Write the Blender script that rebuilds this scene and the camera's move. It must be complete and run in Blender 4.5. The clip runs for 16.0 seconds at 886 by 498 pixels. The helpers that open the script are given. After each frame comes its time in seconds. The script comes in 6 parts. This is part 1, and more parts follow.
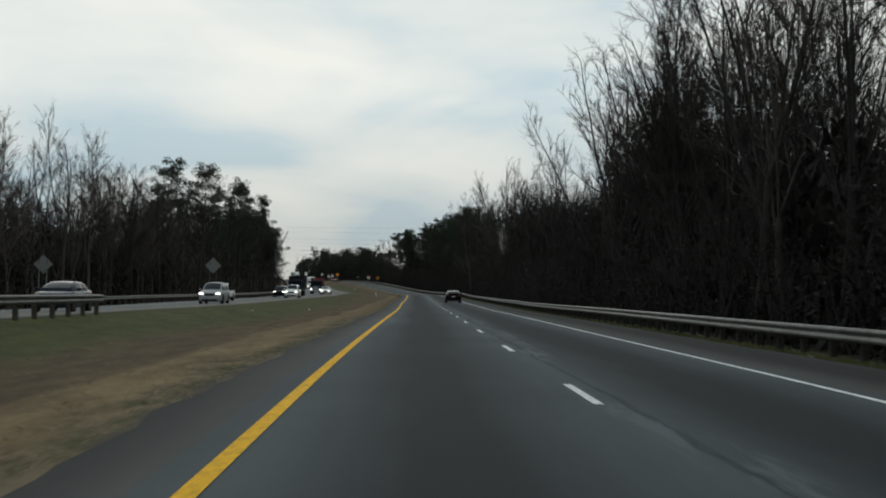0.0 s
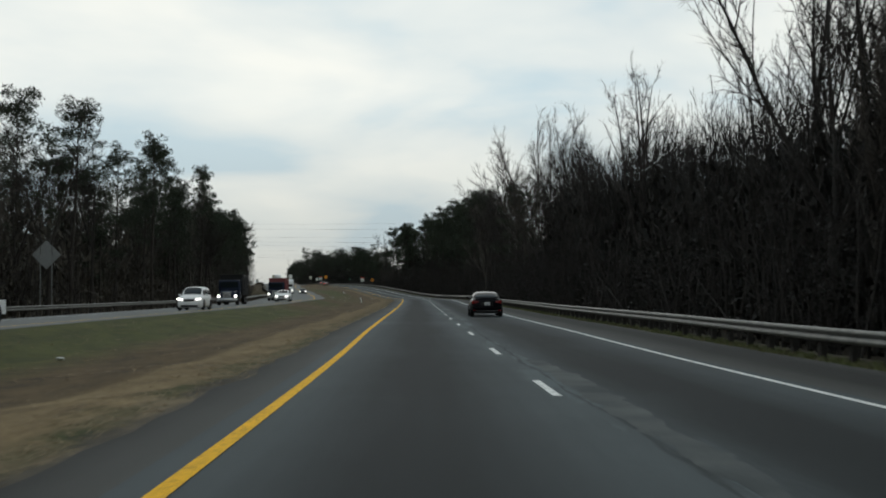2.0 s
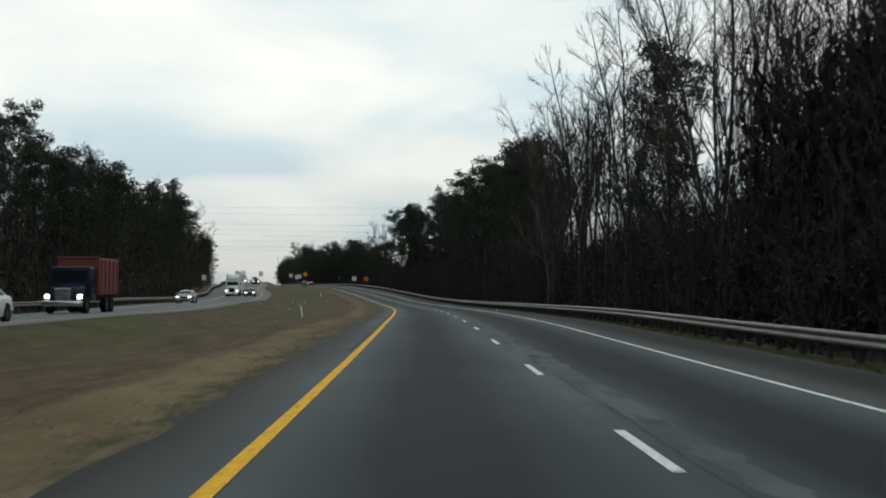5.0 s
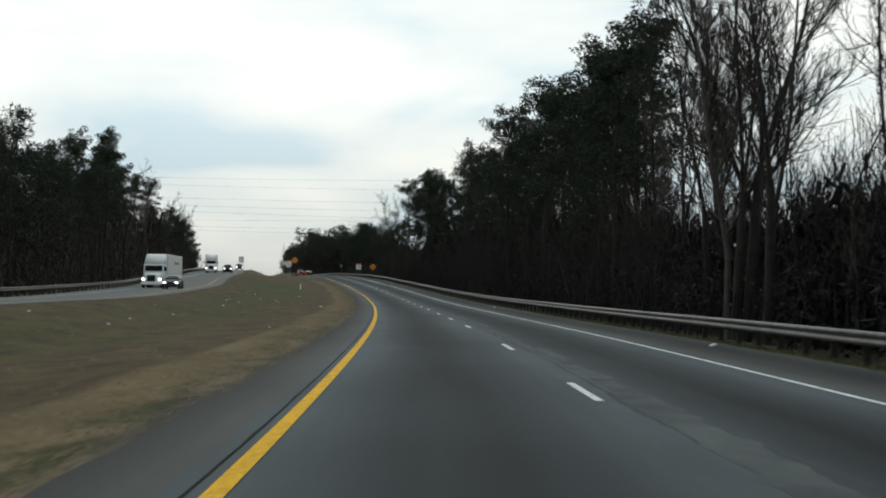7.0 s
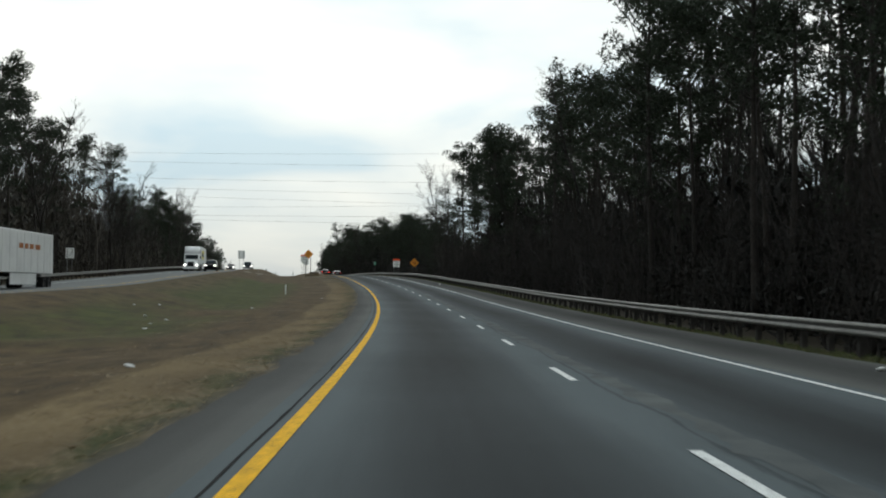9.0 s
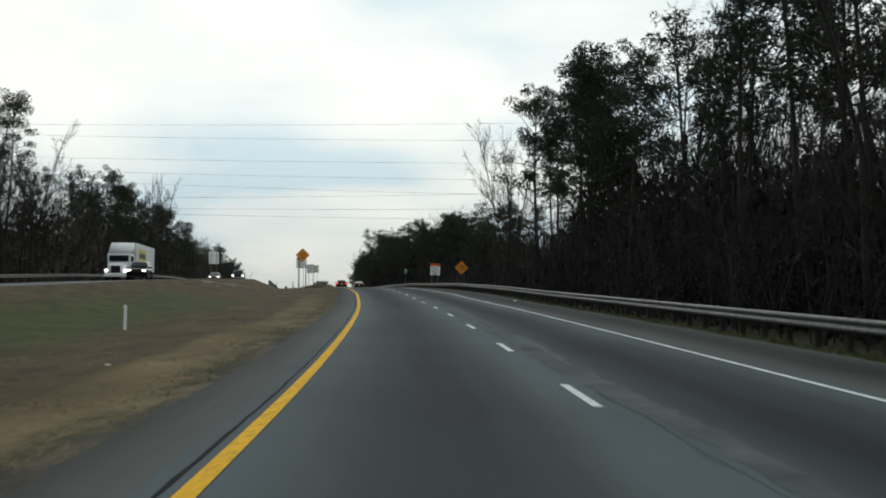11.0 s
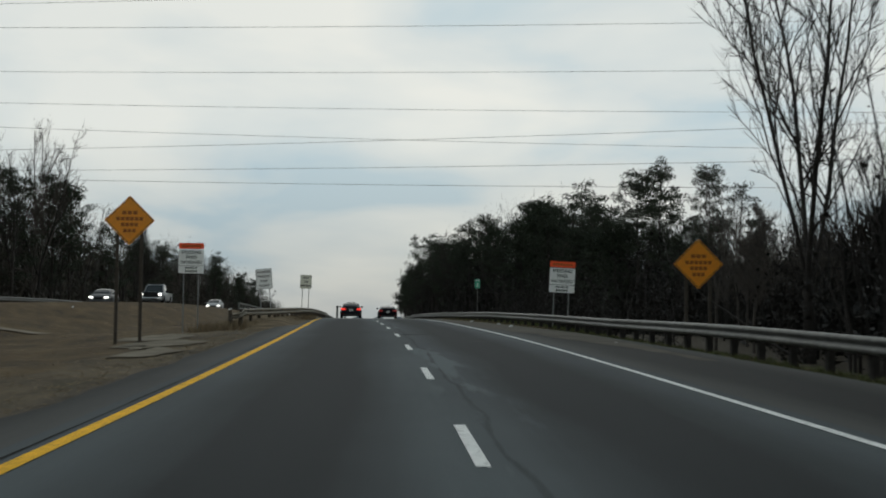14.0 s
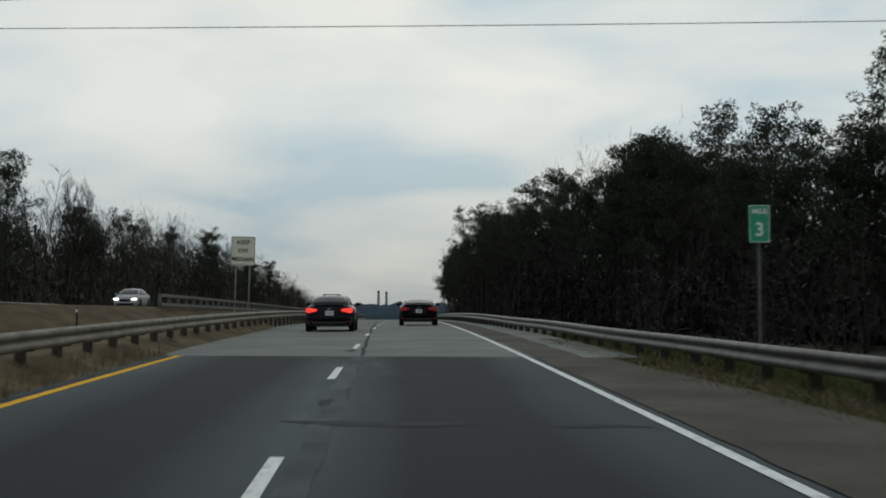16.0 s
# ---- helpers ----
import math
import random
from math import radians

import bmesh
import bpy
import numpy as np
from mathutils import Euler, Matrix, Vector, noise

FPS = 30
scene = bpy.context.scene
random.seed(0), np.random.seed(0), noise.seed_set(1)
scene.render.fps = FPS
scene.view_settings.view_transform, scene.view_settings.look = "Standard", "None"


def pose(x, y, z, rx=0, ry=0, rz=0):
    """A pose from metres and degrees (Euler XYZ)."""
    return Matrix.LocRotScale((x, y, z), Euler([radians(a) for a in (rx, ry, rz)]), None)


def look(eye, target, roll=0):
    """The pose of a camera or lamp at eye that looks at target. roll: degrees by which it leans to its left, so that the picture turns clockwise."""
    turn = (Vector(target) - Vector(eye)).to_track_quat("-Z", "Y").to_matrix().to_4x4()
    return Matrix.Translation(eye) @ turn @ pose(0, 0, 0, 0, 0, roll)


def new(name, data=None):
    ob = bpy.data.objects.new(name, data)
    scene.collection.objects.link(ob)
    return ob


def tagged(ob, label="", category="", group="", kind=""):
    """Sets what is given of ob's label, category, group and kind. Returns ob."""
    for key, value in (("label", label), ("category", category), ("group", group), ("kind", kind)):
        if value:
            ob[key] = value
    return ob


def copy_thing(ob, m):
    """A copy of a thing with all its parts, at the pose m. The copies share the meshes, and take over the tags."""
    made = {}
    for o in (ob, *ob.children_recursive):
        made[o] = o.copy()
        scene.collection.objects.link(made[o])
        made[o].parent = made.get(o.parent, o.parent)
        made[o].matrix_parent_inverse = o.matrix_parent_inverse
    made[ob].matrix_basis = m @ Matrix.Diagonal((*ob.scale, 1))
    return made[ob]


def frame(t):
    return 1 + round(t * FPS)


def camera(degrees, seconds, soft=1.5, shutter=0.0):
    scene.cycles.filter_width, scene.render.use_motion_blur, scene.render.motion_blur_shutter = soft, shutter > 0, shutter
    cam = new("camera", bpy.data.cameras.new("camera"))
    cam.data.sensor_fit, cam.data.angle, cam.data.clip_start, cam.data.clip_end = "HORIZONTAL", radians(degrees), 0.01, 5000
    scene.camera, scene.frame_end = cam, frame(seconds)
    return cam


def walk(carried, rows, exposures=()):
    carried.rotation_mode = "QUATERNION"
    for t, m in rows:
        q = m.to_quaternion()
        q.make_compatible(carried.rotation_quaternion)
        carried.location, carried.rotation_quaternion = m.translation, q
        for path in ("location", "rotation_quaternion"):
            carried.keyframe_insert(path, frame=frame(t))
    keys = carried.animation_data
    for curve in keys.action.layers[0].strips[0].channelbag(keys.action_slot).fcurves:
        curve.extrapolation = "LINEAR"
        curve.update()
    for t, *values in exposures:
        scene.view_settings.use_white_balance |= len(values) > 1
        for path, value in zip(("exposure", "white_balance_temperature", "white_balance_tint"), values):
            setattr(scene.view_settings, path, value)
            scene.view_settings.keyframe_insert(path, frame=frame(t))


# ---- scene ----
cam = camera(39.56, 16.0, soft=1.9, shutter=0.15)

# time, eye, turn
ROWS = [
    (0.0, -0.178, 2.188, 1.293, 91.696, -0.684, -0.182),
    (0.5, -0.376, 20.406, 1.241, 91.704, -0.661, -0.199),
    (1.0, -0.603, 38.494, 1.147, 91.649, -0.27, -0.236),
    (1.5, -0.876, 56.271, 1.025, 91.289, -0.041, -0.146),
    (2.0, -1.117, 74.145, 0.916, 91.825, 0.363, -0.096),
    (2.5, -1.421, 91.95, 0.773, 91.834, -0.019, 0.046),
    (3.0, -1.776, 110.089, 0.729, 91.874, 0.41, 0.308),
    (3.5, -2.312, 128.065, 0.681, 91.843, 0.228, 0.364),
    (4.0, -2.761, 146.667, 0.604, 92.021, -0.129, 0.161),
    (6.5, -4.982, 244.492, 0.582, 91.729, -0.591, 0.637),
    (7.0, -5.614, 263.538, 0.49, 91.641, -0.769, 1.15),
    (7.5, -6.402, 282.542, 0.356, 91.728, -0.861, 1.787),
    (8.0, -7.499, 301.203, 0.222, 91.945, -1.595, 2.273),
    (8.5, -8.652, 319.622, 0.171, 91.726, -1.075, 2.946),
    (9.0, -9.888, 337.847, 0.137, 91.789, -0.483, 3.491),
    (11.5, -18.207, 423.203, 0.656, 92.724, -0.444, 6.115),
    (12.0, -20.365, 439.913, 0.953, 93.037, -0.302, 6.798),
    (12.5, -22.657, 456.044, 1.294, 93.278, -0.347, 7.156),
    (13.0, -24.989, 472.144, 1.658, 93.307, -0.337, 7.23),
    (13.5, -27.313, 488.242, 2.057, 93.536, -0.488, 7.558),
    (14.0, -29.691, 504.087, 2.441, 93.32, -0.416, 7.997),
    (14.5, -32.142, 519.399, 2.772, 92.981, -0.185, 8.65),
    (15.0, -34.671, 534.229, 3.118, 93.073, -0.24, 9.195),
    (15.5, -37.496, 549.048, 3.37, 92.793, -0.4, 9.613),
    (16.0, -40.375, 564.529, 3.59, 92.565, 0.153, 9.976),
]
EXPOSURES = [(0.0, -0.1), (2.0, 0.0), (3.5, 0.05), (6.5, 0.2), (9.0, 0.28), (11.5, 0.17), (13.0, 0.03), (14.5, -0.27), (16.0, -0.22)]
walk(cam, [(r[0], pose(*r[1:])) for r in ROWS], EXPOSURES)

# ---- the line of the highway: x and z of the lane line, every 20 m of y from -20 ----
ROAD_X = [2.56, 2.07, 1.62, 1.24, 0.92, 0.61, 0.23, -0.22, -0.64, -0.99, -1.37, -1.79, -2.2, -2.67, -3.25, -3.99, -4.98, -6.24, -7.7, -9.34, -11.2, -13.32, -15.73, -18.45, -21.43, -24.72, -28.19, -31.94, -35.97, -40.28, -44.7, -49.01, -53.25, -57.44, -61.62, -65.77, -69.91, -74.05, -78.18, -82.31, -86.43]
ROAD_Z = [-0.08, -0.05, -0.08, -0.19, -0.31, -0.45, -0.58, -0.62, -0.7, -0.76, -0.81, -0.86, -0.83, -0.79, -0.86, -0.95, -1.04, -1.15, -1.22, -1.25, -1.19, -1.02, -0.75, -0.36, 0.07, 0.52, 1.02, 1.46, 1.87, 2.19, 2.44, 2.56, 2.55, 2.45, 2.29, 2.09, 1.87, 1.62, 1.37, 1.1, 0.82]


def along(table, y):
    if y <= -20:
        return table[0] + (table[1] - table[0]) * (y + 20) / 20
    n = len(table)
    s = (y + 20) / 20
    if s >= n - 1:
        return table[-1] + (table[-1] - table[-2]) * (s - n + 1)
    i = int(s)
    f = s - i
    a, b = table[i], table[i + 1]
    ga = (table[i + 1] - table[i - 1]) / 2 if i > 0 else b - a
    gb = (table[i + 2] - a) / 2 if i + 2 < n else b - a
    return (1 + 2 * f) * (1 - f) ** 2 * a + f * (1 - f) ** 2 * ga + f * f * (3 - 2 * f) * b + f * f * (f - 1) * gb


def road_x(y):
    return along(ROAD_X, y)


def road_z(y):
    return along(ROAD_Z, y)


def slope_x(y):
    return (road_x(y + 1) - road_x(y - 1)) / 2


def heading(y):
    """Degrees about z by which something that faces ahead is turned."""
    return math.degrees(math.atan2(-slope_x(y), 1))


def table(y, knots):
    if y <= knots[0][0]:
        return knots[0][1]
    for (a, va), (b, vb) in zip(knots, knots[1:]):
        if y <= b:
            f = (y - a) / (b - a)
            f = f * f * (3 - 2 * f)
            return va + (vb - va) * f
    return knots[-1][1]


# the other carriageway: its middle, and how much higher it lies
def other_u(y):
    return table(y, [(0, -20.5), (250, -20.5), (330, -24), (400, -26), (470, -27.5), (530, -25), (600, -20.5), (660, -20)])


def other_z(y, u=None):
    z = road_z(y) + table(y, [(0, 0.12), (250, 0.12), (330, 0.45), (400, 0.65), (470, 0.65), (530, 0.78), (600, 0.95), (700, 0.8)])
    return z if u is None else z + 0.028 * (u - other_u(y))


def ground_z(y, u):
    """Height of the soil, which lies just below the pavements."""
    r, o, w = road_z(y), other_u(y), other_z(y)
    swale = min(r, w) - 0.35
    mid = (o + 5.2 - 6.5) / 2
    pts = [(o - 400, w - 3), (o - 60, w - 1.2), (o - 14, w - 0.9), (o - 8, w - 0.5), (o - 6.8, w - 0.21), (o + 5.2, w + 0.13),
           (mid - 1, swale), (mid + 1.5, swale), (-6.8, r - 0.14), (-4.9, r - 0.07), (6.0, r - 0.07), (8.2, r - 0.17),
           (11.5, r - 0.9), (16, r - 1.2), (60, r - 1.5), (400, r - 3)]
    if u <= pts[0][0]:
        return pts[0][1]
    for (a, va), (b, vb) in zip(pts, pts[1:]):
        if u <= b:
            return va + (vb - va) * (u - a) / (b - a)
    return pts[-1][1]


def bumpy(y, u):
    lift = min(1, max(0, (-u - 5.2) / 2)) if u < 0 else min(1, max(0, (u - 7.0) / 2))
    o = other_u(y)
    if o - 7 < u < o + 6:
        lift = 0
    return ground_z(y, u) + lift * (0.16 * noise.noise((u * 0.16, y * 0.13, 3.1)) + 0.05 * noise.noise((u * 0.7, y * 0.6, 1.7)))


def far_ground(y, u):
    base = bumpy(y, u)
    drop = table(y, [(700, 0), (950, -2), (1500, -22), (4000, -30)])
    return base + drop if y > 700 else base


def place(y, u, h=0.0, on="road"):
    z = road_z(y) if on == "road" else other_z(y, u) if on == "other" else far_ground(y, u)
    return Vector((road_x(y) + u * math.sqrt(1 + slope_x(y) ** 2), y, z + h))


def standing(y, u, on="ground", h=0.0, turn=0.0):
    p = place(y, u, h, on)
    return pose(p.x, p.y, p.z, 0, 0, heading(y) + turn)


# ---- sky and sun ----
world = bpy.data.worlds.new("sky")
scene.world = world
world.use_nodes = True
wt = world.node_tree
wt.nodes.clear()


def wn(kind, **kw):
    n = wt.nodes.new(kind)
    for k, v in kw.items():
        n.inputs[k].default_value = v
    return n


sky = wn("ShaderNodeTexSky")
sky.sky_type, sky.sun_disc, sky.sun_elevation, sky.sun_rotation = "NISHITA", False, radians(19), radians(-7)
way = wn("ShaderNodeTexCoord")
sep = wn("ShaderNodeSeparateXYZ")
wt.links.new(way.outputs["Generated"], sep.inputs[0])
lift = wn("ShaderNodeMath")
lift.operation = "ADD"
lift.inputs[1].default_value = 0.22
wt.links.new(sep.outputs["Z"], lift.inputs[0])
flat = wn("ShaderNodeVectorMath")
flat.operation = "DIVIDE"
wt.links.new(way.outputs["Generated"], flat.inputs[0])
comb = wn("ShaderNodeCombineXYZ", Z=1.0)
wt.links.new(lift.outputs[0], comb.inputs["X"])
wt.links.new(lift.outputs[0], comb.inputs["Y"])
wt.links.new(comb.outputs[0], flat.inputs[1])
cloud = wn("ShaderNodeTexNoise", Scale=1.5, Detail=5.0, Roughness=0.45, Distortion=0.25)
wt.links.new(flat.outputs[0], cloud.inputs["Vector"])
cover = wn("ShaderNodeValToRGB")
cover.color_ramp.elements[0].position, cover.color_ramp.elements[0].color = 0.36, (0.52, 0.68, 0.76, 1)
cover.color_ramp.elements[1].position, cover.color_ramp.elements[1].color = 0.60, (0.875, 0.91, 0.87, 1)
e = cover.color_ramp.elements.new(0.46)
e.color = (0.715, 0.795, 0.805, 1)
wt.links.new(cloud.outputs["Fac"], cover.inputs["Fac"])
rise = wn("ShaderNodeValToRGB")
rise.color_ramp.elements[0].position, rise.color_ramp.elements[0].color = 0.0, (0.50, 0.565, 0.62, 1)
rise.color_ramp.elements[1].position, rise.color_ramp.elements[1].color = 0.15, (1, 1, 1, 1)
wt.links.new(sep.outputs["Z"], rise.inputs["Fac"])
veil = wn("ShaderNodeMix")
veil.data_type, veil.blend_type = "RGBA", "MULTIPLY"
veil.inputs[0].default_value = 1.0
wt.links.new(cover.outputs["Color"], veil.inputs[6])
wt.links.new(rise.outputs["Color"], veil.inputs[7])
# the veiled sun stands ahead: the cloud is brighter round it and duller behind
toward = wn("ShaderNodeVectorMath")
toward.operation = "DOT_PRODUCT"
toward.inputs[1].default_value = (-0.12, 0.94, 0.32)
wt.links.new(way.outputs["Generated"], toward.inputs[0])
halo = wn("ShaderNodeMapRange")
halo.interpolation_type = "SMOOTHSTEP"
for k, v in (("From Min", -0.75), ("From Max", 0.75), ("To Min", 0.80), ("To Max", 1.0)):
    halo.inputs[k].default_value = v
wt.links.new(toward.outputs["Value"], halo.inputs["Value"])
clear = wn("ShaderNodeBackground", Strength=0.06)
wt.links.new(sky.outputs["Color"], clear.inputs["Color"])
dull = wn("ShaderNodeBackground")
wt.links.new(veil.outputs[2], dull.inputs["Color"])
wt.links.new(halo.outputs[0], dull.inputs["Strength"])
both = wn("ShaderNodeMixShader", Fac=0.94)
wt.links.new(clear.outputs[0], both.inputs[1])
wt.links.new(dull.outputs[0], both.inputs[2])
out = wn("ShaderNodeOutputWorld")
wt.links.new(both.outputs[0], out.inputs["Surface"])

sun_data = bpy.data.lights.new("sun", "SUN")
sun_data.energy, sun_data.angle, sun_data.color = 0.15, radians(40), (1.0, 0.98, 0.95)
sun = new("sun", sun_data)
sun.matrix_world = look((0, 0, 60), (0.12 * 40, -0.94 * 40, 60 - 0.32 * 40))


# ---- materials ----
class Mat:
    """A node material in the making."""

    def __init__(self, name, rough=0.8, metal=0.0, spec=0.5):
        self.m = bpy.data.materials.new(name)
        self.m.use_nodes = True
        self.t = self.m.node_tree
        self.b = self.t.nodes["Principled BSDF"]
        self.b.inputs["Roughness"].default_value = rough
        self.b.inputs["Metallic"].default_value = metal
        self.b.inputs["Specular IOR Level"].default_value = spec

    def n(self, kind, **kw):
        q = self.t.nodes.new(kind)
        for k, v in kw.items():
            q.inputs[k].default_value = v
        return q

    def l(self, a, b):
        self.t.links.new(a, b)

    def coord(self, kind="Object", scale=(1, 1, 1)):
        c = self.n("ShaderNodeTexCoord")
        mp = self.n("ShaderNodeMapping", Scale=scale)
        self.l(c.outputs[kind], mp.inputs["Vector"])
        return mp.outputs[0]

    def noise(self, vec, scale, detail=4.0, rough=0.55):
        q = self.n("ShaderNodeTexNoise", Scale=scale, Detail=detail, Roughness=rough)
        self.l(vec, q.inputs["Vector"])
        return q.outputs["Fac"]

    def ramp(self, fac, *stops):
        q = self.n("ShaderNodeValToRGB")
        el = q.color_ramp.elements
        while len(el) < len(stops):
            el.new(0.5)
        for k, (p, c) in zip(el, stops):
            k.position, k.color = p, (*c, 1) if len(c) == 3 else c
        self.l(fac, q.inputs["Fac"])
        return q.outputs["Color"]

    def mix(self, fac, a, b, how="MIX"):
        q = self.n("ShaderNodeMix")
        q.data_type, q.blend_type = "RGBA", how
        for s, v in ((0, fac), (6, a), (7, b)):
            if isinstance(v, (int, float)):
                q.inputs[s].default_value = v
            elif isinstance(v, tuple):
                q.inputs[s].default_value = (*v, 1)
            else:
                self.l(v, q.inputs[s])
        return q.outputs[2]

    def math(self, how, a, b=0.0):
        q = self.n("ShaderNodeMath")
        q.operation = how
        for s, v in ((0, a), (1, b)):
            if isinstance(v, (int, float)):
                q.inputs[s].default_value = v
            else:
                self.l(v, q.inputs[s])
        return q.outputs[0]

    def color(self, c):
        if isinstance(c, tuple):
            self.b.inputs["Base Color"].default_value = (*c, 1)
        else:
            self.l(c, self.b.inputs["Base Color"])
        return self

    def rough(self, r):
        self.l(r, self.b.inputs["Roughness"])
        return self

    def bump(self, h, strength=0.3, dist=0.02):
        q = self.n("ShaderNodeBump", Strength=strength, Distance=dist)
        self.l(h, q.inputs["Height"])
        self.l(q.outputs[0], self.b.inputs["Normal"])
        return self


def speckled(name, a, b, scale=8.0, rough=0.8, metal=0.0, fine=60.0, bump=0.2, kind="Object", spec=0.5, vary=0.0):
    """Two colours mixed by a coarse and a fine noise."""
    m = Mat(name, rough, metal, spec)
    v = m.coord(kind)
    big, small = m.noise(v, scale), m.noise(v, fine, 3.0)
    f = m.math("ADD", m.math("MULTIPLY", big, 0.65), m.math("MULTIPLY", small, 0.35))
    c = m.ramp(f, (0.34, a), (0.66, b))
    if vary:
        info = m.n("ShaderNodeObjectInfo")
        k = m.math("ADD", m.math("MULTIPLY", info.outputs["Random"], vary), 1 - vary / 2)
        g = m.n("ShaderNodeCombineColor")
        for s in range(3):
            m.l(k, g.inputs[s])
        c = m.mix(1.0, c, g.outputs[0], "MULTIPLY")
    m.color(c)
    if bump:
        m.bump(small, bump, 0.01)
    return m.m


def asphalt(name, base, light):
    """Worn pavement: u and y come with the mesh; wheel paths run along y."""
    m = Mat(name, 0.88, 0, 0.2)
    uv = m.n("ShaderNodeTexCoord")
    s = m.n("ShaderNodeSeparateXYZ")
    m.l(uv.outputs["UV"], s.inputs[0])
    u = s.outputs["X"]
    grain = m.noise(uv.outputs["UV"], 38.0, 3.0, 0.7)
    mp = m.n("ShaderNodeMapping", Scale=(0.5, 0.02, 1))
    m.l(uv.outputs["UV"], mp.inputs["Vector"])
    streak = m.noise(mp.outputs[0], 1.5, 5.0, 0.6)
    patch = m.noise(uv.outputs["UV"], 0.12, 4.0, 0.55)
    # a dark oil track in the middle of each lane, paler wheel paths beside it
    p = m.math("COSINE", m.math("MULTIPLY", u, 2 * math.pi / 3.6))
    track = m.math("ADD", m.math("MULTIPLY", p, 0.33), 0.5)
    f = m.math("ADD", track, m.math("MULTIPLY", m.math("SUBTRACT", streak, 0.5), 0.6))
    f = m.math("ADD", f, m.math("MULTIPLY", m.math("SUBTRACT", patch, 0.5), 0.4))
    f = m.math("ADD", f, m.math("MULTIPLY", m.math("SUBTRACT", grain, 0.5), 0.35))
    # the pavement of the bend is paler than that before the bridge
    paler_end = m.n("ShaderNodeMapRange")
    paler_end.interpolation_type = "SMOOTHSTEP"
    for k, v in (("From Min", 470), ("From Max", 530), ("To Min", 1.0), ("To Max", -0.55)):
        paler_end.inputs[k].default_value = v
    m.l(s.outputs["Y"], paler_end.inputs["Value"])
    paler_start = m.n("ShaderNodeMapRange")
    paler_start.interpolation_type = "SMOOTHSTEP"
    for k, v in (("From Min", 190), ("From Max", 300), ("To Min", 0.0), ("To Max", 0.14)):
        paler_start.inputs[k].default_value = v
    m.l(s.outputs["Y"], paler_start.inputs["Value"])
    f = m.math("ADD", f, m.math("MULTIPLY", paler_end.outputs[0], paler_start.outputs[0]))
    # scuffed pale repair patches along the lane joint
    near = m.math("SUBTRACT", 1.0, m.math("MULTIPLY", m.math("ABSOLUTE", m.math("SUBTRACT", u, 0.42)), 1.5))
    mq = m.n("ShaderNodeMapping", Scale=(0.9, 0.10, 1))
    m.l(uv.outputs["UV"], mq.inputs["Vector"])
    worn = m.noise(mq.outputs[0], 1.0, 6.0, 0.68)
    pale = m.math("MULTIPLY", m.math("MAXIMUM", near, 0.0), m.math("MAXIMUM", m.math("SUBTRACT", worn, 0.52), 0.0))
    f = m.math("ADD", f, m.math("MULTIPLY", pale, 6.0))
    # the open joint between the lanes
    sway = m.noise(mq.outputs[0], 2.2, 5.0, 0.6)
    off = m.math("ABSOLUTE", m.math("ADD", m.math("SUBTRACT", u, 0.30), m.math("MULTIPLY", m.math("SUBTRACT", sway, 0.5), 0.5)))
    gap = m.math("MAXIMUM", m.math("SUBTRACT", 1.0, m.math("MULTIPLY", off, 22.0)), 0.0)
    f = m.math("SUBTRACT", f, m.math("MULTIPLY", gap, m.math("MULTIPLY", worn, 0.7)))
    m.color(m.ramp(f, (0.25, base), (0.70, light), (1.1, tuple(x * 1.8 for x in light))))
    m.bump(grain, 0.35, 0.01)
    return m.m


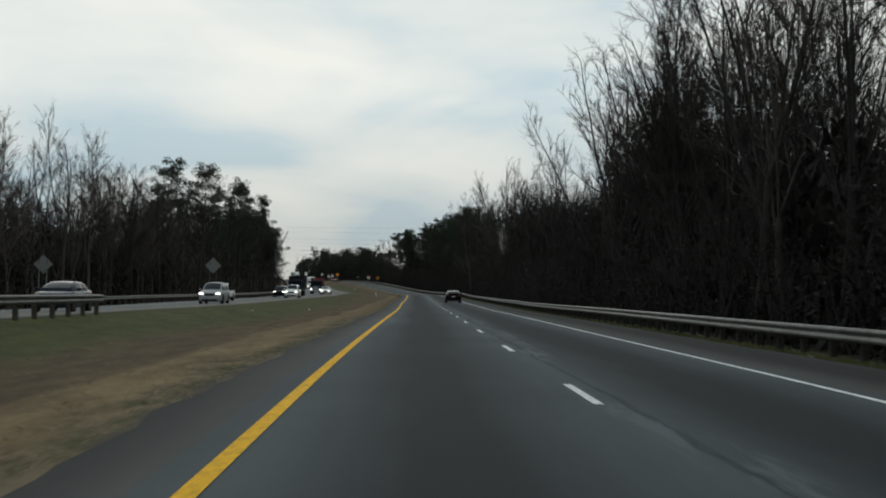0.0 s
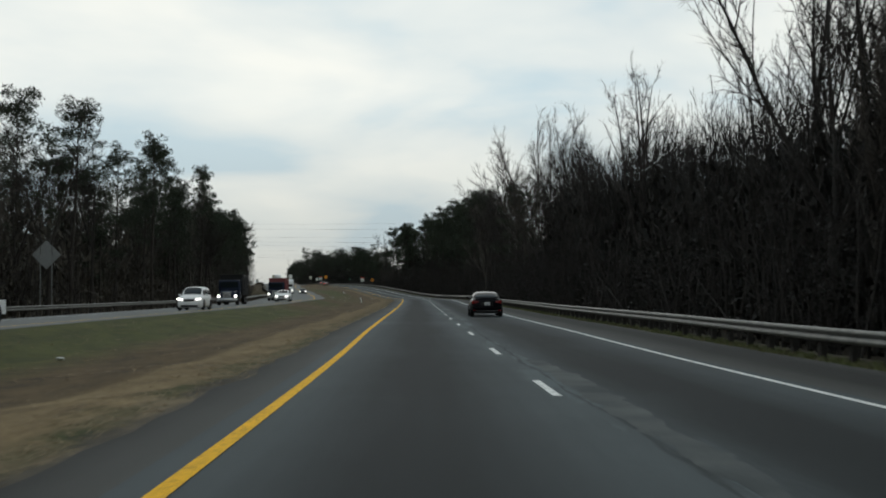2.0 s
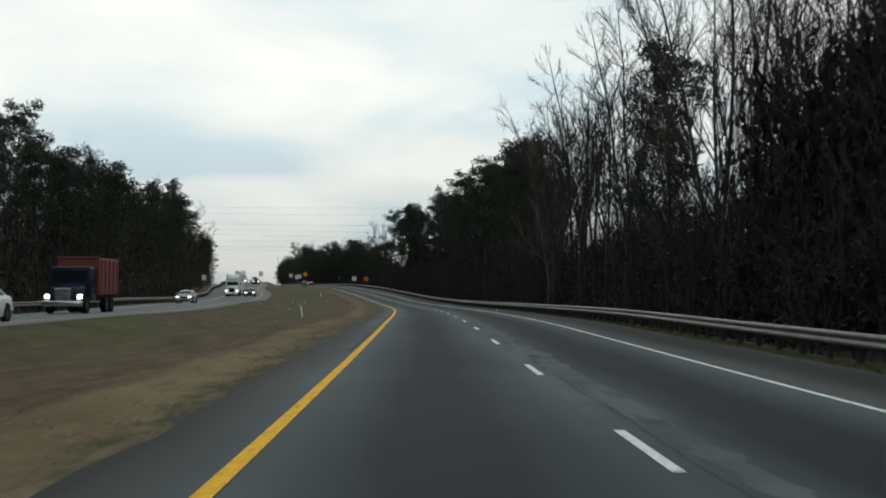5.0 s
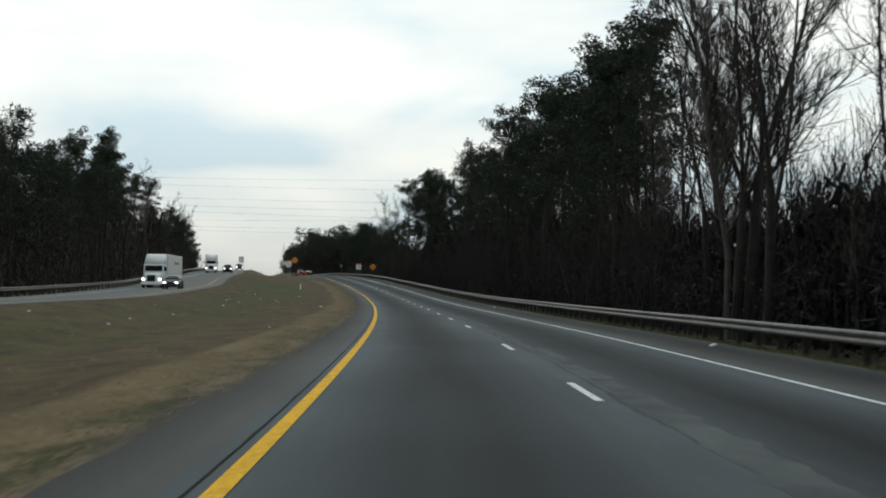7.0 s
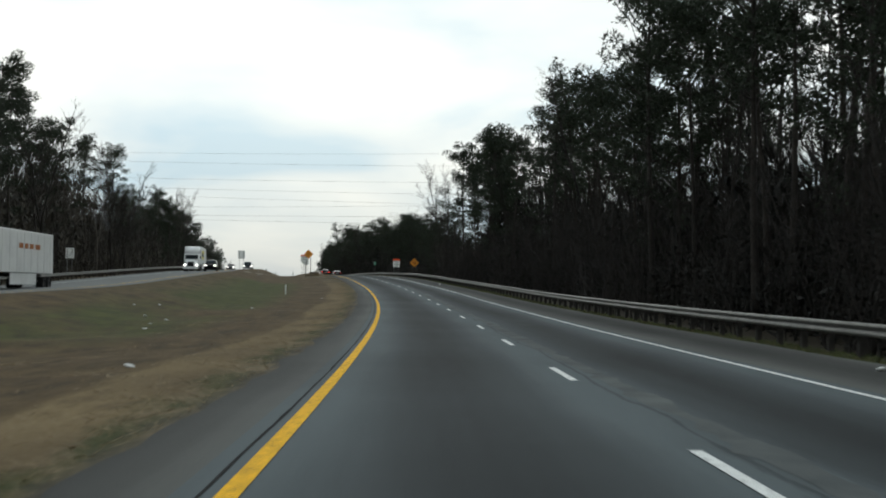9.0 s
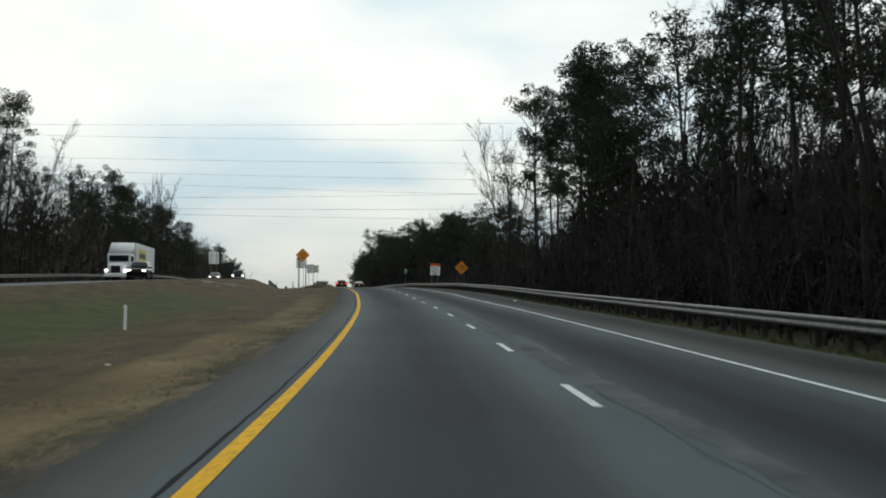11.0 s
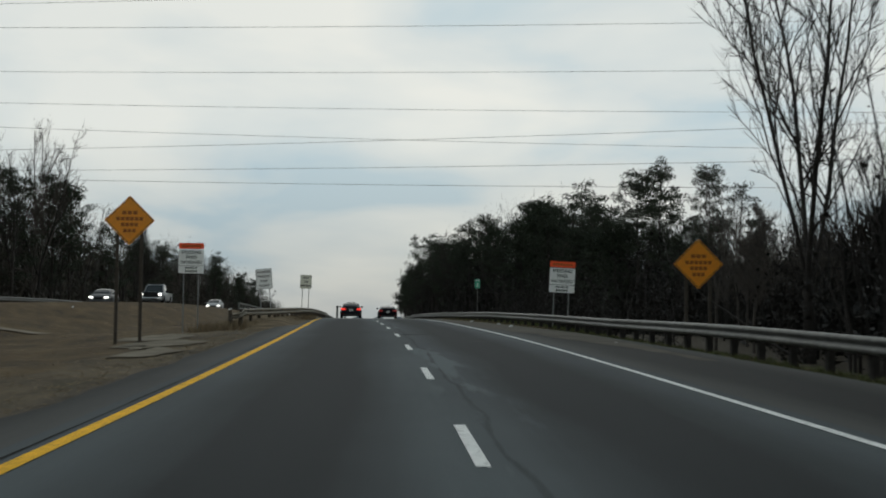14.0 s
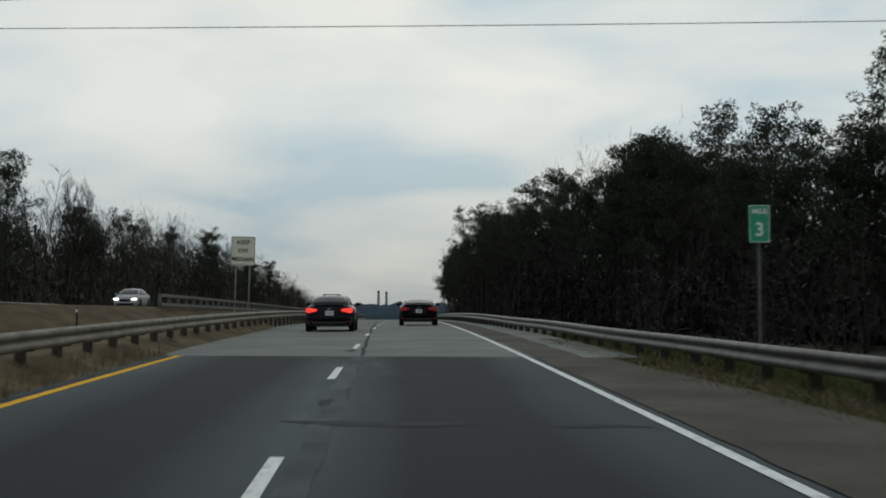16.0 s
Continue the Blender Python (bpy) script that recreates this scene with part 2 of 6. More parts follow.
def soil(name):
    """Grass gone brown, greener patches in the hollow, bare sand towards the pavement."""
    m = Mat(name, 0.95, 0, 0.2)
    uv = m.n("ShaderNodeTexCoord")
    s = m.n("ShaderNodeSeparateXYZ")
    m.l(uv.outputs["UV"], s.inputs[0])
    mp = m.n("ShaderNodeMapping", Scale=(1, 0.35, 1))
    m.l(uv.outputs["UV"], mp.inputs["Vector"])
    big = m.noise(mp.outputs[0], 0.10, 4.0, 0.6)
    mid = m.noise(mp.outputs[0], 0.9, 6.0, 0.7)
    fine = m.noise(uv.outputs["UV"], 14.0, 5.0, 0.75)
    mix = m.math("ADD", m.math("MULTIPLY", mid, 0.65), m.math("MULTIPLY", fine, 0.35))
    dry = m.ramp(mix, (0.36, (0.023, 0.015, 0.007)), (0.5, (0.066, 0.043, 0.018)), (0.64, (0.115, 0.079, 0.036)))
    green = m.ramp(mix, (0.36, (0.020, 0.024, 0.004)), (0.64, (0.066, 0.072, 0.014)))
    straw = m.ramp(mix, (0.34, (0.058, 0.039, 0.018)), (0.5, (0.150, 0.105, 0.050)), (0.66, (0.27, 0.198, 0.104)))
    dirt = m.ramp(mix, (0.38, (0.024, 0.021, 0.015)), (0.62, (0.105, 0.089, 0.066)))
    # metres from the pavement, wavering
    out = m.math("SUBTRACT", m.math("MULTIPLY", s.outputs["X"], -1.0), 4.9)
    wav = m.math("ADD", out, m.math("MULTIPLY", m.math("SUBTRACT", m.math("ADD", m.math("MULTIPLY", big, 0.5), m.math("MULTIPLY", mid, 0.5)), 0.5), 3.6))
    t = m.math("MULTIPLY", wav, 0.05)
    band = m.ramp(t, (0.24, (0, 0, 0)), (0.36, (1, 1, 1)), (0.60, (1, 1, 1)), (0.75, (0.2, 0.2, 0.2)))
    early = m.n("ShaderNodeMapRange")
    early.interpolation_type = "SMOOTHSTEP"
    for k, v in (("From Min", 90), ("From Max", 230), ("To Min", 0.50), ("To Max", 0.0)):
        early.inputs[k].default_value = v
    m.l(s.outputs["Y"], early.inputs["Value"])
    # towards the bridge the verge is worn to dark dirt
    late = m.n("ShaderNodeMapRange")
    late.interpolation_type = "SMOOTHSTEP"
    for k, v in (("From Min", 470), ("From Max", 515), ("To Min", 0.0), ("To Max", 0.85)):
        late.inputs[k].default_value = v
    m.l(s.outputs["Y"], late.inputs["Value"])
    again = m.n("ShaderNodeMapRange")
    again.interpolation_type = "SMOOTHSTEP"
    for k, v in (("From Min", 395), ("From Max", 450), ("To Min", 0.0), ("To Max", 0.30)):
        again.inputs[k].default_value = v
    m.l(s.outputs["Y"], again.inputs["Value"])
    gm = m.ramp(m.math("ADD", m.math("ADD", early.outputs[0], m.math("MULTIPLY", again.outputs[0], m.math("SUBTRACT", 1.0, m.math("MULTIPLY", late.outputs[0], 1.9)))), m.math("ADD", m.math("MULTIPLY", big, 0.8), m.math("MULTIPLY", mid, 0.35))), (0.53, (0, 0, 0)), (0.70, (1, 1, 1)))
    grassy = m.mix(m.mix(1.0, gm, band, "MULTIPLY"), dry, green)
    # dead straw in drifts over browner thatch, and a rank dark edge along the pavement
    drift = m.ramp(m.noise(mp.outputs[0], 0.45, 5.0, 0.65), (0.46, (0, 0, 0)), (0.60, (0.75, 0.75, 0.75)))
    rank = m.mix(m.ramp(mid, (0.42, (0, 0, 0)), (0.56, (1, 1, 1))), green, m.mix(0.5, dirt, straw))
    c = m.mix(m.ramp(t, (0.0, (0, 0, 0)), (0.015, (1, 1, 1))), dirt, rank)
    c = m.mix(m.ramp(t, (0.022, (0, 0, 0)), (0.050, (1, 1, 1))), c, m.mix(m.math("MULTIPLY", drift, m.math("SUBTRACT", 1.0, m.math("MULTIPLY", early.outputs[0], 1.5))), straw, dry))
    c = m.mix(late.outputs[0], c, m.mix(0.45, dirt, dry))
    # the foot of the bank, darker and browner where dead stems lie
    c = m.mix(m.ramp(t, (0.105, (0, 0, 0)), (0.122, (1, 1, 1))), c, dry)
    c = m.mix(m.ramp(t, (0.20, (0, 0, 0)), (0.26, (1, 1, 1))), c, grassy)
    side = m.ramp(m.math("MULTIPLY", s.outputs["X"], 0.1), (0.62, (0, 0, 0)), (0.80, (1, 1, 1)))
    verge = m.mix(m.ramp(mid, (0.4, (0, 0, 0)), (0.6, (1, 1, 1))), dirt, green)
    c = m.mix(m.ramp(m.math("MULTIPLY", s.outputs["X"], 0.1), (0.50, (0, 0, 0)), (0.60, (1, 1, 1))), c, verge)
    litter = m.ramp(fine, (0.3, (0.018, 0.014, 0.009)), (0.7, (0.055, 0.044, 0.028)))
    c = m.mix(side, c, litter)
    m.color(c)
    m.bump(m.math("ADD", mid, fine), 0.35, 0.05)
    return m.m


def leaf_mat(name, a, b, vary=0.5):
    m = Mat(name, 0.7, 0, 0.2)
    g = m.n("ShaderNodeNewGeometry")
    c = m.ramp(g.outputs["Random Per Island"], (0.0, a), (1.0, b))
    m.color(c)
    return m.m


def paint_mat(name, base, worn, scale=6.0, full=0.47):
    m = Mat(name, 0.85, 0, 0.2)
    v = m.coord("Object")
    a, b = m.noise(v, scale, 6.0, 0.7), m.noise(v, scale * 9, 3.0, 0.7)
    f = m.math("ADD", m.math("MULTIPLY", a, 0.6), m.math("MULTIPLY", b, 0.4))
    m.color(m.ramp(f, (0.36, worn), (full, base)))
    m.bump(b, 0.2, 0.004)
    return m.m


ASPHALT = asphalt("worn_asphalt", (0.0122, 0.0156, 0.0170), (0.0475, 0.0570, 0.0610))
SHOULDER = asphalt("shoulder_asphalt", (0.0165, 0.0174, 0.0167), (0.055, 0.0560, 0.0525))
CONCRETE = speckled("bridge_concrete", (0.115, 0.12, 0.112), (0.20, 0.205, 0.19), 0.5, 0.9, fine=20, spec=0.2)
PALE_ROAD = speckled("pale_pavement", (0.10, 0.105, 0.104), (0.17, 0.175, 0.172), 0.3, 0.9, fine=15, spec=0.2)
SOIL = soil("median_soil")
SEAM = speckled("open_joint", (0.007, 0.007, 0.007), (0.024, 0.0245, 0.024), 1.5, 0.95, fine=25, spec=0.1)
YELLOW = paint_mat("yellow_line_paint", (0.90, 0.48, 0.008), (0.26, 0.14, 0.02), 11.0, 0.54)
WHITE = paint_mat("white_line_paint", (0.78, 0.78, 0.76), (0.15, 0.15, 0.15), 9.0, 0.51)
STEEL = speckled("galvanised_steel", (0.060, 0.060, 0.055), (0.155, 0.155, 0.143), 3.0, 0.55, 0.40, fine=30, bump=0.12)
POST_WOOD = speckled("weathered_post", (0.030, 0.025, 0.019), (0.075, 0.062, 0.048), 5.0, 0.9, fine=50)
BARK = speckled("grey_bark", (0.0095, 0.0078, 0.0064), (0.027, 0.0225, 0.019), 1.2, 0.95, fine=14, bump=0.5, vary=0.6)
PALE_BARK = speckled("pale_bark", (0.035, 0.030, 0.026), (0.090, 0.078, 0.068), 1.2, 0.95, fine=14, bump=0.5, vary=0.5)
PINE_BARK = speckled("pine_bark", (0.012, 0.0095, 0.0075), (0.034, 0.027, 0.022), 1.5, 0.95, fine=12, bump=0.6, vary=0.4)
TWIG = leaf_mat("twigs", (0.012, 0.0098, 0.0082), (0.032, 0.026, 0.0215))
PALE_TWIG = leaf_mat("pale_twigs", (0.040, 0.034, 0.029), (0.095, 0.080, 0.068))
NEEDLE = leaf_mat("pine_needles", (0.017, 0.024, 0.014), (0.037, 0.048, 0.029))
# the shade under the trees is put into this near-black brush colour
SHADED_BRUSH = leaf_mat("brush", (0.0050, 0.0050, 0.0042), (0.0135, 0.0115, 0.0088))
# distance haze over the opposite woods, put into a paler brush colour
HAZED_BRUSH = leaf_mat("hazed_brush", (0.026, 0.024, 0.020), (0.075, 0.066, 0.053))
DEAD_GRASS = leaf_mat("dead_grass", (0.07, 0.05, 0.028), (0.22, 0.17, 0.10))


# ---- mesh helpers ----
def mesh(name, verts, faces, mat, smooth=False):
    me = bpy.data.meshes.new(name)
    me.from_pydata([tuple(v) for v in verts], [], faces)
    me.materials.append(mat)
    if smooth:
        me.polygons.foreach_set("use_smooth", [True] * len(me.polygons))
    me.update()
    return me


def from_bm(name, bm, mat, smooth=False):
    me = bpy.data.meshes.new(name)
    bm.to_mesh(me)
    bm.free()
    me.materials.append(mat)
    if smooth:
        me.polygons.foreach_set("use_smooth", [True] * len(me.polygons))
    return me


def child(name, me, parent, m=None, label=""):
    ob = new(name, me)
    ob.parent = parent
    if m is not None:
        ob.matrix_basis = m
    if label:
        ob["label"] = label
    return ob


def empty(name, m, label, category, group=""):
    ob = new(name)
    ob.empty_display_size = 0.2
    ob.matrix_basis = m
    return tagged(ob, label, category, group)


def boxes(list_of, bevel=0.0):
    """One bmesh of boxes: (cx, cy, cz, sx, sy, sz)."""
    bm = bmesh.new()
    for cx, cy, cz, sx, sy, sz in list_of:
        r = bmesh.ops.create_cube(bm, size=1.0, matrix=Matrix.Translation((cx, cy, cz)) @ Matrix.Diagonal((sx, sy, sz, 1)))
    if bevel:
        bmesh.ops.bevel(bm, geom=list(bm.edges), offset=bevel, segments=2, affect="EDGES", profile=0.5)
    return bm


def strip(name, ys, us, zf, mat, thick=0.0):
    """A sheet along the highway; zf(y, u) is its height. Its UV is u and y in metres."""
    verts, faces, uvs = [], [], []
    n = len(us(ys[0]) if callable(us) else us)
    for y in ys:
        row = us(y) if callable(us) else us
        k = math.sqrt(1 + slope_x(y) ** 2)
        for u in row:
            verts.append((road_x(y) + u * k, y, zf(y, u)))
            uvs.append((u, y))
    for i in range(len(ys) - 1):
        for j in range(n - 1):
            a = i * n + j
            faces.append((a, a + 1, a + n + 1, a + n))
    me = bpy.data.meshes.new(name)
    me.from_pydata(verts, [], faces)
    lay = me.uv_layers.new(name="UVMap")
    idx = np.empty(len(me.loops), dtype=np.int32)
    me.loops.foreach_get("vertex_index", idx)
    lay.data.foreach_set("uv", np.array(uvs, dtype=np.float32)[idx].ravel())
    me.materials.append(mat)
    me.polygons.foreach_set("use_smooth", [True] * len(me.polygons))
    me.update()
    return new(name, me)


def steps(a, b, d):
    n = max(1, int(round((b - a) / d)))
    return [a + (b - a) * i / n for i in range(n + 1)]


# ---- ground, pavements ----
def ground_row(y):
    o = other_u(y)
    near = [o - 14, o - 11, o - 9, o - 8, o - 6.8, o - 3, o, o + 3, o + 5.2]
    gap = [o + 5.2 + (-6.8 - o - 5.2) * k / 12 for k in range(1, 12)]
    return [-2500, -900, -300, -120, -75, -55, -45] + near + gap + [-6.8, -6.2, -5.7, -5.3, -4.9, -2, 2, 6.0, 6.6, 7.1, 7.6, 8.2, 9.7, 11, 13, 16, 22, 30, 45, 60, 120, 300, 900, 2500]


GROUND_Y = steps(-90, 0, 6) + steps(0, 660, 2)[1:] + steps(660, 900, 10)[1:] + [1000, 1200, 1600, 2400, 4000]
ground = strip("ground", GROUND_Y, ground_row, far_ground, SOIL)
tagged(ground, "brown winter grass and bare soil of the median and verges", "ground", kind="structure")

BRIDGE_Y = 589.5


def right_edge_of_grit(y):
    return table(y, [(530, 6.2), (548, 6.75), (562, 6.5), (570, 6.0), (580, 5.7), (588, 5.3), (600, 5.35), (640, 4.9), (660, 4.2)]) + 0.12 * noise.noise((y * 0.6, 2.0, 7.0))


road = strip("road", steps(-90, BRIDGE_Y, 2.5), [-3.98, -3.3, -2.7, -1.8, -0.9, 0, 0.9, 1.8, 2.7, 3.9], lambda y, u: road_z(y) + 0.002 * math.sin(u), ASPHALT)
tagged(road, "worn dark grey asphalt of two highway lanes", "road", kind="structure")


def shoulder_end(y):
    """Where the outer paved shoulder gives way to grass."""
    return table(y, [(0, 6.3), (300, 6.35), (370, 6.7), (465, 6.5), (525, 6.95), (550, 6.95), (562, 6.6), (570, 6.05), (586, 5.2)]) + 0.10 * noise.noise((y * 0.22, 4.0, 9.0)) + 0.06 * noise.noise((y * 1.4, 4.0, 2.0))


hard = strip("shoulder", steps(-90, BRIDGE_Y, 0.8), lambda y: [3.9, 4.6, 5.1, shoulder_end(y)], lambda y, u: road_z(y) - 0.012 * max(0, u - 3.9), SHOULDER)
tagged(hard, "gritty grey asphalt shoulder beside the guardrail", "shoulder", kind="structure")
inner = strip("shoulder", steps(-90, BRIDGE_Y, 0.8), lambda y: [-4.85 - 0.22 * noise.noise((y * 0.35, 1.0, 5.0)) - 0.10 * noise.noise((y * 1.9, 3.0, 5.0)), -4.4, -4.0], lambda y, u: road_z(y) - 0.015 + 0.05 * min(0, u + 4.4), SHOULDER)
SANDY = speckled("sandy_grit", (0.046, 0.041, 0.034), (0.112, 0.101, 0.083), 0.5, 0.95, fine=22, bump=0.5, spec=0.1)


def left_edge_of_grit(y):
    start = table(y, [(530, 2.1), (546, 1.1), (557, 0.25), (567, 0.0)])
    return 3.76 + start + 0.25 * noise.noise((y * 0.35, 8.0, 5.0)) * table(y, [(556, 1), (566, 0)]) + 0.10 * abs(noise.noise((y * 0.5, 8.0, 1.0))) + 0.05 * noise.noise((y * 2.1, 8.0, 3.0))


def grit_row(y):
    a = left_edge_of_grit(y)
    b = max(a + 0.1, right_edge_of_grit(y))
    return [a + (b - a) * k / 4 for k in range(5)]


grit = strip("sandy_shoulder", steps(530, 660, 0.8), grit_row, lambda y, u: road_z(y) - 0.012 * max(0, u - 3.9) + 0.010, SANDY)
tagged(grit, "sandy grit washed over the shoulder before the bridge", "shoulder", kind="structure")
tagged(inner, "narrow rough asphalt shoulder with a crumbling edge by the median", "shoulder", kind="structure")
deck = strip("bridge_deck", steps(BRIDGE_Y, 760, 5), [-5.2, -3.6, 0, 3.6, 5.9], lambda y, u: road_z(y), CONCRETE)
tagged(deck, "pale concrete bridge deck across both lanes", "bridge deck", kind="structure")
other = strip("opposite_road", steps(-90, 760, 5), lambda y: [other_u(y) + k for k in (-6.7, -3.6, 0, 3.6, 5.1)], lambda y, u: other_z(y, u), PALE_ROAD)
tagged(other, "pale grey pavement of the opposite carriageway", "road", kind="structure")

yellow = strip("edge_line", steps(-90, BRIDGE_Y - 0.2, 2.5), [-3.68, -3.52], lambda y, u: road_z(y) + 0.008, YELLOW)
tagged(yellow, "solid worn yellow line along the median edge", "road marking", kind="structure")
white = strip("edge_line", steps(-90, 760, 2.5), [3.54, 3.66], lambda y, u: road_z(y) + 0.008, WHITE)
tagged(white, "solid white line along the outer shoulder", "road marking", kind="structure")
for k, lab in ((3.4, "yellow"), (-3.4, "white")):
    e = strip("edge_line", steps(-90, 760, 5), lambda y: [other_u(y) + k - 0.07, other_u(y) + k + 0.07], lambda y, u: other_z(y, u) + 0.01, YELLOW if lab == "yellow" else WHITE)
    tagged(e, f"solid {lab} edge line on the opposite carriageway", "road marking", kind="structure")

seam = strip("pavement_joint", steps(215, BRIDGE_Y - 0.2, 0.8), lambda y: [-3.79 + 0.014 * noise.noise((y * 0.3, 2.0, 6.0)) + 0.012 * noise.noise((y * 1.7, 2.0, 1.0)) + k for k in (-0.012 - 0.045 * abs(noise.noise((y * 0.5, 7.0, 6.0))), 0.014)], lambda y, u: road_z(y) + 0.006, SEAM)
tagged(seam, "dark open joint between the lane and the inner shoulder", "road mark", kind="structure")

# lane dashes: the middles, as distance along the lane line from y = -20
KNOWN = [(0, 37.8), (4, 87.5), (6, 111.7), (10, 158.8), (14, 205.0), (20, 275.1), (23, 313.3), (24, 330.1), (26, 354.2), (27, 367.0), (29, 389.0), (35, 453.0), (41, 517.0), (46, 566.0), (47, 577.0), (49, 595.2), (50, 606.9), (62, 738.0)]
dash_me = mesh("lane_dash", [(-0.06, -1.5, 0), (0.06, -1.5, 0), (0.06, -0.75, 0), (-0.06, -0.75, 0), (0.06, 0, 0), (-0.06, 0, 0), (0.06, 0.75, 0), (-0.06, 0.75, 0), (0.06, 1.5, 0), (-0.06, 1.5, 0)],
               [(0, 1, 2, 3), (3, 2, 4, 5), (5, 4, 6, 7), (7, 6, 8, 9)], WHITE)


def lane_y(s):
    y, total = -20.0, 0.0
    while total < s:
        total += math.sqrt(1 + slope_x(y) ** 2) * 0.5
        y += 0.5
    return y


def dash_s(i):
    for (a, va), (b, vb) in zip(KNOWN, KNOWN[1:]):
        if i <= b:
            return va + (vb - va) * (i - a) / (b - a)
    return KNOWN[-1][1]


for i in range(-2, 63):
    y = lane_y(max(1, dash_s(i)))
    p = place(y, 0.0, 0.009)
    pitch = math.degrees(math.atan((road_z(y + 1) - road_z(y - 1)) / 2))
    child("lane_dash", dash_me, road, pose(p.x, p.y, p.z, pitch, 0, heading(y)))


# ---- guardrails ----
RAIL = [(0.0, 0.0), (0.055, 0.02), (0.075, 0.07), (0.055, 0.115), (0.0, 0.14), (0.0, 0.17), (0.055, 0.195), (0.075, 0.24), (0.055, 0.29), (0.0, 0.31)]


def beam(name, ys, uf, on, h, side, parent, low):
    """A W-shaped rail, its waves towards the traffic (side -1: to the left)."""
    verts, faces, n = [], [], len(RAIL)
    pts = [(-side * 0.004 + side * d, z) for d, z in RAIL] + [(side * (d - 0.006), z) for d, z in reversed(RAIL)]
    m = len(pts)
    for y in ys:
        for d, z in pts:
            v = place(y, uf(y) + d, h - low(y) + z, on)
            verts.append(v)
    for i in range(len(ys) - 1):
        for j in range(m):
            a, b = i * m + j, i * m + (j + 1) % m
            faces.append((a, b, b + m, a + m))
    return child(name, mesh(name, verts, faces, STEEL, True), parent)


def guardrail(uf, y0, y1, side, on, label, spacing=2.0, joined=False, low=lambda y: 0.0, wood=None):
    g = empty("guardrail", Matrix.Identity(4), label, "guardrail")
    beam("beam", steps(y0, y1, 2.0 if not joined else 5.0), uf, on, 0.44, side, g, low)
    post = from_bm("post", boxes([(0, 0, 0.17, 0.15, 0.18, 1.14)], 0.012), wood or POST_WOOD)
    block = from_bm("spacer_block", boxes([(0, 0, 0.60, 0.14, 0.16, 0.34)], 0.01), wood or POST_WOOD)
    for y in steps(y0, y1, spacing):
        p = place(y, uf(y) - side * (0.13 if joined else 0.24), 0, on)
        q = child("post", post, g, pose(p.x, p.y, p.z - 0.02 - low(y), random.uniform(-1.5, 1.5), random.uniform(-1.5, 1.5), heading(y)))
        if not joined:
            child("spacer_block", block, q, pose(side * 0.15, 0, 0))
    return g


def right_rail_u(y):
    return table(y, [(-20, 7.05), (150, 7.05), (300, 7.1), (370, 7.4), (470, 7.3), (530, 7.4), (555, 7.3), (570, 6.9), (585, 6.4), (597, 5.9), (615, 5.5), (640, 5.2)])


def right_rail_low(y):
    """How far the outer rail sits below the usual height, on ground that falls away."""
    return table(y, [(0, 0.12), (140, 0.16), (290, 0.12), (370, 0.06), (470, 0.10), (530, 0.10), (550, 0.20), (575, 0.20), (590, 0.26), (610, 0.24), (640, 0.16)])


def left_rail_u(y):
    return table(y, [(556, -6.7), (560, -6.0), (566, -5.2), (577, -4.6), (600, -4.5)])


# a darker post wood for the outer rail
DARK_POST = speckled("dark_post", (0.010, 0.0085, 0.007), (0.032, 0.027, 0.022), 5.0, 0.9, fine=50)
guardrail(right_rail_u, 8, 720, -1, "road", "galvanised steel guardrail on weathered wooden posts beside the shoulder", low=right_rail_low, wood=DARK_POST)
left_rail = guardrail(left_rail_u, 558.3, 640, 1, "road", "weathered steel guardrail with a battered end in the median")
WARM_STEEL = speckled("stained_steel", (0.085, 0.076, 0.058), (0.25, 0.228, 0.178), 2.5, 0.7, 0.15, fine=25, bump=0.2)
for c in left_rail.children:
    if c.name.startswith("beam"):
        c.data.materials[0] = WARM_STEEL
bend = []
for k in range(9):
    a = k / 8
    for d, z in RAIL:
        p = place(558.3 - 1.5 * a, left_rail_u(558.3) - 0.55 * a * a + d + 0.05 * math.sin(z * 14 + a * 5), 0.44 + z * (1 - 0.25 * a) - 0.16 * a * a + 0.05 * math.sin(a * 7), "road")
        bend.append(tuple(p))
bent = child("bent_end", mesh("bent_end", bend, [(k * 10 + j, k * 10 + j + 1, k * 10 + j + 11, k * 10 + j + 10) for k in range(8) for j in range(9)], WARM_STEEL, True), left_rail, None, "crumpled rusty rail end")
stump = from_bm("post", boxes([(0, 0, 0.10, 0.16, 0.19, 1.1)], 0.015), POST_WOOD)
for dy, du, ln in ((-0.5, -0.25, 14), (-1.2, -0.55, -9)):
    p = place(558.3 + dy, left_rail_u(558.3) + du, 0.0, "road")
    child("post", stump, left_rail, pose(p.x, p.y, p.z - 0.1, ln, ln * 0.6, heading(558)))
guardrail(lambda y: other_u(y) + 5.7, -40, 52, 1, "other", "dark guardrail on stout posts beside the opposite road")
guardrail(lambda y: other_u(y) - 7.3, -60, 660, 1, "other", "pale steel guardrail along the wooded side of the opposite carriageway", 2.42, True)


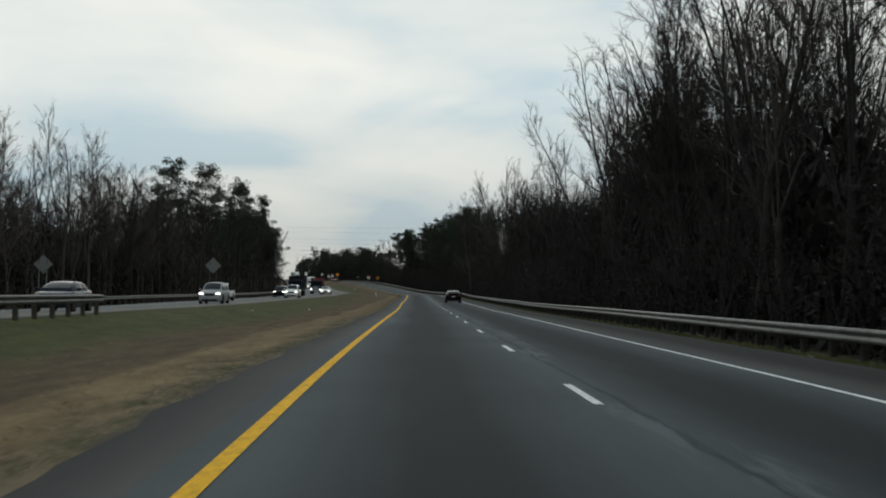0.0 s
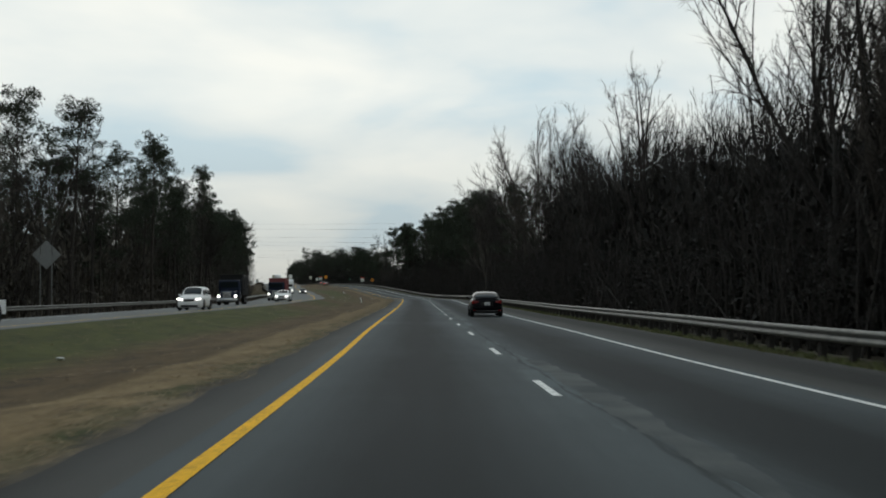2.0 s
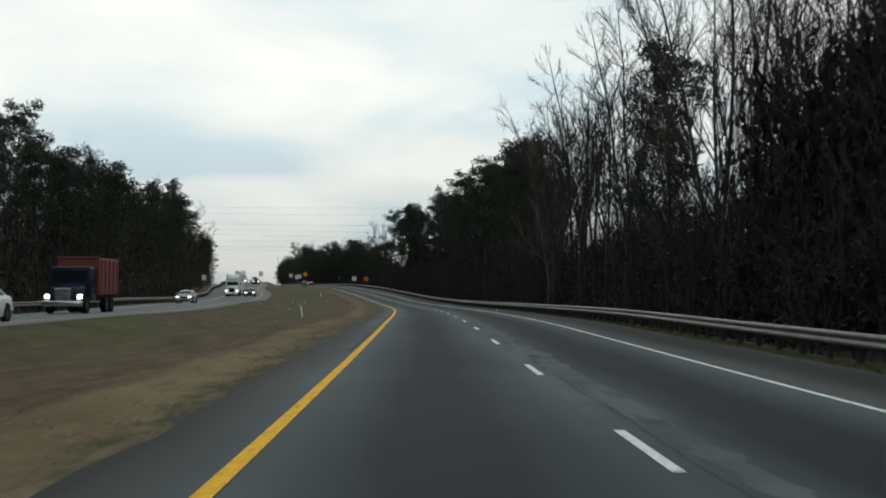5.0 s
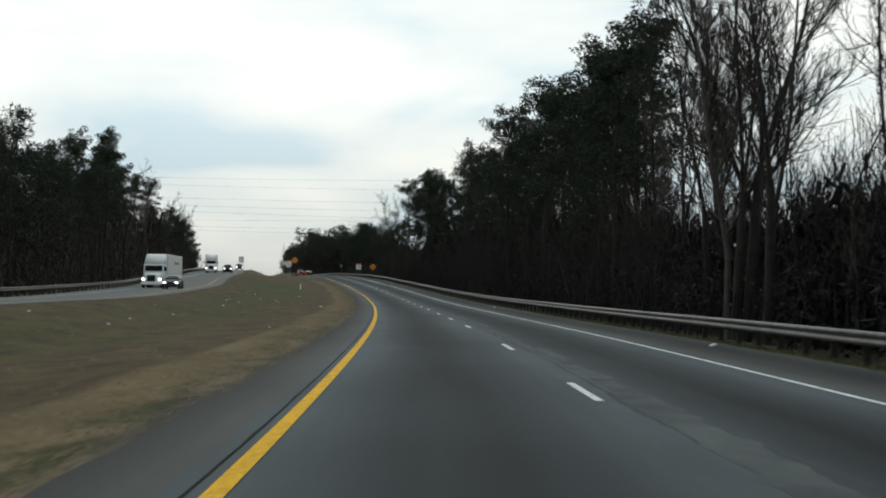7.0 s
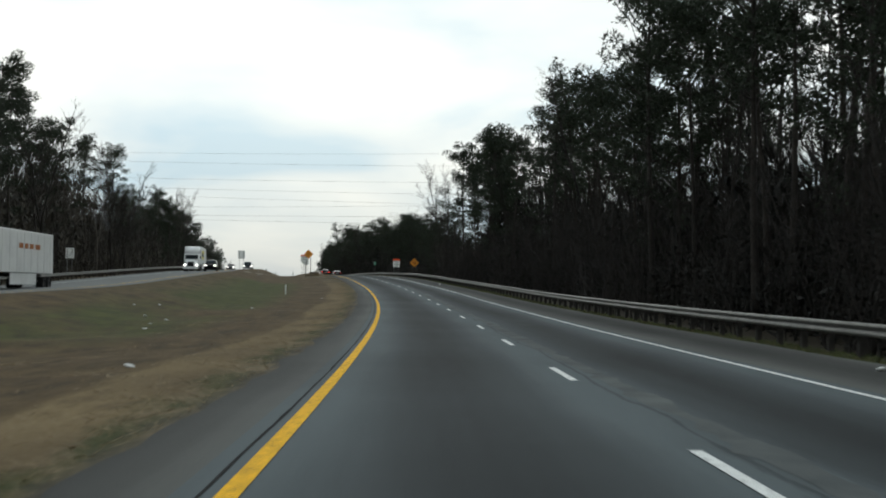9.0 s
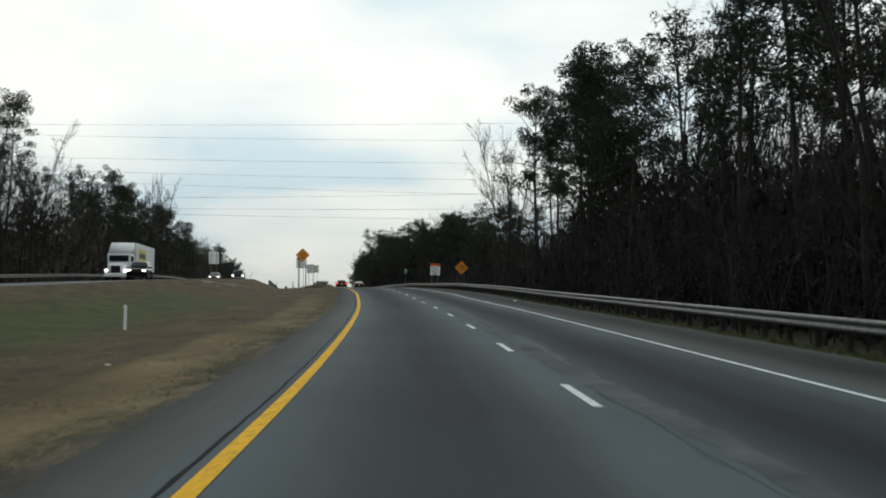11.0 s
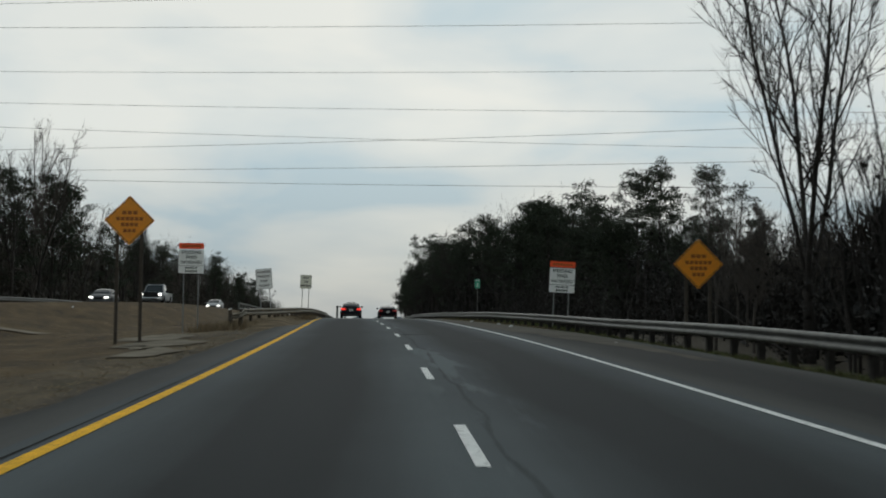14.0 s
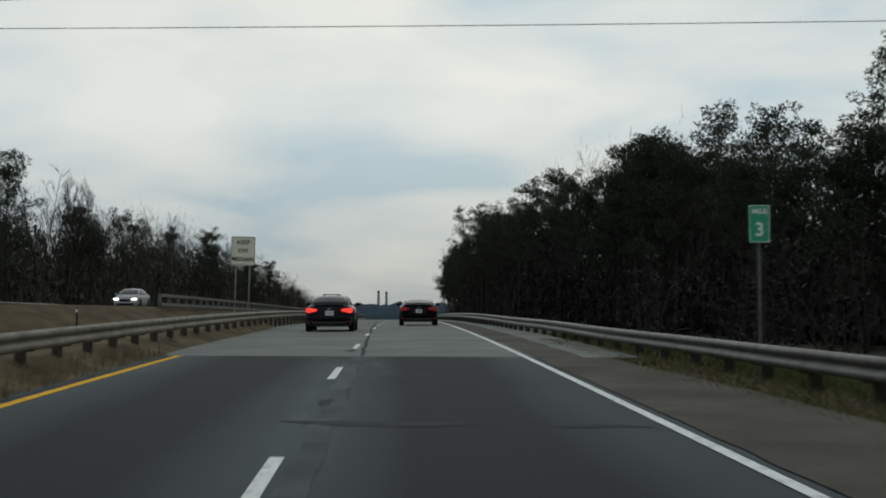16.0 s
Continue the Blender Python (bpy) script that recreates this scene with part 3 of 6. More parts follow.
# ---- trees ----
class Wood:
    """Gathers tapered branches and loose leaves into two meshes."""

    def __init__(self, seed):
        self.r = random.Random(seed)
        self.v, self.f = [], []
        self.lv, self.lf = [], []

    def tube(self, pts, radii, sides):
        base = len(self.v)
        up = Vector((0.3, 0.2, 1))
        for i, (p, r) in enumerate(zip(pts, radii)):
            d = (pts[min(i + 1, len(pts) - 1)] - pts[max(i - 1, 0)]).normalized()
            a = d.cross(Vector((1, 0.1, 0)) if abs(d.z) > 0.8 else up).normalized()
            b = d.cross(a)
            for k in range(sides):
                t = 2 * math.pi * k / sides
                self.v.append(p + (a * math.cos(t) + b * math.sin(t)) * r)
        for i in range(len(pts) - 1):
            for k in range(sides):
                q = base + i * sides
                self.f.append((q + k, q + (k + 1) % sides, q + sides + (k + 1) % sides, q + sides + k))

    def spike(self, p, d, length, r):
        """A twig: a thin three-sided spike."""
        a = d.cross(Vector((0.3, 0.5, 0.8))).normalized() * r
        b = d.cross(a).normalized() * r
        k = len(self.lv)
        self.lv += [p + a, p - a * 0.5 + b, p - a * 0.5 - b, p + d * length]
        self.lf += [(k, k + 1, k + 3), (k + 1, k + 2, k + 3), (k + 2, k, k + 3)]

    def flake(self, p, size, long=2.4):
        r = self.r
        d = Vector((r.gauss(0, 1), r.gauss(0, 1), r.gauss(0, 0.8))).normalized()
        s = d.cross(Vector((r.gauss(0, 1), r.gauss(0, 1), r.gauss(0, 1)))).normalized()
        k = len(self.lv)
        self.lv += [p - s * size * 0.5, p + s * size * 0.5, p + d * size * long * 0.5 + s * size * 0.2, p + d * size * long * 0.5 - s * size * 0.25]
        self.lf.append((k, k + 1, k + 2, k + 3))

    def bend(self, p, d, length, r0, r1, n, wiggle, lift):
        pts, rad = [p.copy()], [r0]
        d = d.normalized()
        for i in range(1, n + 1):
            d = (d + Vector((self.r.gauss(0, wiggle), self.r.gauss(0, wiggle), self.r.gauss(0, wiggle) + lift))).normalized()
            pts.append(pts[-1] + d * (length / n))
            rad.append(r0 + (r1 - r0) * i / n)
        return pts, rad, d


def bare_tree(seed, height=22.0, lean=0.05, forks=2, detail=1.0, spread=0.55, stem=0.0, limbs=0, splay=0.5, girth=0.0105):
    """A leafless tree: a leader or several, boughs that sweep upwards, branchlets along them, sprays of fine twigs."""
    w = Wood(seed)
    r = w.r

    def off(main, sp):
        a = r.uniform(0, 2 * math.pi)
        side = main.cross(Vector((math.cos(a), math.sin(a), 0.15))).normalized()
        return (main + side * sp).normalized()

    def spray(pts, n, length):
        for _ in range(n):
            i = r.randrange(1, len(pts))
            p = pts[i - 1].lerp(pts[i], r.random())
            d = off((pts[i] - pts[i - 1]).normalized(), r.uniform(0.25, 0.8))
            d = (d + Vector((0, 0, 0.25))).normalized()
            ln = length * r.uniform(0.5, 1.3)
            w.spike(p, d, ln, 0.014)
            for _ in range(2):
                q = p + d * ln * r.uniform(0.2, 0.8)
                e = off(d, r.uniform(0.4, 0.9))
                sd = e.cross(Vector((r.gauss(0, 1), r.gauss(0, 1), r.gauss(0, 1)))).normalized() * 0.012
                k = len(w.lv)
                w.lv += [q - sd, q + sd, q + e * ln * r.uniform(0.35, 0.7)]
                w.lf.append((k, k + 1, k + 2))

    def bough(p, d, length, rad):
        pts, rads, _ = w.bend(p, d, length, rad, 0.014, 5, 0.10, 0.085)
        w.tube(pts, rads, 4)
        n = max(2, int((2 + length * 1.35) * detail))
        for k in range(n):
            f = 0.12 + 0.88 * (k + r.random()) / n
            i = min(int(f * 5), 4)
            q = pts[i].lerp(pts[i + 1], f * 5 - i)
            ln = max(0.7, length * (1.05 - 0.75 * f) * r.uniform(0.32, 0.55))
            bp, br, _ = w.bend(q, off((pts[i + 1] - pts[i]).normalized(), r.uniform(0.4, 0.85)), ln, min(rads[i] * 0.7, 0.045), 0.014, 2, 0.13, 0.10)
            w.tube(bp, br, 3)
            spray(bp, int((3 + ln * 3.6) * detail), 0.65 + 0.36 * ln)
        spray(pts[1:], int((4 + length * 1.6) * detail), 0.8)

    def leader(p, d, length, rad, first, reach):
        n = 8
        pts, rads, _ = w.bend(p, d, length, rad, 0.03, n, 0.045, 0.012)
        w.tube(pts, rads, 7)
        count = int((8 + length * 1.25) * detail)
        for k in range(count):
            f = first + (1 - first) * ((k + r.random()) / count) ** 0.9
            i = min(int(f * n), n - 1)
            q = pts[i].lerp(pts[i + 1], f * n - i)
            g = (f - first) / (1 - first)
            ln = reach * (1.0 - 0.72 * g) * r.uniform(0.55, 1.15)
            bough(q, off((pts[i + 1] - pts[i]).normalized(), spread * r.uniform(0.8, 1.5)), max(ln, 0.9), min(rads[i] * r.uniform(0.35, 0.55), 0.11))

    up = Vector((r.gauss(0, lean), r.gauss(0, lean), 1))
    base = Vector((0, 0, -0.4))
    if limbs:
        # a short bole that divides into heavy rising limbs
        pts, rads, d = w.bend(base, up, height * stem, height * girth, height * girth * 0.75, 4, 0.03, 0.0)
        w.tube(pts, rads, 8)
        for k in range(limbs):
            a = 2 * math.pi * (k + r.uniform(0.1, 0.6)) / limbs
            sy = splay * r.uniform(0.35, 1.1)
            ln = height * (1 - stem) * r.uniform(0.78, 1.04)
            leader(pts[-1 - (k % 2)], Vector((math.cos(a) * sy, math.sin(a) * sy, 1)), ln, rads[-1] * r.uniform(0.45, 0.7), 0.16, ln * 0.42)
    else:
        leader(base, up, height, height * girth, 0.28, height * 0.36)
    return w


def needle_clump(w, q, rad, detail):
    """A rounded bough end: close leafage inside, tufts of long needles standing out all round."""
    r = w.r
    big = 1 / math.sqrt(0.3 + 0.7 * detail)
    for _ in range(int(17 * detail + 5)):
        o = Vector((r.gauss(0, 0.40), r.gauss(0, 0.40), r.gauss(0, 0.28))) * rad
        w.flake(q + o, r.uniform(0.10, 0.18) * big, 2.4)
    for _ in range(int(38 * detail + 6)):
        d = Vector((r.gauss(0, 1), r.gauss(0, 1), r.gauss(0.25, 0.9))).normalized()
        p = q + Vector((d.x, d.y, d.z * 0.68)) * rad * r.uniform(0.62, 1.0)
        for _ in range(3):
            e = (d + Vector((r.gauss(0, 0.55), r.gauss(0, 0.55), r.gauss(0.1, 0.55)))).normalized()
            s = e.cross(Vector((r.gauss(0, 1), r.gauss(0, 1), r.gauss(0, 1)))).normalized() * r.uniform(0.03, 0.055) * big
            k = len(w.lv)
            w.lv += [p - s, p + s, p + e * r.uniform(0.24, 0.46)]
            w.lf.append((k, k + 1, k + 2))


def pine_tree(seed, height=24.0, bare=0.5, wide=3.6, detail=1.0):
    w = Wood(seed)
    r = w.r
    pts, rads, _ = w.bend(Vector((0, 0, -0.4)), Vector((r.gauss(0, 0.03), r.gauss(0, 0.03), 1)), height, height * 0.0105, 0.04, 9, 0.025, 0.01)
    w.tube(pts, rads, 7)
    count = int(27 * (0.6 + 0.4 * detail))
    for k in range(count):
        f = bare + (1 - bare) * ((k + r.random()) / count) ** 0.85
        i = min(int(f * 9), 8)
        p = pts[i].lerp(pts[i + 1], f * 9 - i)
        g = (f - bare) / (1 - bare)
        reach = wide * math.sqrt(max(0.05, 1 - ((g - 0.42) / 0.66) ** 2)) * r.uniform(0.5, 1.15)
        a = k * 2.4 + r.uniform(-0.6, 0.6)
        bp, br, _ = w.bend(p, Vector((math.cos(a), math.sin(a), 0.05 + 0.75 * g)), reach, 0.065, 0.02, 3, 0.14, 0.11)
        w.tube(bp, br, 3)
        needle_clump(w, bp[3], r.uniform(0.65, 1.1), detail)
        if reach > 1.4:
            o = Vector((r.gauss(0, 0.5), r.gauss(0, 0.5), r.uniform(0.1, 0.6)))
            needle_clump(w, bp[2].lerp(bp[3], 0.2) + o, r.uniform(0.55, 0.95), detail)
        if reach > 2.6 and r.random() < 0.6:
            needle_clump(w, bp[1] + Vector((r.gauss(0, 0.3), r.gauss(0, 0.3), 0.4)), r.uniform(0.6, 0.9), detail)
    for k in range(5):
        a = k * 1.26 + r.uniform(-0.4, 0.4)
        needle_clump(w, pts[-1] + Vector((math.cos(a), math.sin(a), 0)) * r.uniform(0.7, 1.5) - Vector((0, 0, r.uniform(0.5, 1.5))), r.uniform(0.7, 1.0), detail)
    needle_clump(w, pts[-1] - Vector((0, 0, 0.4)), 0.8, detail)
    for _ in range(9):
        f = r.uniform(0.2, bare)
        i = min(int(f * 9), 8)
        a = r.uniform(0, 6.28)
        bp, br, _ = w.bend(pts[i], Vector((math.cos(a), math.sin(a), 0.1)), r.uniform(0.8, 2.2), 0.03, 0.01, 2, 0.2, -0.02)
        w.tube(bp, br, 3)
    return w


def shrub_tree(seed, height=7.0, detail=1.0):
    """An evergreen or vine-hung sapling that fills the wood's edge."""
    w = Wood(seed)
    r = w.r
    for _ in range(4):
        pts, rads, d = w.bend(Vector((r.gauss(0, .5), r.gauss(0, .5), -0.3)), Vector((r.gauss(0, .22), r.gauss(0, .22), 1)), height * r.uniform(.7, 1), 0.06, 0.015, 5, 0.1, 0.02)
        w.tube(pts, rads, 4)
        for _ in range(int(10 * detail)):
            i = r.randrange(1, 6)
            a = r.uniform(0, 6.28)
            bp, br, _ = w.bend(pts[i], Vector((math.cos(a), math.sin(a), 0.5)), r.uniform(.8, 2.0), 0.02, 0.006, 2, .2, .05)
            w.tube(bp, br, 3)
            for _ in range(int(9 * detail)):
                q = bp[r.randrange(0, 3)]
                if r.random() < 0.45:
                    w.spike(q, Vector((r.gauss(0, 1), r.gauss(0, 1), r.gauss(.5, 1))).normalized(), r.uniform(.4, 1.0), 0.010)
                else:
                    w.flake(q + Vector((r.gauss(0, .35), r.gauss(0, .35), r.gauss(0, .3))), r.uniform(.10, .22), 1.8)
    return w


def tree_thing(name, w, bark, leaf, label, crown="crown"):
    e = empty(name, Matrix.Translation((0, 0, -200)), label, "tree")
    stem = child("trunk" if crown == "crown" else "stem", mesh("trunk", w.v, w.f, bark, True), e)
    if crown != "crown":
        tagged(stem, kind="stuff")
    child(crown, mesh(crown, w.lv, w.lf, leaf), e)
    return e


BARE = [tree_thing("bare_tree", bare_tree(11 + k, hh, 0.05, 2, 1.0 if not lm else 0.62, sp, 0.34, lm, 0.36), bk, tw, lab) for k, (hh, sp, lm, bk, tw, lab) in enumerate((
    (23, 0.80, 3, BARK, TWIG, "tall leafless tree with dark grey bark in the woods"),
    (25, 0.62, 0, BARK, TWIG, "tall narrow leafless tree with forking limbs"),
    (19, 0.75, 3, PALE_BARK, PALE_TWIG, "leafless tree with pale bark and a fine spreading crown"),
    (23, 0.95, 2, BARK, TWIG, "leafless tree with heavy crooked limbs at the wood's edge"),
    (16, 0.60, 0, PALE_BARK, PALE_TWIG, "young leafless tree with pale upright twigs"),
    (26, 0.75, 2, BARK, TWIG, "very tall bare tree with an open dark crown"),
))]
PINE = [tree_thing("pine_tree", pine_tree(41 + k, hh, ba, wd), PINE_BARK, NEEDLE, lab) for k, (hh, ba, wd, lab) in enumerate((
    (25, 0.52, 4.2, "tall pine with a bare trunk and tufted dark green crown"),
    (23, 0.44, 4.6, "broad dark green pine in the woods"),
    (28, 0.62, 3.8, "high slender pine with needles near the top"),
    (18, 0.22, 4.2, "bushy younger pine with low dark branches"),
))]
BUSH = [tree_thing("sapling", shrub_tree(71 + k, hh), BARK, SHADED_BRUSH, "dense dark undergrowth sapling hung with vines", "leaves") for k, hh in enumerate((6.0, 8.0, 4.5))]

FORK = [tree_thing("bare_tree", bare_tree(k, hh, 0.03, 2, dt, sp, st, lm, sy, gi), bk, tw, lab) for k, hh, dt, sp, st, lm, sy, gi, bk, tw, lab in (
    (91, 23, 0.62, 0.70, 0.26, 3, 0.55, 0.016, BARK, TWIG, "big forked leafless tree with two heavy dark limbs"),
    (92, 26, 0.62, 0.45, 0.16, 6, 0.34, 0.012, PALE_BARK, PALE_TWIG, "vase-shaped leafless tree with fine pale upright branches"),
    (93, 24, 0.55, 0.75, 0.34, 4, 0.50, 0.016, BARK, TWIG, "thick-boled leafless tree with crooked spreading limbs"),
    (94, 23, 0.60, 0.55, 0.16, 4, 0.32, 0.012, BARK, TWIG, "many-stemmed leafless tree at the edge of the clearing"),
)]
TALL = {o.name: max(v.co.z for c in o.children for v in c.data.vertices) for o in BARE + PINE + BUSH + FORK}
for o in BUSH + BARE[4:5]:
    TALL[o.name] = 24.0
rnd = random.Random(5)


def plant(kinds, y, u, scale, group):
    src = rnd.choice(kinds)
    scale *= 0.25 + 0.75 * 24.0 / TALL[src.name]
    p = place(y, u, -0.05, "ground")
    t = copy_thing(src, Matrix.Translation(p) @ pose(0, 0, 0, 0, 0, rnd.uniform(0, 360)))
    s = scale * rnd.uniform(0.88, 1.12)
    t.scale = (s, s, s * rnd.uniform(0.94, 1.06))
    t["group"] = group
    return t


# which trees stand where along the outer edge: share of pines, height factor
def right_pines(y):
    return table(y, [(0, 0.0), (230, 0.02), (262, 0.15), (330, 0.35), (350, 0.75), (470, 0.8), (500, 0.55), (560, 0.75), (700, 0.7)])


def left_pines(y):
    return table(y, [(0, 0.0), (170, 0.0), (195, 0.85), (460, 0.9), (520, 0.4), (700, 0.5)])


def right_edge(y):
    return table(y, [(0, 12.5), (280, 13), (350, 15.0), (535, 15.5), (560, 19), (590, 24), (700, 22), (760, 16), (900, 12)])


def right_tall(y):
    return table(y, [(0, 0.98), (300, 1.0), (345, 1.12), (430, 1.1), (500, 0.98), (545, 1.0), (558, 0.36), (600, 0.38), (640, 0.60), (690, 0.80), (760, 0.92), (900, 1.1)])


def left_tall(y):
    return table(y, [(0, 0.60), (160, 0.66), (195, 0.82), (240, 0.78), (300, 0.74), (330, 0.76), (430, 0.80), (480, 0.95), (530, 0.86), (560, 0.56), (590, 0.70), (650, 0.62), (760, 0.72), (850, 0.72), (1000, 0.6)])


# height to which the woods close up
def right_solid(y):
    return table(y, [(-100, 14), (100, 14), (140, 13.5), (176, 14.5), (215, 16), (245, 21), (262, 21), (275, 9), (330, 13.5), (350, 14), (380, 13.5), (430, 13), (500, 14), (522, 17), (545, 16), (558, 9.5), (605, 9.5), (640, 10.5), (665, 14), (690, 18), (730, 21.5), (780, 20), (900, 20)])


def left_solid(y):
    return table(y, [(-100, 9), (150, 10), (190, 14), (330, 16), (430, 15.5), (490, 19), (525, 18), (550, 10), (580, 13.5), (660, 12.5), (720, 13.5), (760, 16.5), (850, 18), (1000, 15), (1150, 14)])


def open_wood(y, u):
    """Where the right wood thins out and the sky shows between the trunks."""
    return 268 < y < 340 + (u - 14) * 3.8 or 546 + (u - 14) * 2.2 < y < 563 + (u - 14) * 2.95


y = -70.0
while y < 1000:
    pines = rnd.random() < right_pines(y)
    u = right_edge(y) + (rnd.uniform(0, 4.5) if 262 < y < 350 else rnd.uniform(2.6, 6.5))
    if open_wood(y, u):
        pines = False
        if y > 500:
            y += 4
            continue
    if 140 < y < 262 and rnd.random() < (0.85 if y < 176 else 0.7):
        y += 5
        continue
    plant(PINE if pines else BARE, y, u, (0.92 if pines else 1.0) * right_tall(y), "trees along the right wood edge")
    y += (rnd.uniform(4.5, 7.5) if y < 130 else rnd.uniform(7, 12) if y < 262 else rnd.uniform(7, 11) if y < 335 else rnd.uniform(5.5, 9.5)) if y < 640 else rnd.uniform(5, 9)
for _ in range(20):
    y = rnd.uniform(34, 136)
    plant(BARE[:4] + BARE[5:], y, rnd.uniform(15, 24), rnd.uniform(0.9, 1.08), "bare trees deeper in the right wood")
for _ in range(12):
    y = rnd.uniform(276, 350)
    u = rnd.uniform(14, 32)
    if open_wood(y, u):
        plant([BARE[1], BARE[5], BARE[0]], y, u, rnd.uniform(1.0, 1.15), "tall bare trees in the thin wood")
for _ in range(26):
    y = rnd.uniform(55, 178)
    plant([BARE[4], BARE[2]], y, other_u(y) - rnd.uniform(13, 20), rnd.uniform(0.70, 0.85), "trees along the opposite wood edge")
# trees that stand out: kind, place along, place across, height
for src, y, u, tall in ((FORK[0], 209, 19.0, 23), (FORK[2], 181, 17.5, 25), (FORK[1], 262, 17.4, 31), (FORK[3], 553, 16.0, 22), (FORK[1], 631, -36, 22), (PINE[0], 587, -37.5, 18.5), (PINE[0], 631, 29.4, 18.3), (PINE[1], 629, 27.0, 17), (PINE[2], 631, 35, 17.5),
                        (PINE[1], 540, 17.0, 24), (FORK[0], 128, 16.5, 23), (FORK[2], 92, 17.5, 23), (PINE[1], 519, 17.5, 24), (PINE[0], 527, 19.0, 25), (PINE[3], 513, 18.5, 17), (PINE[1], 533, 21.0, 25), (PINE[1], 408, 17.5, 28), (PINE[1], 372, 17.5, 25.5), (PINE[0], 362, 19.0, 27), (PINE[1], 428, 16.5, 27), (FORK[2], 236, 18.0, 20)):
    o = plant([src], y, u, 1.0, "trees along the right wood edge" if u > 0 else "trees along the opposite wood edge")
    k = tall / TALL[src.name]
    o.scale = (k, k, k)
for _ in range(14):
    y = rnd.uniform(270, 352)
    u = rnd.uniform(14, 30)
    if open_wood(y, u):
        plant([BARE[4], BARE[2], BARE[3]], y, u, rnd.uniform(0.45, 0.75), "young bare trees in the thin wood")
for _ in range(22):
    u = rnd.uniform(15, 34)
    plant([BARE[4], BARE[2]], rnd.uniform(548 + (u - 14) * 2.2, 563 + (u - 14) * 2.95), u, 0.38, "pale saplings of the clearing")
y = -60.0
while y < 1000:
    pines = rnd.random() < left_pines(y)
    u = other_u(y) - rnd.uniform(13, 20)
    plant(PINE if pines else BARE, y, u, left_tall(y), "trees along the opposite wood edge")
    y += rnd.uniform(4.0, 7) if y < 640 else rnd.uniform(8, 14)
y = 28.0
while y < 640:
    plant(BUSH, y, min(right_edge(y), 15) - 1.5 + rnd.uniform(0, 3), 0.8, "undergrowth along the right wood edge")
    y += rnd.uniform(4.5, 7.5)


def thicket(name, spots, label, make, bark, leaf):
    """Woods too deep to count: one mesh of stems, one of leaves."""
    V, F, LV, LF, n, m = [], [], [], [], 0, 0
    for (p, s, turn, k) in spots:
        w = make[k]
        c, q = math.cos(turn), math.sin(turn)
        R = np.array([[c, -q, 0], [q, c, 0], [0, 0, 1]]) * s
        for src, fs, vv, ff, off in ((w.v, w.f, V, F, n), (w.lv, w.lf, LV, LF, m)):
            a = np.array([tuple(x) for x in src]) @ R.T + np.array(p)
            vv.append(a)
            ff += [tuple(i + off for i in face) for face in fs]
        n += len(w.v)
        m += len(w.lv)
    ob = new(name, mesh(name, np.concatenate(V).tolist(), F, bark, True))
    tagged(ob, label, "woods", kind="stuff")
    ob2 = new(name, mesh(name, np.concatenate(LV).tolist(), LF, leaf))
    tagged(ob2, label, "woods", kind="stuff")


SMALL = [bare_tree(201, 21, 0.05, 1, 0.55, 0.55), bare_tree(202, 18, 0.06, 1, 0.55, 0.6)]
FULL_PINE = [pine_tree(213, 24, 0.28, 4.4, 0.35), pine_tree(214, 20, 0.20, 4.2, 0.35)]
SMALL_PINE = [pine_tree(211, 25, 0.48, 4.4, 0.35), pine_tree(212, 22, 0.40, 4.4, 0.35)]
SMALL_BUSH = [shrub_tree(221, 6.5, 0.4), shrub_tree(222, 8.5, 0.4)]


def spots(n, y0, y1, side, near, deep, kinds, lift=True):
    res = []
    for _ in range(n):
        y = rnd.uniform(y0, y1)
        d = near + deep * rnd.random() ** 1.5
        u = d + right_edge(y) - 12.5 if side > 0 and lift else d if side > 0 else other_u(y) - d
        if side > 0 and (open_wood(y, u) or (y > 545 and u < right_edge(y) + 1)):
            continue
        res.append((tuple(place(y, u, -0.1, "ground")), rnd.uniform(0.8, 1.1) * ((right_tall if side > 0 else left_tall)(y) if lift else 1), rnd.uniform(0, 6.28), rnd.randrange(kinds)))
    return res


thicket("far_woods", spots(90, -100, 560, 1, 17, 20, 2), "deep leafless woods behind the edge trees", SMALL, BARK, TWIG)
thicket("far_woods", spots(80, -100, 900, -1, 17, 18, 2), "deep leafless woods beyond the opposite carriageway", SMALL, BARK, TWIG)
thicket("far_pines", spots(45, 345, 560, 1, 17, 18, 2) + spots(70, 640, 950, 1, 16, 18, 2), "dark pines deep in the woods", SMALL_PINE, PINE_BARK, NEEDLE)
thicket("far_pines", spots(150, 180, 900, -1, 16, 15, 2), "dark pines beyond the opposite carriageway", FULL_PINE, PINE_BARK, NEEDLE)
thicket("undergrowth", spots(330, -80, 720, 1, 11, 12, 2, False), "dense dark brush under the trees", SMALL_BUSH, BARK, SHADED_BRUSH)
thicket("undergrowth", spots(260, -80, 760, -1, 12, 12, 2, False), "dense dark brush beyond the opposite guardrail", SMALL_BUSH, BARK, HAZED_BRUSH)


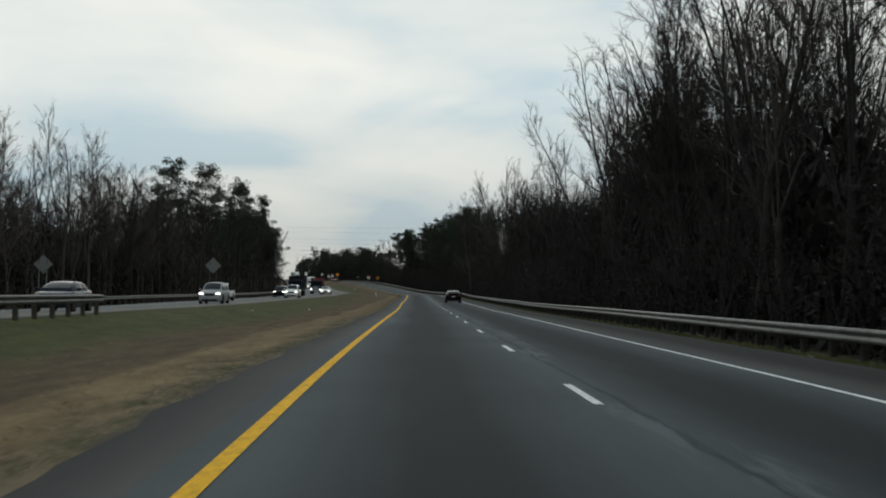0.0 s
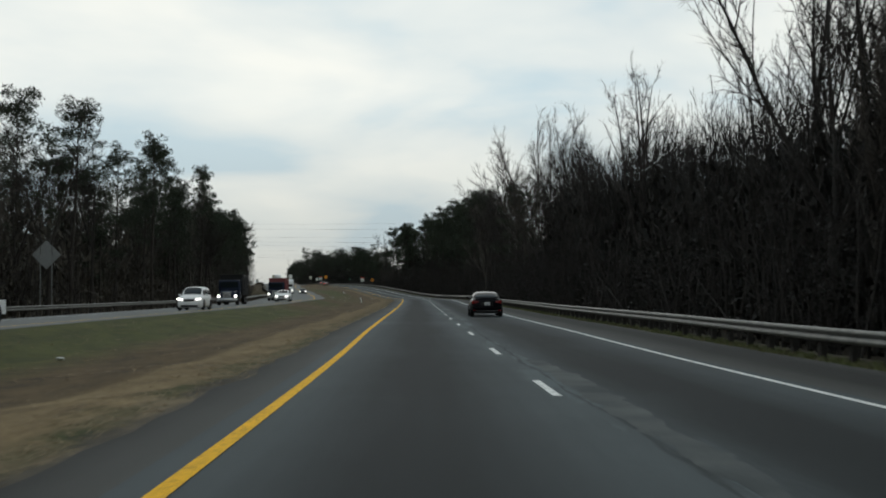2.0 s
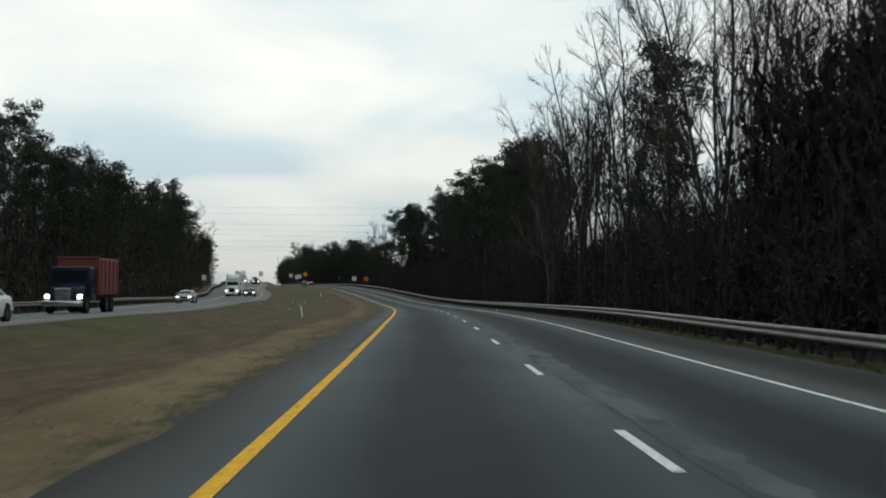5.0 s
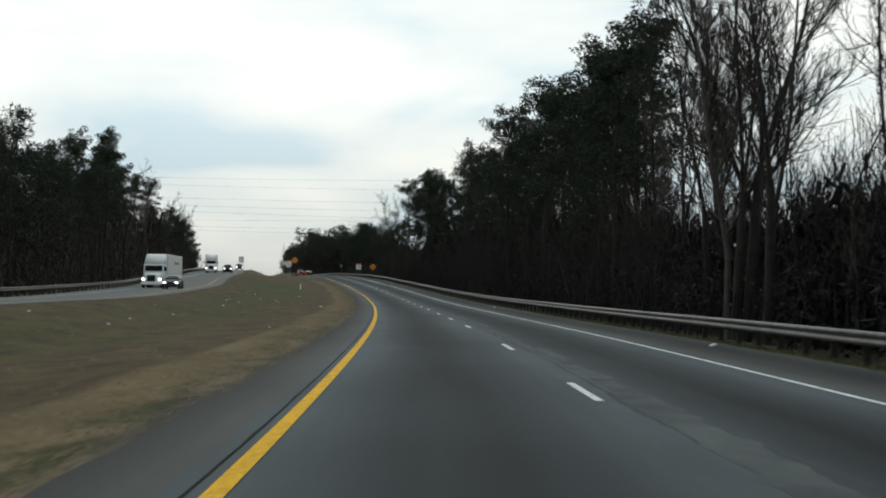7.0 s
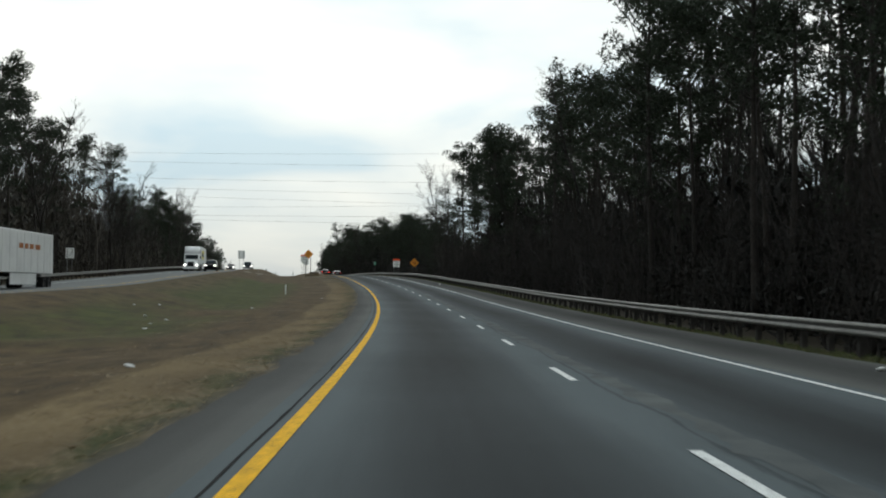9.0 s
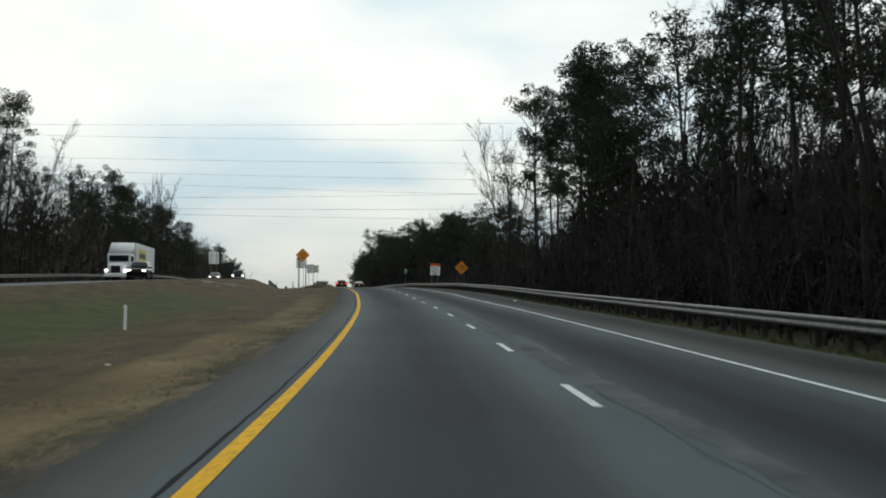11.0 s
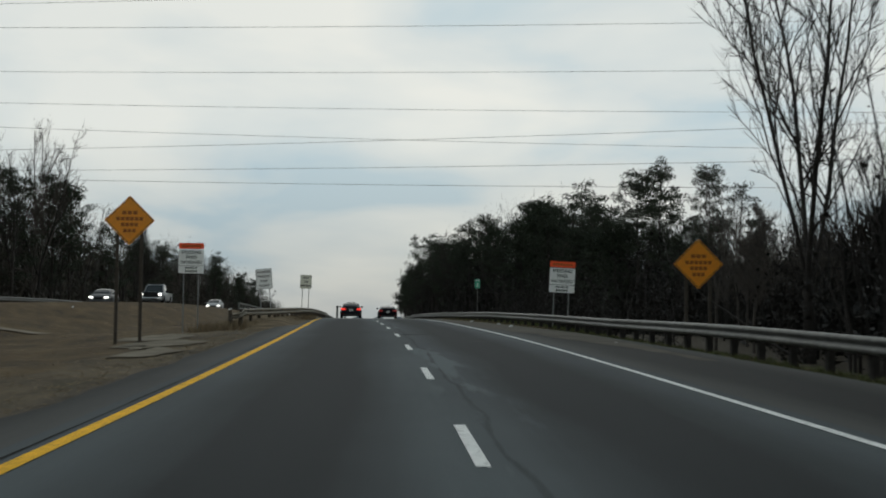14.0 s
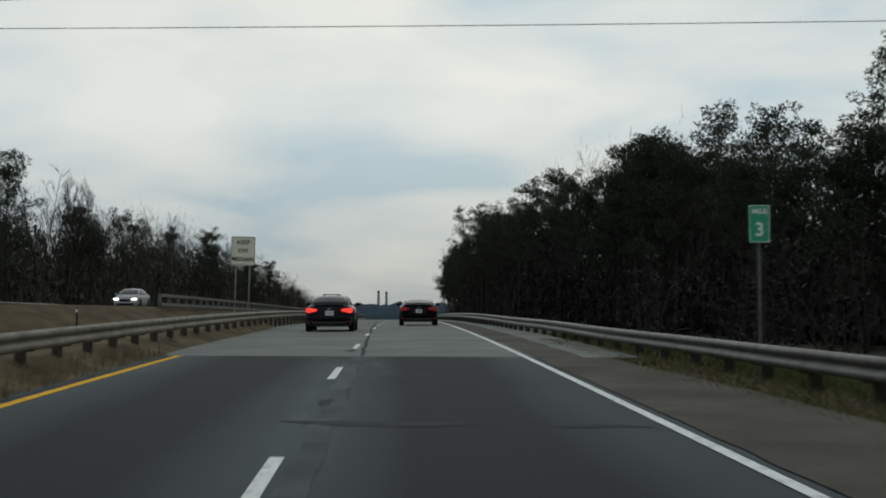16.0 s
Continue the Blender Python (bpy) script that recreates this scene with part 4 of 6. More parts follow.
YOUNG = [bare_tree(231, 10.5, 0.12, 1, 0.42, 0.75, 0.15, 3, 0.55, 0.008), bare_tree(232, 8.5, 0.14, 1, 0.42, 0.8, 0.12, 3, 0.6, 0.008), bare_tree(233, 12.5, 0.08, 1, 0.42, 0.7, 0.2, 2, 0.4, 0.008)]
thicket("young_growth", spots(120, -60, 262, 1, 12, 8, 3, False), "brown leafless saplings crowding the wood's edge", YOUNG, BARK, TWIG)
thicket("young_growth", [(tuple(place(yy, uu, -0.1, "ground")), rnd.uniform(0.9, 1.35), rnd.uniform(0, 6.28), rnd.randrange(3)) for yy, uu in [(rnd.uniform(272, 345), rnd.uniform(17, 30)) for _ in range(45)]], "brown leafless saplings in the thin wood", YOUNG, BARK, TWIG)
thicket("young_growth", spots(90, 335, 548, 1, 13.5, 8, 3, False), "dark leafless saplings under the pines", YOUNG, BARK, TWIG)
thicket("young_growth", spots(60, -40, 560, -1, 13, 7, 3, False), "grey leafless saplings before the opposite woods", YOUNG, BARK, TWIG)


def tangle(name, n, y0, y1, side, near, deep, tall, label, mat=None):
    """Stems, vines and dead leaves packed in the shade of the woods: slivers of every size."""
    r = np.random.RandomState(n)
    V = np.empty((n * 4, 3))
    for i in range(n):
        y = r.uniform(y0, y1)
        d = near + deep * r.uniform() ** 0.8
        u = (right_edge(y) - 12.5 + d) if side > 0 else other_u(y) - d
        top = tall * (right_solid if side > 0 else left_solid)(y) * (0.55 + 0.35 * min(1, (d - near) / 6) + 0.55 * noise.noise((y * 0.055, d * 0.12, side * 3.0)) + 0.40 * noise.noise((y * 0.21, d * 0.3, 7.0)))
        top = min((10.5 if y < 400 else 8.5) + 5.0 * noise.noise((y * 0.16, u * 0.16, 8.0)) + 2.5 * noise.noise((y * 0.6, u * 0.6, 3.0)), max(1.5, top)) if side > 0 and open_wood(y, u) else max(1.5, top)
        p = place(y, u, 0, "ground")
        h = top * r.uniform() ** 1.1
        thin = 1 - 0.65 * h / top
        fine = r.uniform() < 1.2 * h / top
        far = min(1, (d - near) / 8)
        if r.uniform() < 0.4:
            w, l = (r.uniform(0.03, 0.07) + 0.10 * far) * thin, r.uniform(0.9, 2.2) * thin
            ax = np.array([r.normal(0, 0.16), r.normal(0, 0.16), 1.0]) * l
        else:
            w, l = (r.uniform(0.08, 0.22) + 0.30 * far) * thin * (0.4 if fine else 1), (r.uniform(0.2, 0.5) + 0.5 * far) * thin * (1.9 if fine else 1)
            ax = np.array([r.normal(0, 0.7), r.normal(0, 0.7), r.normal(0, 0.6)]) * l
        if h > 0.45 * top:
            w *= 0.26
        a = r.uniform(0, 6.28)
        sd = np.array([math.cos(a), math.sin(a), r.normal(0, 0.25)]) * w
        c = np.array([p.x, p.y, p.z + h])
        V[i * 4:i * 4 + 4] = (c - sd, c + sd * 0.8, c + ax + sd * 0.4, c + ax * 0.9 - sd * 0.6)
    ob = new(name, mesh(name, V.tolist(), [(k, k + 1, k + 2, k + 3) for k in range(0, n * 4, 4)], mat or (SHADED_BRUSH if side > 0 else HAZED_BRUSH)))
    tagged(ob, label, "undergrowth", kind="stuff")


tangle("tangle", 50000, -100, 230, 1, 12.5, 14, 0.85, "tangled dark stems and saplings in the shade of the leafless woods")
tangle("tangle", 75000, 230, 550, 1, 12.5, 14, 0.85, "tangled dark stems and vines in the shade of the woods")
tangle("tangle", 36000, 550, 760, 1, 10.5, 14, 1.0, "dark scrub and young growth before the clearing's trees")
tangle("tangle", 31000, -100, 180, -1, 13, 14, 1.0, "tangled dark stems beyond the opposite guardrail", SHADED_BRUSH)
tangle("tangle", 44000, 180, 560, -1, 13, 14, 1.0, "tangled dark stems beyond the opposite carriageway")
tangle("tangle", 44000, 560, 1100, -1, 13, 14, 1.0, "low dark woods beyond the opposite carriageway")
tangle("tangle", 14000, 760, 1100, 1, 12.5, 16, 1.0, "distant dark woods beyond the crest")


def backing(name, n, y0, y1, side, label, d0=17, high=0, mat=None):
    """The woods' inside, dimmed by its brush colour rather than by shade: leafy boughs and stems, lobe over lobe, that
    close off the sky.
    """
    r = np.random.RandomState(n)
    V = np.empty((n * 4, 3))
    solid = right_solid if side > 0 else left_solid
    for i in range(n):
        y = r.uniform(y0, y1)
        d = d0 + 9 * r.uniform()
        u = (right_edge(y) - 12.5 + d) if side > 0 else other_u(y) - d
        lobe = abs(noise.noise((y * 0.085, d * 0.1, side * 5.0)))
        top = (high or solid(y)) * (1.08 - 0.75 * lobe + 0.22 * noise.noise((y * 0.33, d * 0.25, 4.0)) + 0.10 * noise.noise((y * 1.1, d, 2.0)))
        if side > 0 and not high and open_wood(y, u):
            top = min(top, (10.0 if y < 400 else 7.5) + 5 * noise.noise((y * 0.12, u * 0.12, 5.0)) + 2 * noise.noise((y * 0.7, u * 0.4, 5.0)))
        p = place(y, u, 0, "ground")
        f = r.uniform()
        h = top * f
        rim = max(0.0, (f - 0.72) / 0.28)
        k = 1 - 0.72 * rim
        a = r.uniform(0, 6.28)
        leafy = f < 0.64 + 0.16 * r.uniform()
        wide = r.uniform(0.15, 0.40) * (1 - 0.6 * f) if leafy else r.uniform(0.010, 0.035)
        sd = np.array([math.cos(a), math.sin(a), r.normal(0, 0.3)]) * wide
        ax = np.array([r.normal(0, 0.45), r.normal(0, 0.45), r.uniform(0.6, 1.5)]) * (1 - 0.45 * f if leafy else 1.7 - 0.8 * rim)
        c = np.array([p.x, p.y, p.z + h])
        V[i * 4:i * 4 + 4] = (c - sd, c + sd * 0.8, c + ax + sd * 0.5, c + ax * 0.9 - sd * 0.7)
    ob = new(name, mesh(name, V.tolist(), [(k, k + 1, k + 2, k + 3) for k in range(0, n * 4, 4)], mat or (SHADED_BRUSH if side > 0 else HAZED_BRUSH)))
    tagged(ob, label, "undergrowth", kind="stuff")


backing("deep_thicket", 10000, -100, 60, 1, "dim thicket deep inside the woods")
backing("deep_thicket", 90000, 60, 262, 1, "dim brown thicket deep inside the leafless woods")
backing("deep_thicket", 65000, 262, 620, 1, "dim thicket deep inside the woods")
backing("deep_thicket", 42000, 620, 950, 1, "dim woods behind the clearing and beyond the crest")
backing("deep_thicket", 40000, -100, 180, -1, "dim thicket beyond the opposite guardrail", mat=SHADED_BRUSH)
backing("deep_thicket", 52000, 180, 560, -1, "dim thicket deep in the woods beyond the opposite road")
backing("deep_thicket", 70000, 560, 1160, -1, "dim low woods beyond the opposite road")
backing("far_thicket", 14000, 300, 720, 1, "far line of dark brush seen between the trunks", 52, 9.5)


# wooded rise on the skyline; unseen woods added far behind darken the cars' reflections
def ridge(name, x0, x1, y, base, tall, mat, label):
    verts, faces, n = [], [], 240
    for i in range(n + 1):
        x = x0 + (x1 - x0) * i / n
        h = tall * (0.80 + 0.16 * noise.noise((x * 0.012, y * 0.01, 2.0)) + 0.16 * noise.noise((x * 0.09, 4.0, 2.0)) + 0.07 * noise.noise((x * 0.4, 9.0, 1.0)))
        for k, (dy, f) in enumerate(((0, 0.0), (12, 0.62), (30, 0.92), (60, 1.0), (140, 0.6))):
            verts.append((x, y + dy, base + h * f + (noise.noise((x * 0.3, dy, 3.0)) * 1.2 if k else 0)))
    for i in range(n):
        for k in range(4):
            a = i * 5 + k
            faces.append((a, a + 5, a + 6, a + 1))
    ob = new(name, mesh(name, verts, faces, mat))
    return tagged(ob, label, "backdrop", kind="structure")


# the blue of distance haze is mixed into the ridge's colour
HAZED_RIDGE = speckled("hazed_far_woods", (0.040, 0.058, 0.075), (0.070, 0.092, 0.112), 0.02, 1.0, fine=0.3, bump=0, spec=0.0)
ridge("backdrop", -900, 400, 1750, -26, 34, HAZED_RIDGE, "wooded ridge on the far skyline, tinted with blue haze")
ridge("backdrop", -160, 160, -330, -4, 30, SHADED_BRUSH, "unseen dark woods added far behind for the cars' reflections")
for _ in range(22):
    y = rnd.uniform(604, 720)
    src = rnd.choice(PINE[1:2] + PINE[3:])
    o = plant([src], y, right_edge(y) + rnd.uniform(1, 10), 1.0, "trees along the right wood edge")
    k = right_solid(y) * rnd.uniform(0.95, 1.2) / TALL[src.name]
    o.scale = (k * 1.1, k * 1.1, k)
for t in BARE + PINE + BUSH + FORK:
    for o in (*t.children, t):
        bpy.data.objects.remove(o)



# ---- more materials ----
def plain(name, c, rough=0.5, metal=0.0, spec=0.5, dirt=0.25, scale=4.0):
    """A painted or moulded surface with a little grime."""
    m = Mat(name, rough, metal, spec)
    v = m.coord("Object")
    f = m.math("ADD", m.math("MULTIPLY", m.noise(v, scale, 5.0, 0.6), 0.7), m.math("MULTIPLY", m.noise(v, scale * 14, 2.0), 0.3))
    low = tuple(x * (1 - dirt) + 0.05 * dirt for x in c)
    m.color(m.ramp(f, (0.35, low), (0.6, c)))
    r = m.math("ADD", m.math("MULTIPLY", f, 0.15), max(0.0, rough - 0.075))
    m.rough(r)
    return m.m


def glow(name, c, strength):
    m = Mat(name, 0.3)
    m.color(c)
    m.b.inputs["Emission Color"].default_value = (*c, 1)
    m.b.inputs["Emission Strength"].default_value = strength
    return m.m


def car_paint(name, c, rough=0.16):
    m = Mat(name, rough, 0.0, 0.06)
    v = m.coord("Object")
    f = m.noise(v, 2.5, 4.0)
    dust = m.noise(v, 30.0, 3.0, 0.7)
    m.color(m.ramp(m.math("ADD", m.math("MULTIPLY", f, 0.7), m.math("MULTIPLY", dust, 0.3)), (0.35, c), (0.75, tuple(x * 0.95 + 0.002 for x in c))))
    m.b.inputs["Coat Weight"].default_value = 0.0
    m.b.inputs["Coat Roughness"].default_value = 0.12
    return m.m


BLACK_PAINT = car_paint("black_paint", (0.0035, 0.0035, 0.005))
CHARCOAL = car_paint("charcoal_paint", (0.012, 0.013, 0.018))
SILVER = car_paint("silver_paint", (0.30, 0.31, 0.32), 0.35)
WHITE_PAINT = car_paint("white_paint", (0.70, 0.71, 0.71), 0.35)
NAVY = car_paint("dark_blue_paint", (0.015, 0.02, 0.035))
DULL_GREY = car_paint("grey_paint", (0.08, 0.085, 0.09), 0.35)
GLASS = Mat("dark_window_glass", 0.08, 0, 0.28).color((0.010, 0.014, 0.016)).m
SIDE_GLASS = Mat("tinted_side_glass", 0.12, 0, 0.03).color((0.008, 0.010, 0.011)).m
RUBBER = plain("tyre_rubber", (0.007, 0.007, 0.007), 0.9, spec=0.2, dirt=0.08)
TRIM = plain("black_plastic_trim", (0.006, 0.006, 0.007), 0.6, spec=0.25, dirt=0.05)
RIM = plain("wheel_rim_metal", (0.10, 0.10, 0.105), 0.4, 0.8)
CHROME = plain("bright_metal", (0.5, 0.5, 0.5), 0.25, 1.0)
RED_LENS = plain("red_tail_lens", (0.16, 0.005, 0.006), 0.2, dirt=0.1)
RED_LIT = glow("lit_brake_lens", (1.0, 0.045, 0.03), 1.1)
RED_FAINT = glow("faint_tail_lens", (0.35, 0.012, 0.012), 0.10)
HEAD_LIT = glow("lit_headlamp", (1.0, 0.97, 0.90), 3.0)
PLATE = plain("licence_plate", (0.78, 0.79, 0.79), 0.5)
BARS = plain("dark_print", (0.06, 0.065, 0.09), 0.6)
SIGN_WHITE = plain("white_sign_sheeting", (0.88, 0.90, 0.88), 0.55, dirt=0.1)
SIGN_CREAM = plain("cream_sign_sheeting", (0.74, 0.74, 0.62), 0.55, dirt=0.15)
SIGN_ORANGE = plain("orange_sign_sheeting", (0.85, 0.31, 0.012), 0.5, dirt=0.15)
SIGN_RED = plain("red_orange_sheeting", (0.95, 0.10, 0.02), 0.5, dirt=0.1)
SIGN_GREEN = plain("green_sign_sheeting", (0.02, 0.34, 0.20), 0.5, dirt=0.1)
SIGN_BACK = plain("bare_aluminium", (0.24, 0.25, 0.25), 0.5, 0.6)
BLACK_INK = plain("black_lettering", (0.015, 0.015, 0.016), 0.6, dirt=0.0)
GREEN_INK = plain("dark_green_lettering", (0.03, 0.06, 0.045), 0.6, dirt=0.0)
WHITE_INK = plain("white_lettering", (0.75, 0.78, 0.76), 0.5, dirt=0.0)
BROWN_INK = plain("brown_print", (0.30, 0.09, 0.008), 0.6, dirt=0.0)
BOX_WHITE = plain("white_trailer_panel", (0.66, 0.67, 0.66), 0.5, dirt=0.2, scale=0.6)
YELLOW_PANEL = plain("yellow_panel", (0.60, 0.50, 0.02), 0.5, dirt=0.1)
WIRE = plain("dark_cable", (0.02, 0.02, 0.022), 0.6)
PAPER = plain("pale_litter", (0.62, 0.62, 0.60), 0.7)


# ---- signs ----
def letters(text, size, mat, parent, x, z, y=-0.012):
    cu = bpy.data.curves.new("lettering", "FONT")
    cu.body, cu.size, cu.align_x, cu.align_y, cu.extrude = text, size, "CENTER", "CENTER", 0.002
    cu.offset = size * 0.018
    cu.resolution_u = 3
    tmp = bpy.data.objects.new("lettering", cu)
    scene.collection.objects.link(tmp)
    me = bpy.data.meshes.new_from_object(tmp.evaluated_get(bpy.context.evaluated_depsgraph_get()))
    bpy.data.objects.remove(tmp)
    me.materials.clear()
    me.materials.append(mat)
    return child("lettering", me, parent, pose(x, y, z, 90))


def bars(list_of, mat, parent, y=-0.008):
    for x, z, w, h in list_of:
        child("print_bar", from_bm("print_bar", boxes([(0, 0, 0, w, 0.006, h)]), mat), parent, pose(x, y, z))


def panel_mesh(w, h, r=0.04):
    bm = boxes([(0, 0, 0, w, 0.012, h)])
    up = [e for e in bm.edges if abs(e.verts[0].co.y - e.verts[1].co.y) > 0.005]
    bmesh.ops.bevel(bm, geom=up, offset=r, segments=3, affect="EDGES", profile=0.5)
    return bm


def posts(parent, xs, top, mat, y=0.05, w=0.06):
    for x in xs:
        bm = boxes([(0, 0, top / 2 - 0.3, w, w * 0.7, top + 0.6)], 0.008)
        child("post", from_bm("post", bm, mat), parent, pose(x, y, 0))


def border(parent, w, h, mat, t=0.016, inset=0.03, y=-0.008):
    bars([(0, h / 2 - inset, w - 2 * inset, t), (0, -h / 2 + inset, w - 2 * inset, t), (w / 2 - inset, 0, t, h - 2 * inset), (-w / 2 + inset, 0, t, h - 2 * inset)], mat, parent, y)


def sign_at(name, y, u, label, turn=0.0, lean=0.0):
    e = empty(name, standing(y, u, "ground", 0, turn) @ pose(0, 0, 0, 0, lean, 0), label, "road sign")
    return e, bumpy(y, u)


def diamond(y, u, top_z, label, diag=1.55, gap=0.74, front=True):
    e, g = sign_at("warning_sign", y, u, label, 0 if front else 180)
    c = top_z - g - diag / 2
    side = diag / math.sqrt(2)
    bm = panel_mesh(side, side, 0.05)
    p = child("panel", from_bm("panel", bm, SIGN_ORANGE), e, pose(0, 0, c, 0, 45, 0))
    for k in range(4):
        child("border_bar", from_bm("border_bar", boxes([(0, 0, side / 2 - 0.035, side - 0.09, 0.006, 0.02)]), BLACK_INK), p, pose(0, -0.008, 0, 0, 90 * k, 0))
    for z, w in ((0.24, 0.5), (0.05, 0.85), (-0.13, 0.55), (-0.32, 0.4)):
        n = max(2, int(w / 0.13))
        for i in range(n):
            bw = w / n * 0.78
            child("print_bar", from_bm("print_bar", boxes([(0, 0, 0, bw, 0.006, 0.11)]), BROWN_INK), p, pose(0, 0, 0, 0, -45, 0) @ pose(-w / 2 + (i + 0.5) * w / n, -0.008, z))
    child("backing", from_bm("backing", panel_mesh(side - 0.01, side - 0.01, 0.05), SIGN_BACK), e, pose(0, 0.014, c, 0, 45, 0))
    posts(e, (-gap / 2, gap / 2), c + 0.25, POST_WOOD, 0.07, 0.10)
    return e


def fines_sign(y, u, top_z, label, lean=0.0, size=1.0):
    e, g = sign_at("speed_fine_sign", y, u, label, 0, lean)
    w, h = 1.23, 1.56
    c = (top_z - g) / size - h / 2
    e.scale = (size, size, size)
    child("panel", from_bm("panel", panel_mesh(w, 0.80), SIGN_WHITE), e, pose(0, 0, c + 0.05))
    child("panel", from_bm("panel", panel_mesh(w, 0.36), SIGN_WHITE), e, pose(0, 0, c - 0.55))
    head = child("header_panel", from_bm("header_panel", panel_mesh(w, 0.29), SIGN_RED), e, pose(0, 0, c + 0.62), "red-orange header panel")
    bars([(-0.42 + 0.12 * i, 0.0, 0.08, 0.10) for i in range(8)], BROWN_INK, head)
    letters("SPEEDING", 0.215, GREEN_INK, e, 0, c + 0.30)
    letters("FINES", 0.215, GREEN_INK, e, 0, c + 0.06)
    letters("INCREASED", 0.20, GREEN_INK, e, 0, c - 0.19)
    letters("MINIMUM", 0.14, GREEN_INK, e, 0, c - 0.47)
    bars([(-0.24 + 0.12 * i, c - 0.63, 0.085, 0.10) for i in range(5)], GREEN_INK, e)
    posts(e, (-0.36, 0.36), c + 0.6, SIGN_BACK, 0.05)
    return e


def white_sign(name, y, u, top_z, w, h, lines, size, label, lean=0.0, mat=None, gap=0.5):
    e, g = sign_at(name, y, u, label, 0, lean)
    c = top_z - g - h / 2
    p = child("panel", from_bm("panel", panel_mesh(w, h, 0.06), mat or SIGN_WHITE), e, pose(0, 0, c))
    border(p, w, h, BLACK_INK)
    n = len(lines)
    for i, t in enumerate(lines):
        letters(t, size, BLACK_INK, e, 0, c + h * (0.5 - (i + 0.72) / (n + 0.45)))
    posts(e, (-gap / 2, gap / 2), c + h * 0.3, SIGN_BACK, 0.05)
    return e


diamond(540.5, -8.4, 6.25, "orange diamond warning sign on two wooden posts in the median")
diamond(542.6, 9.12, 5.0, "orange diamond warning sign behind the outer guardrail")
fines_sign(563.5, 8.47, 5.33, "white speeding fines sign with red-orange header behind the guardrail", 2.5)
fines_sign(556.0, -8.55, 5.77, "white speeding fines sign with red-orange header in the median", 0.0, 0.89)
white_sign("traffic_sign", 580.5, -6.82, 5.67, 1.04, 1.30, ("SLOWER", "TRAFFIC", "KEEP", "RIGHT"), 0.225, "tilted white sign about slower traffic on two pale posts", -4.5, gap=0.62)
white_sign("median_sign", 616.5, -5.92, 6.6, 1.06, 1.28, ("KEEP", "OFF", "MEDIAN"), 0.26, "cream sign forbidding the median behind the guardrail", 1.5, SIGN_CREAM, 0.6)

e, g = sign_at("mile_marker", 585.0, 6.85, "green mile marker on a slim steel post behind the guardrail")
w, h = 0.34, 0.61
c = 5.18 - g - h / 2
p = child("panel", from_bm("panel", panel_mesh(w, h, 0.025), SIGN_GREEN), e, pose(0, 0, c))
border(p, w, h, WHITE_INK, 0.008, 0.012)
letters("MILE", 0.12, WHITE_INK, e, 0, c + 0.20)
letters("3", 0.31, WHITE_INK, e, 0, c - 0.10)
posts(e, (0,), c + 0.2, STEEL, 0.03, 0.05)


def sign_back(y, u, top_z, w, h, label, spin=0):
    """A sign for the other carriageway, seen from behind."""
    e = empty("sign_back", standing(y, u, "ground", 0, 0), label, "road sign")
    c = top_z - bumpy(y, u) - (h / 2 if not spin else w / math.sqrt(2))
    child("panel", from_bm("panel", panel_mesh(w, h, 0.05), SIGN_BACK if spin else SIGN_WHITE), e, pose(0, 0, c, 0, spin, 0))
    for x in (-w * 0.28, w * 0.28):
        child("stiffener", from_bm("stiffener", boxes([(0, 0, 0, 0.07, 0.04, h * 0.8)], 0.006), STEEL), e, pose(x, -0.03, c, 0, 0, 0))
    posts(e, (-w * 0.28, w * 0.28), c, SIGN_BACK, -0.08)
    return e


sign_back(560.8, -19.6, 6.6, 1.25, 1.55, "pale rectangular sign back on two posts beside the opposite road")
sign_back(164, -28.8, 4.6, 1.5, 1.5, "large grey back of a diamond sign behind the opposite guardrail", 45)
sign_back(92.3, -29.5, 3.2, 1.0, 1.0, "grey back of a diamond sign before the opposite woods", 45)
sign_back(475.5, -36.5, 4.3, 0.95, 1.2, "grey sign back before the opposite woods")


# small marker posts in the median
def marker(y, u, h, mat, label, lean=0.0):
    e = empty("marker_post", standing(y, u) @ pose(0, 0, 0, 0, lean, 0), label, "marker post")
    child("shaft", from_bm("shaft", boxes([(0, 0, h / 2 - 0.1, 0.10, 0.025, h + 0.2)], 0.006), mat), e)
    child("reflector", from_bm("reflector", boxes([(0, -0.018, h - 0.12, 0.075, 0.01, 0.14)], 0.004), WHITE_INK), e)


marker(274.3, -10.25, 0.85, SIGN_WHITE, "white plastic marker post leaning in the grass", -9)
marker(445.5, -11.0, 0.8, SIGN_WHITE, "white plastic marker post in the grass")
marker(583.0, -9.5, 1.15, POST_WOOD, "dark wooden marker post behind the median guardrail")
marker(613.0, -12.5, 1.0, POST_WOOD, "dark wooden marker post in the median grass")


# ---- overhead cables ----
def cable(name, a, b, sag, r, label):
    pts = []
    for i in range(33):
        f = i / 32
        p = Vector(a).lerp(Vector(b), f)
        p.z -= sag * 4 * f * (1 - f)
        pts.append(p)
    w = Wood(1)
    w.tube(pts, [r] * 33, 5)
    ob = new(name, mesh(name, w.v, w.f, WIRE, True))
    return tagged(ob, label, "power line", "overhead cables")


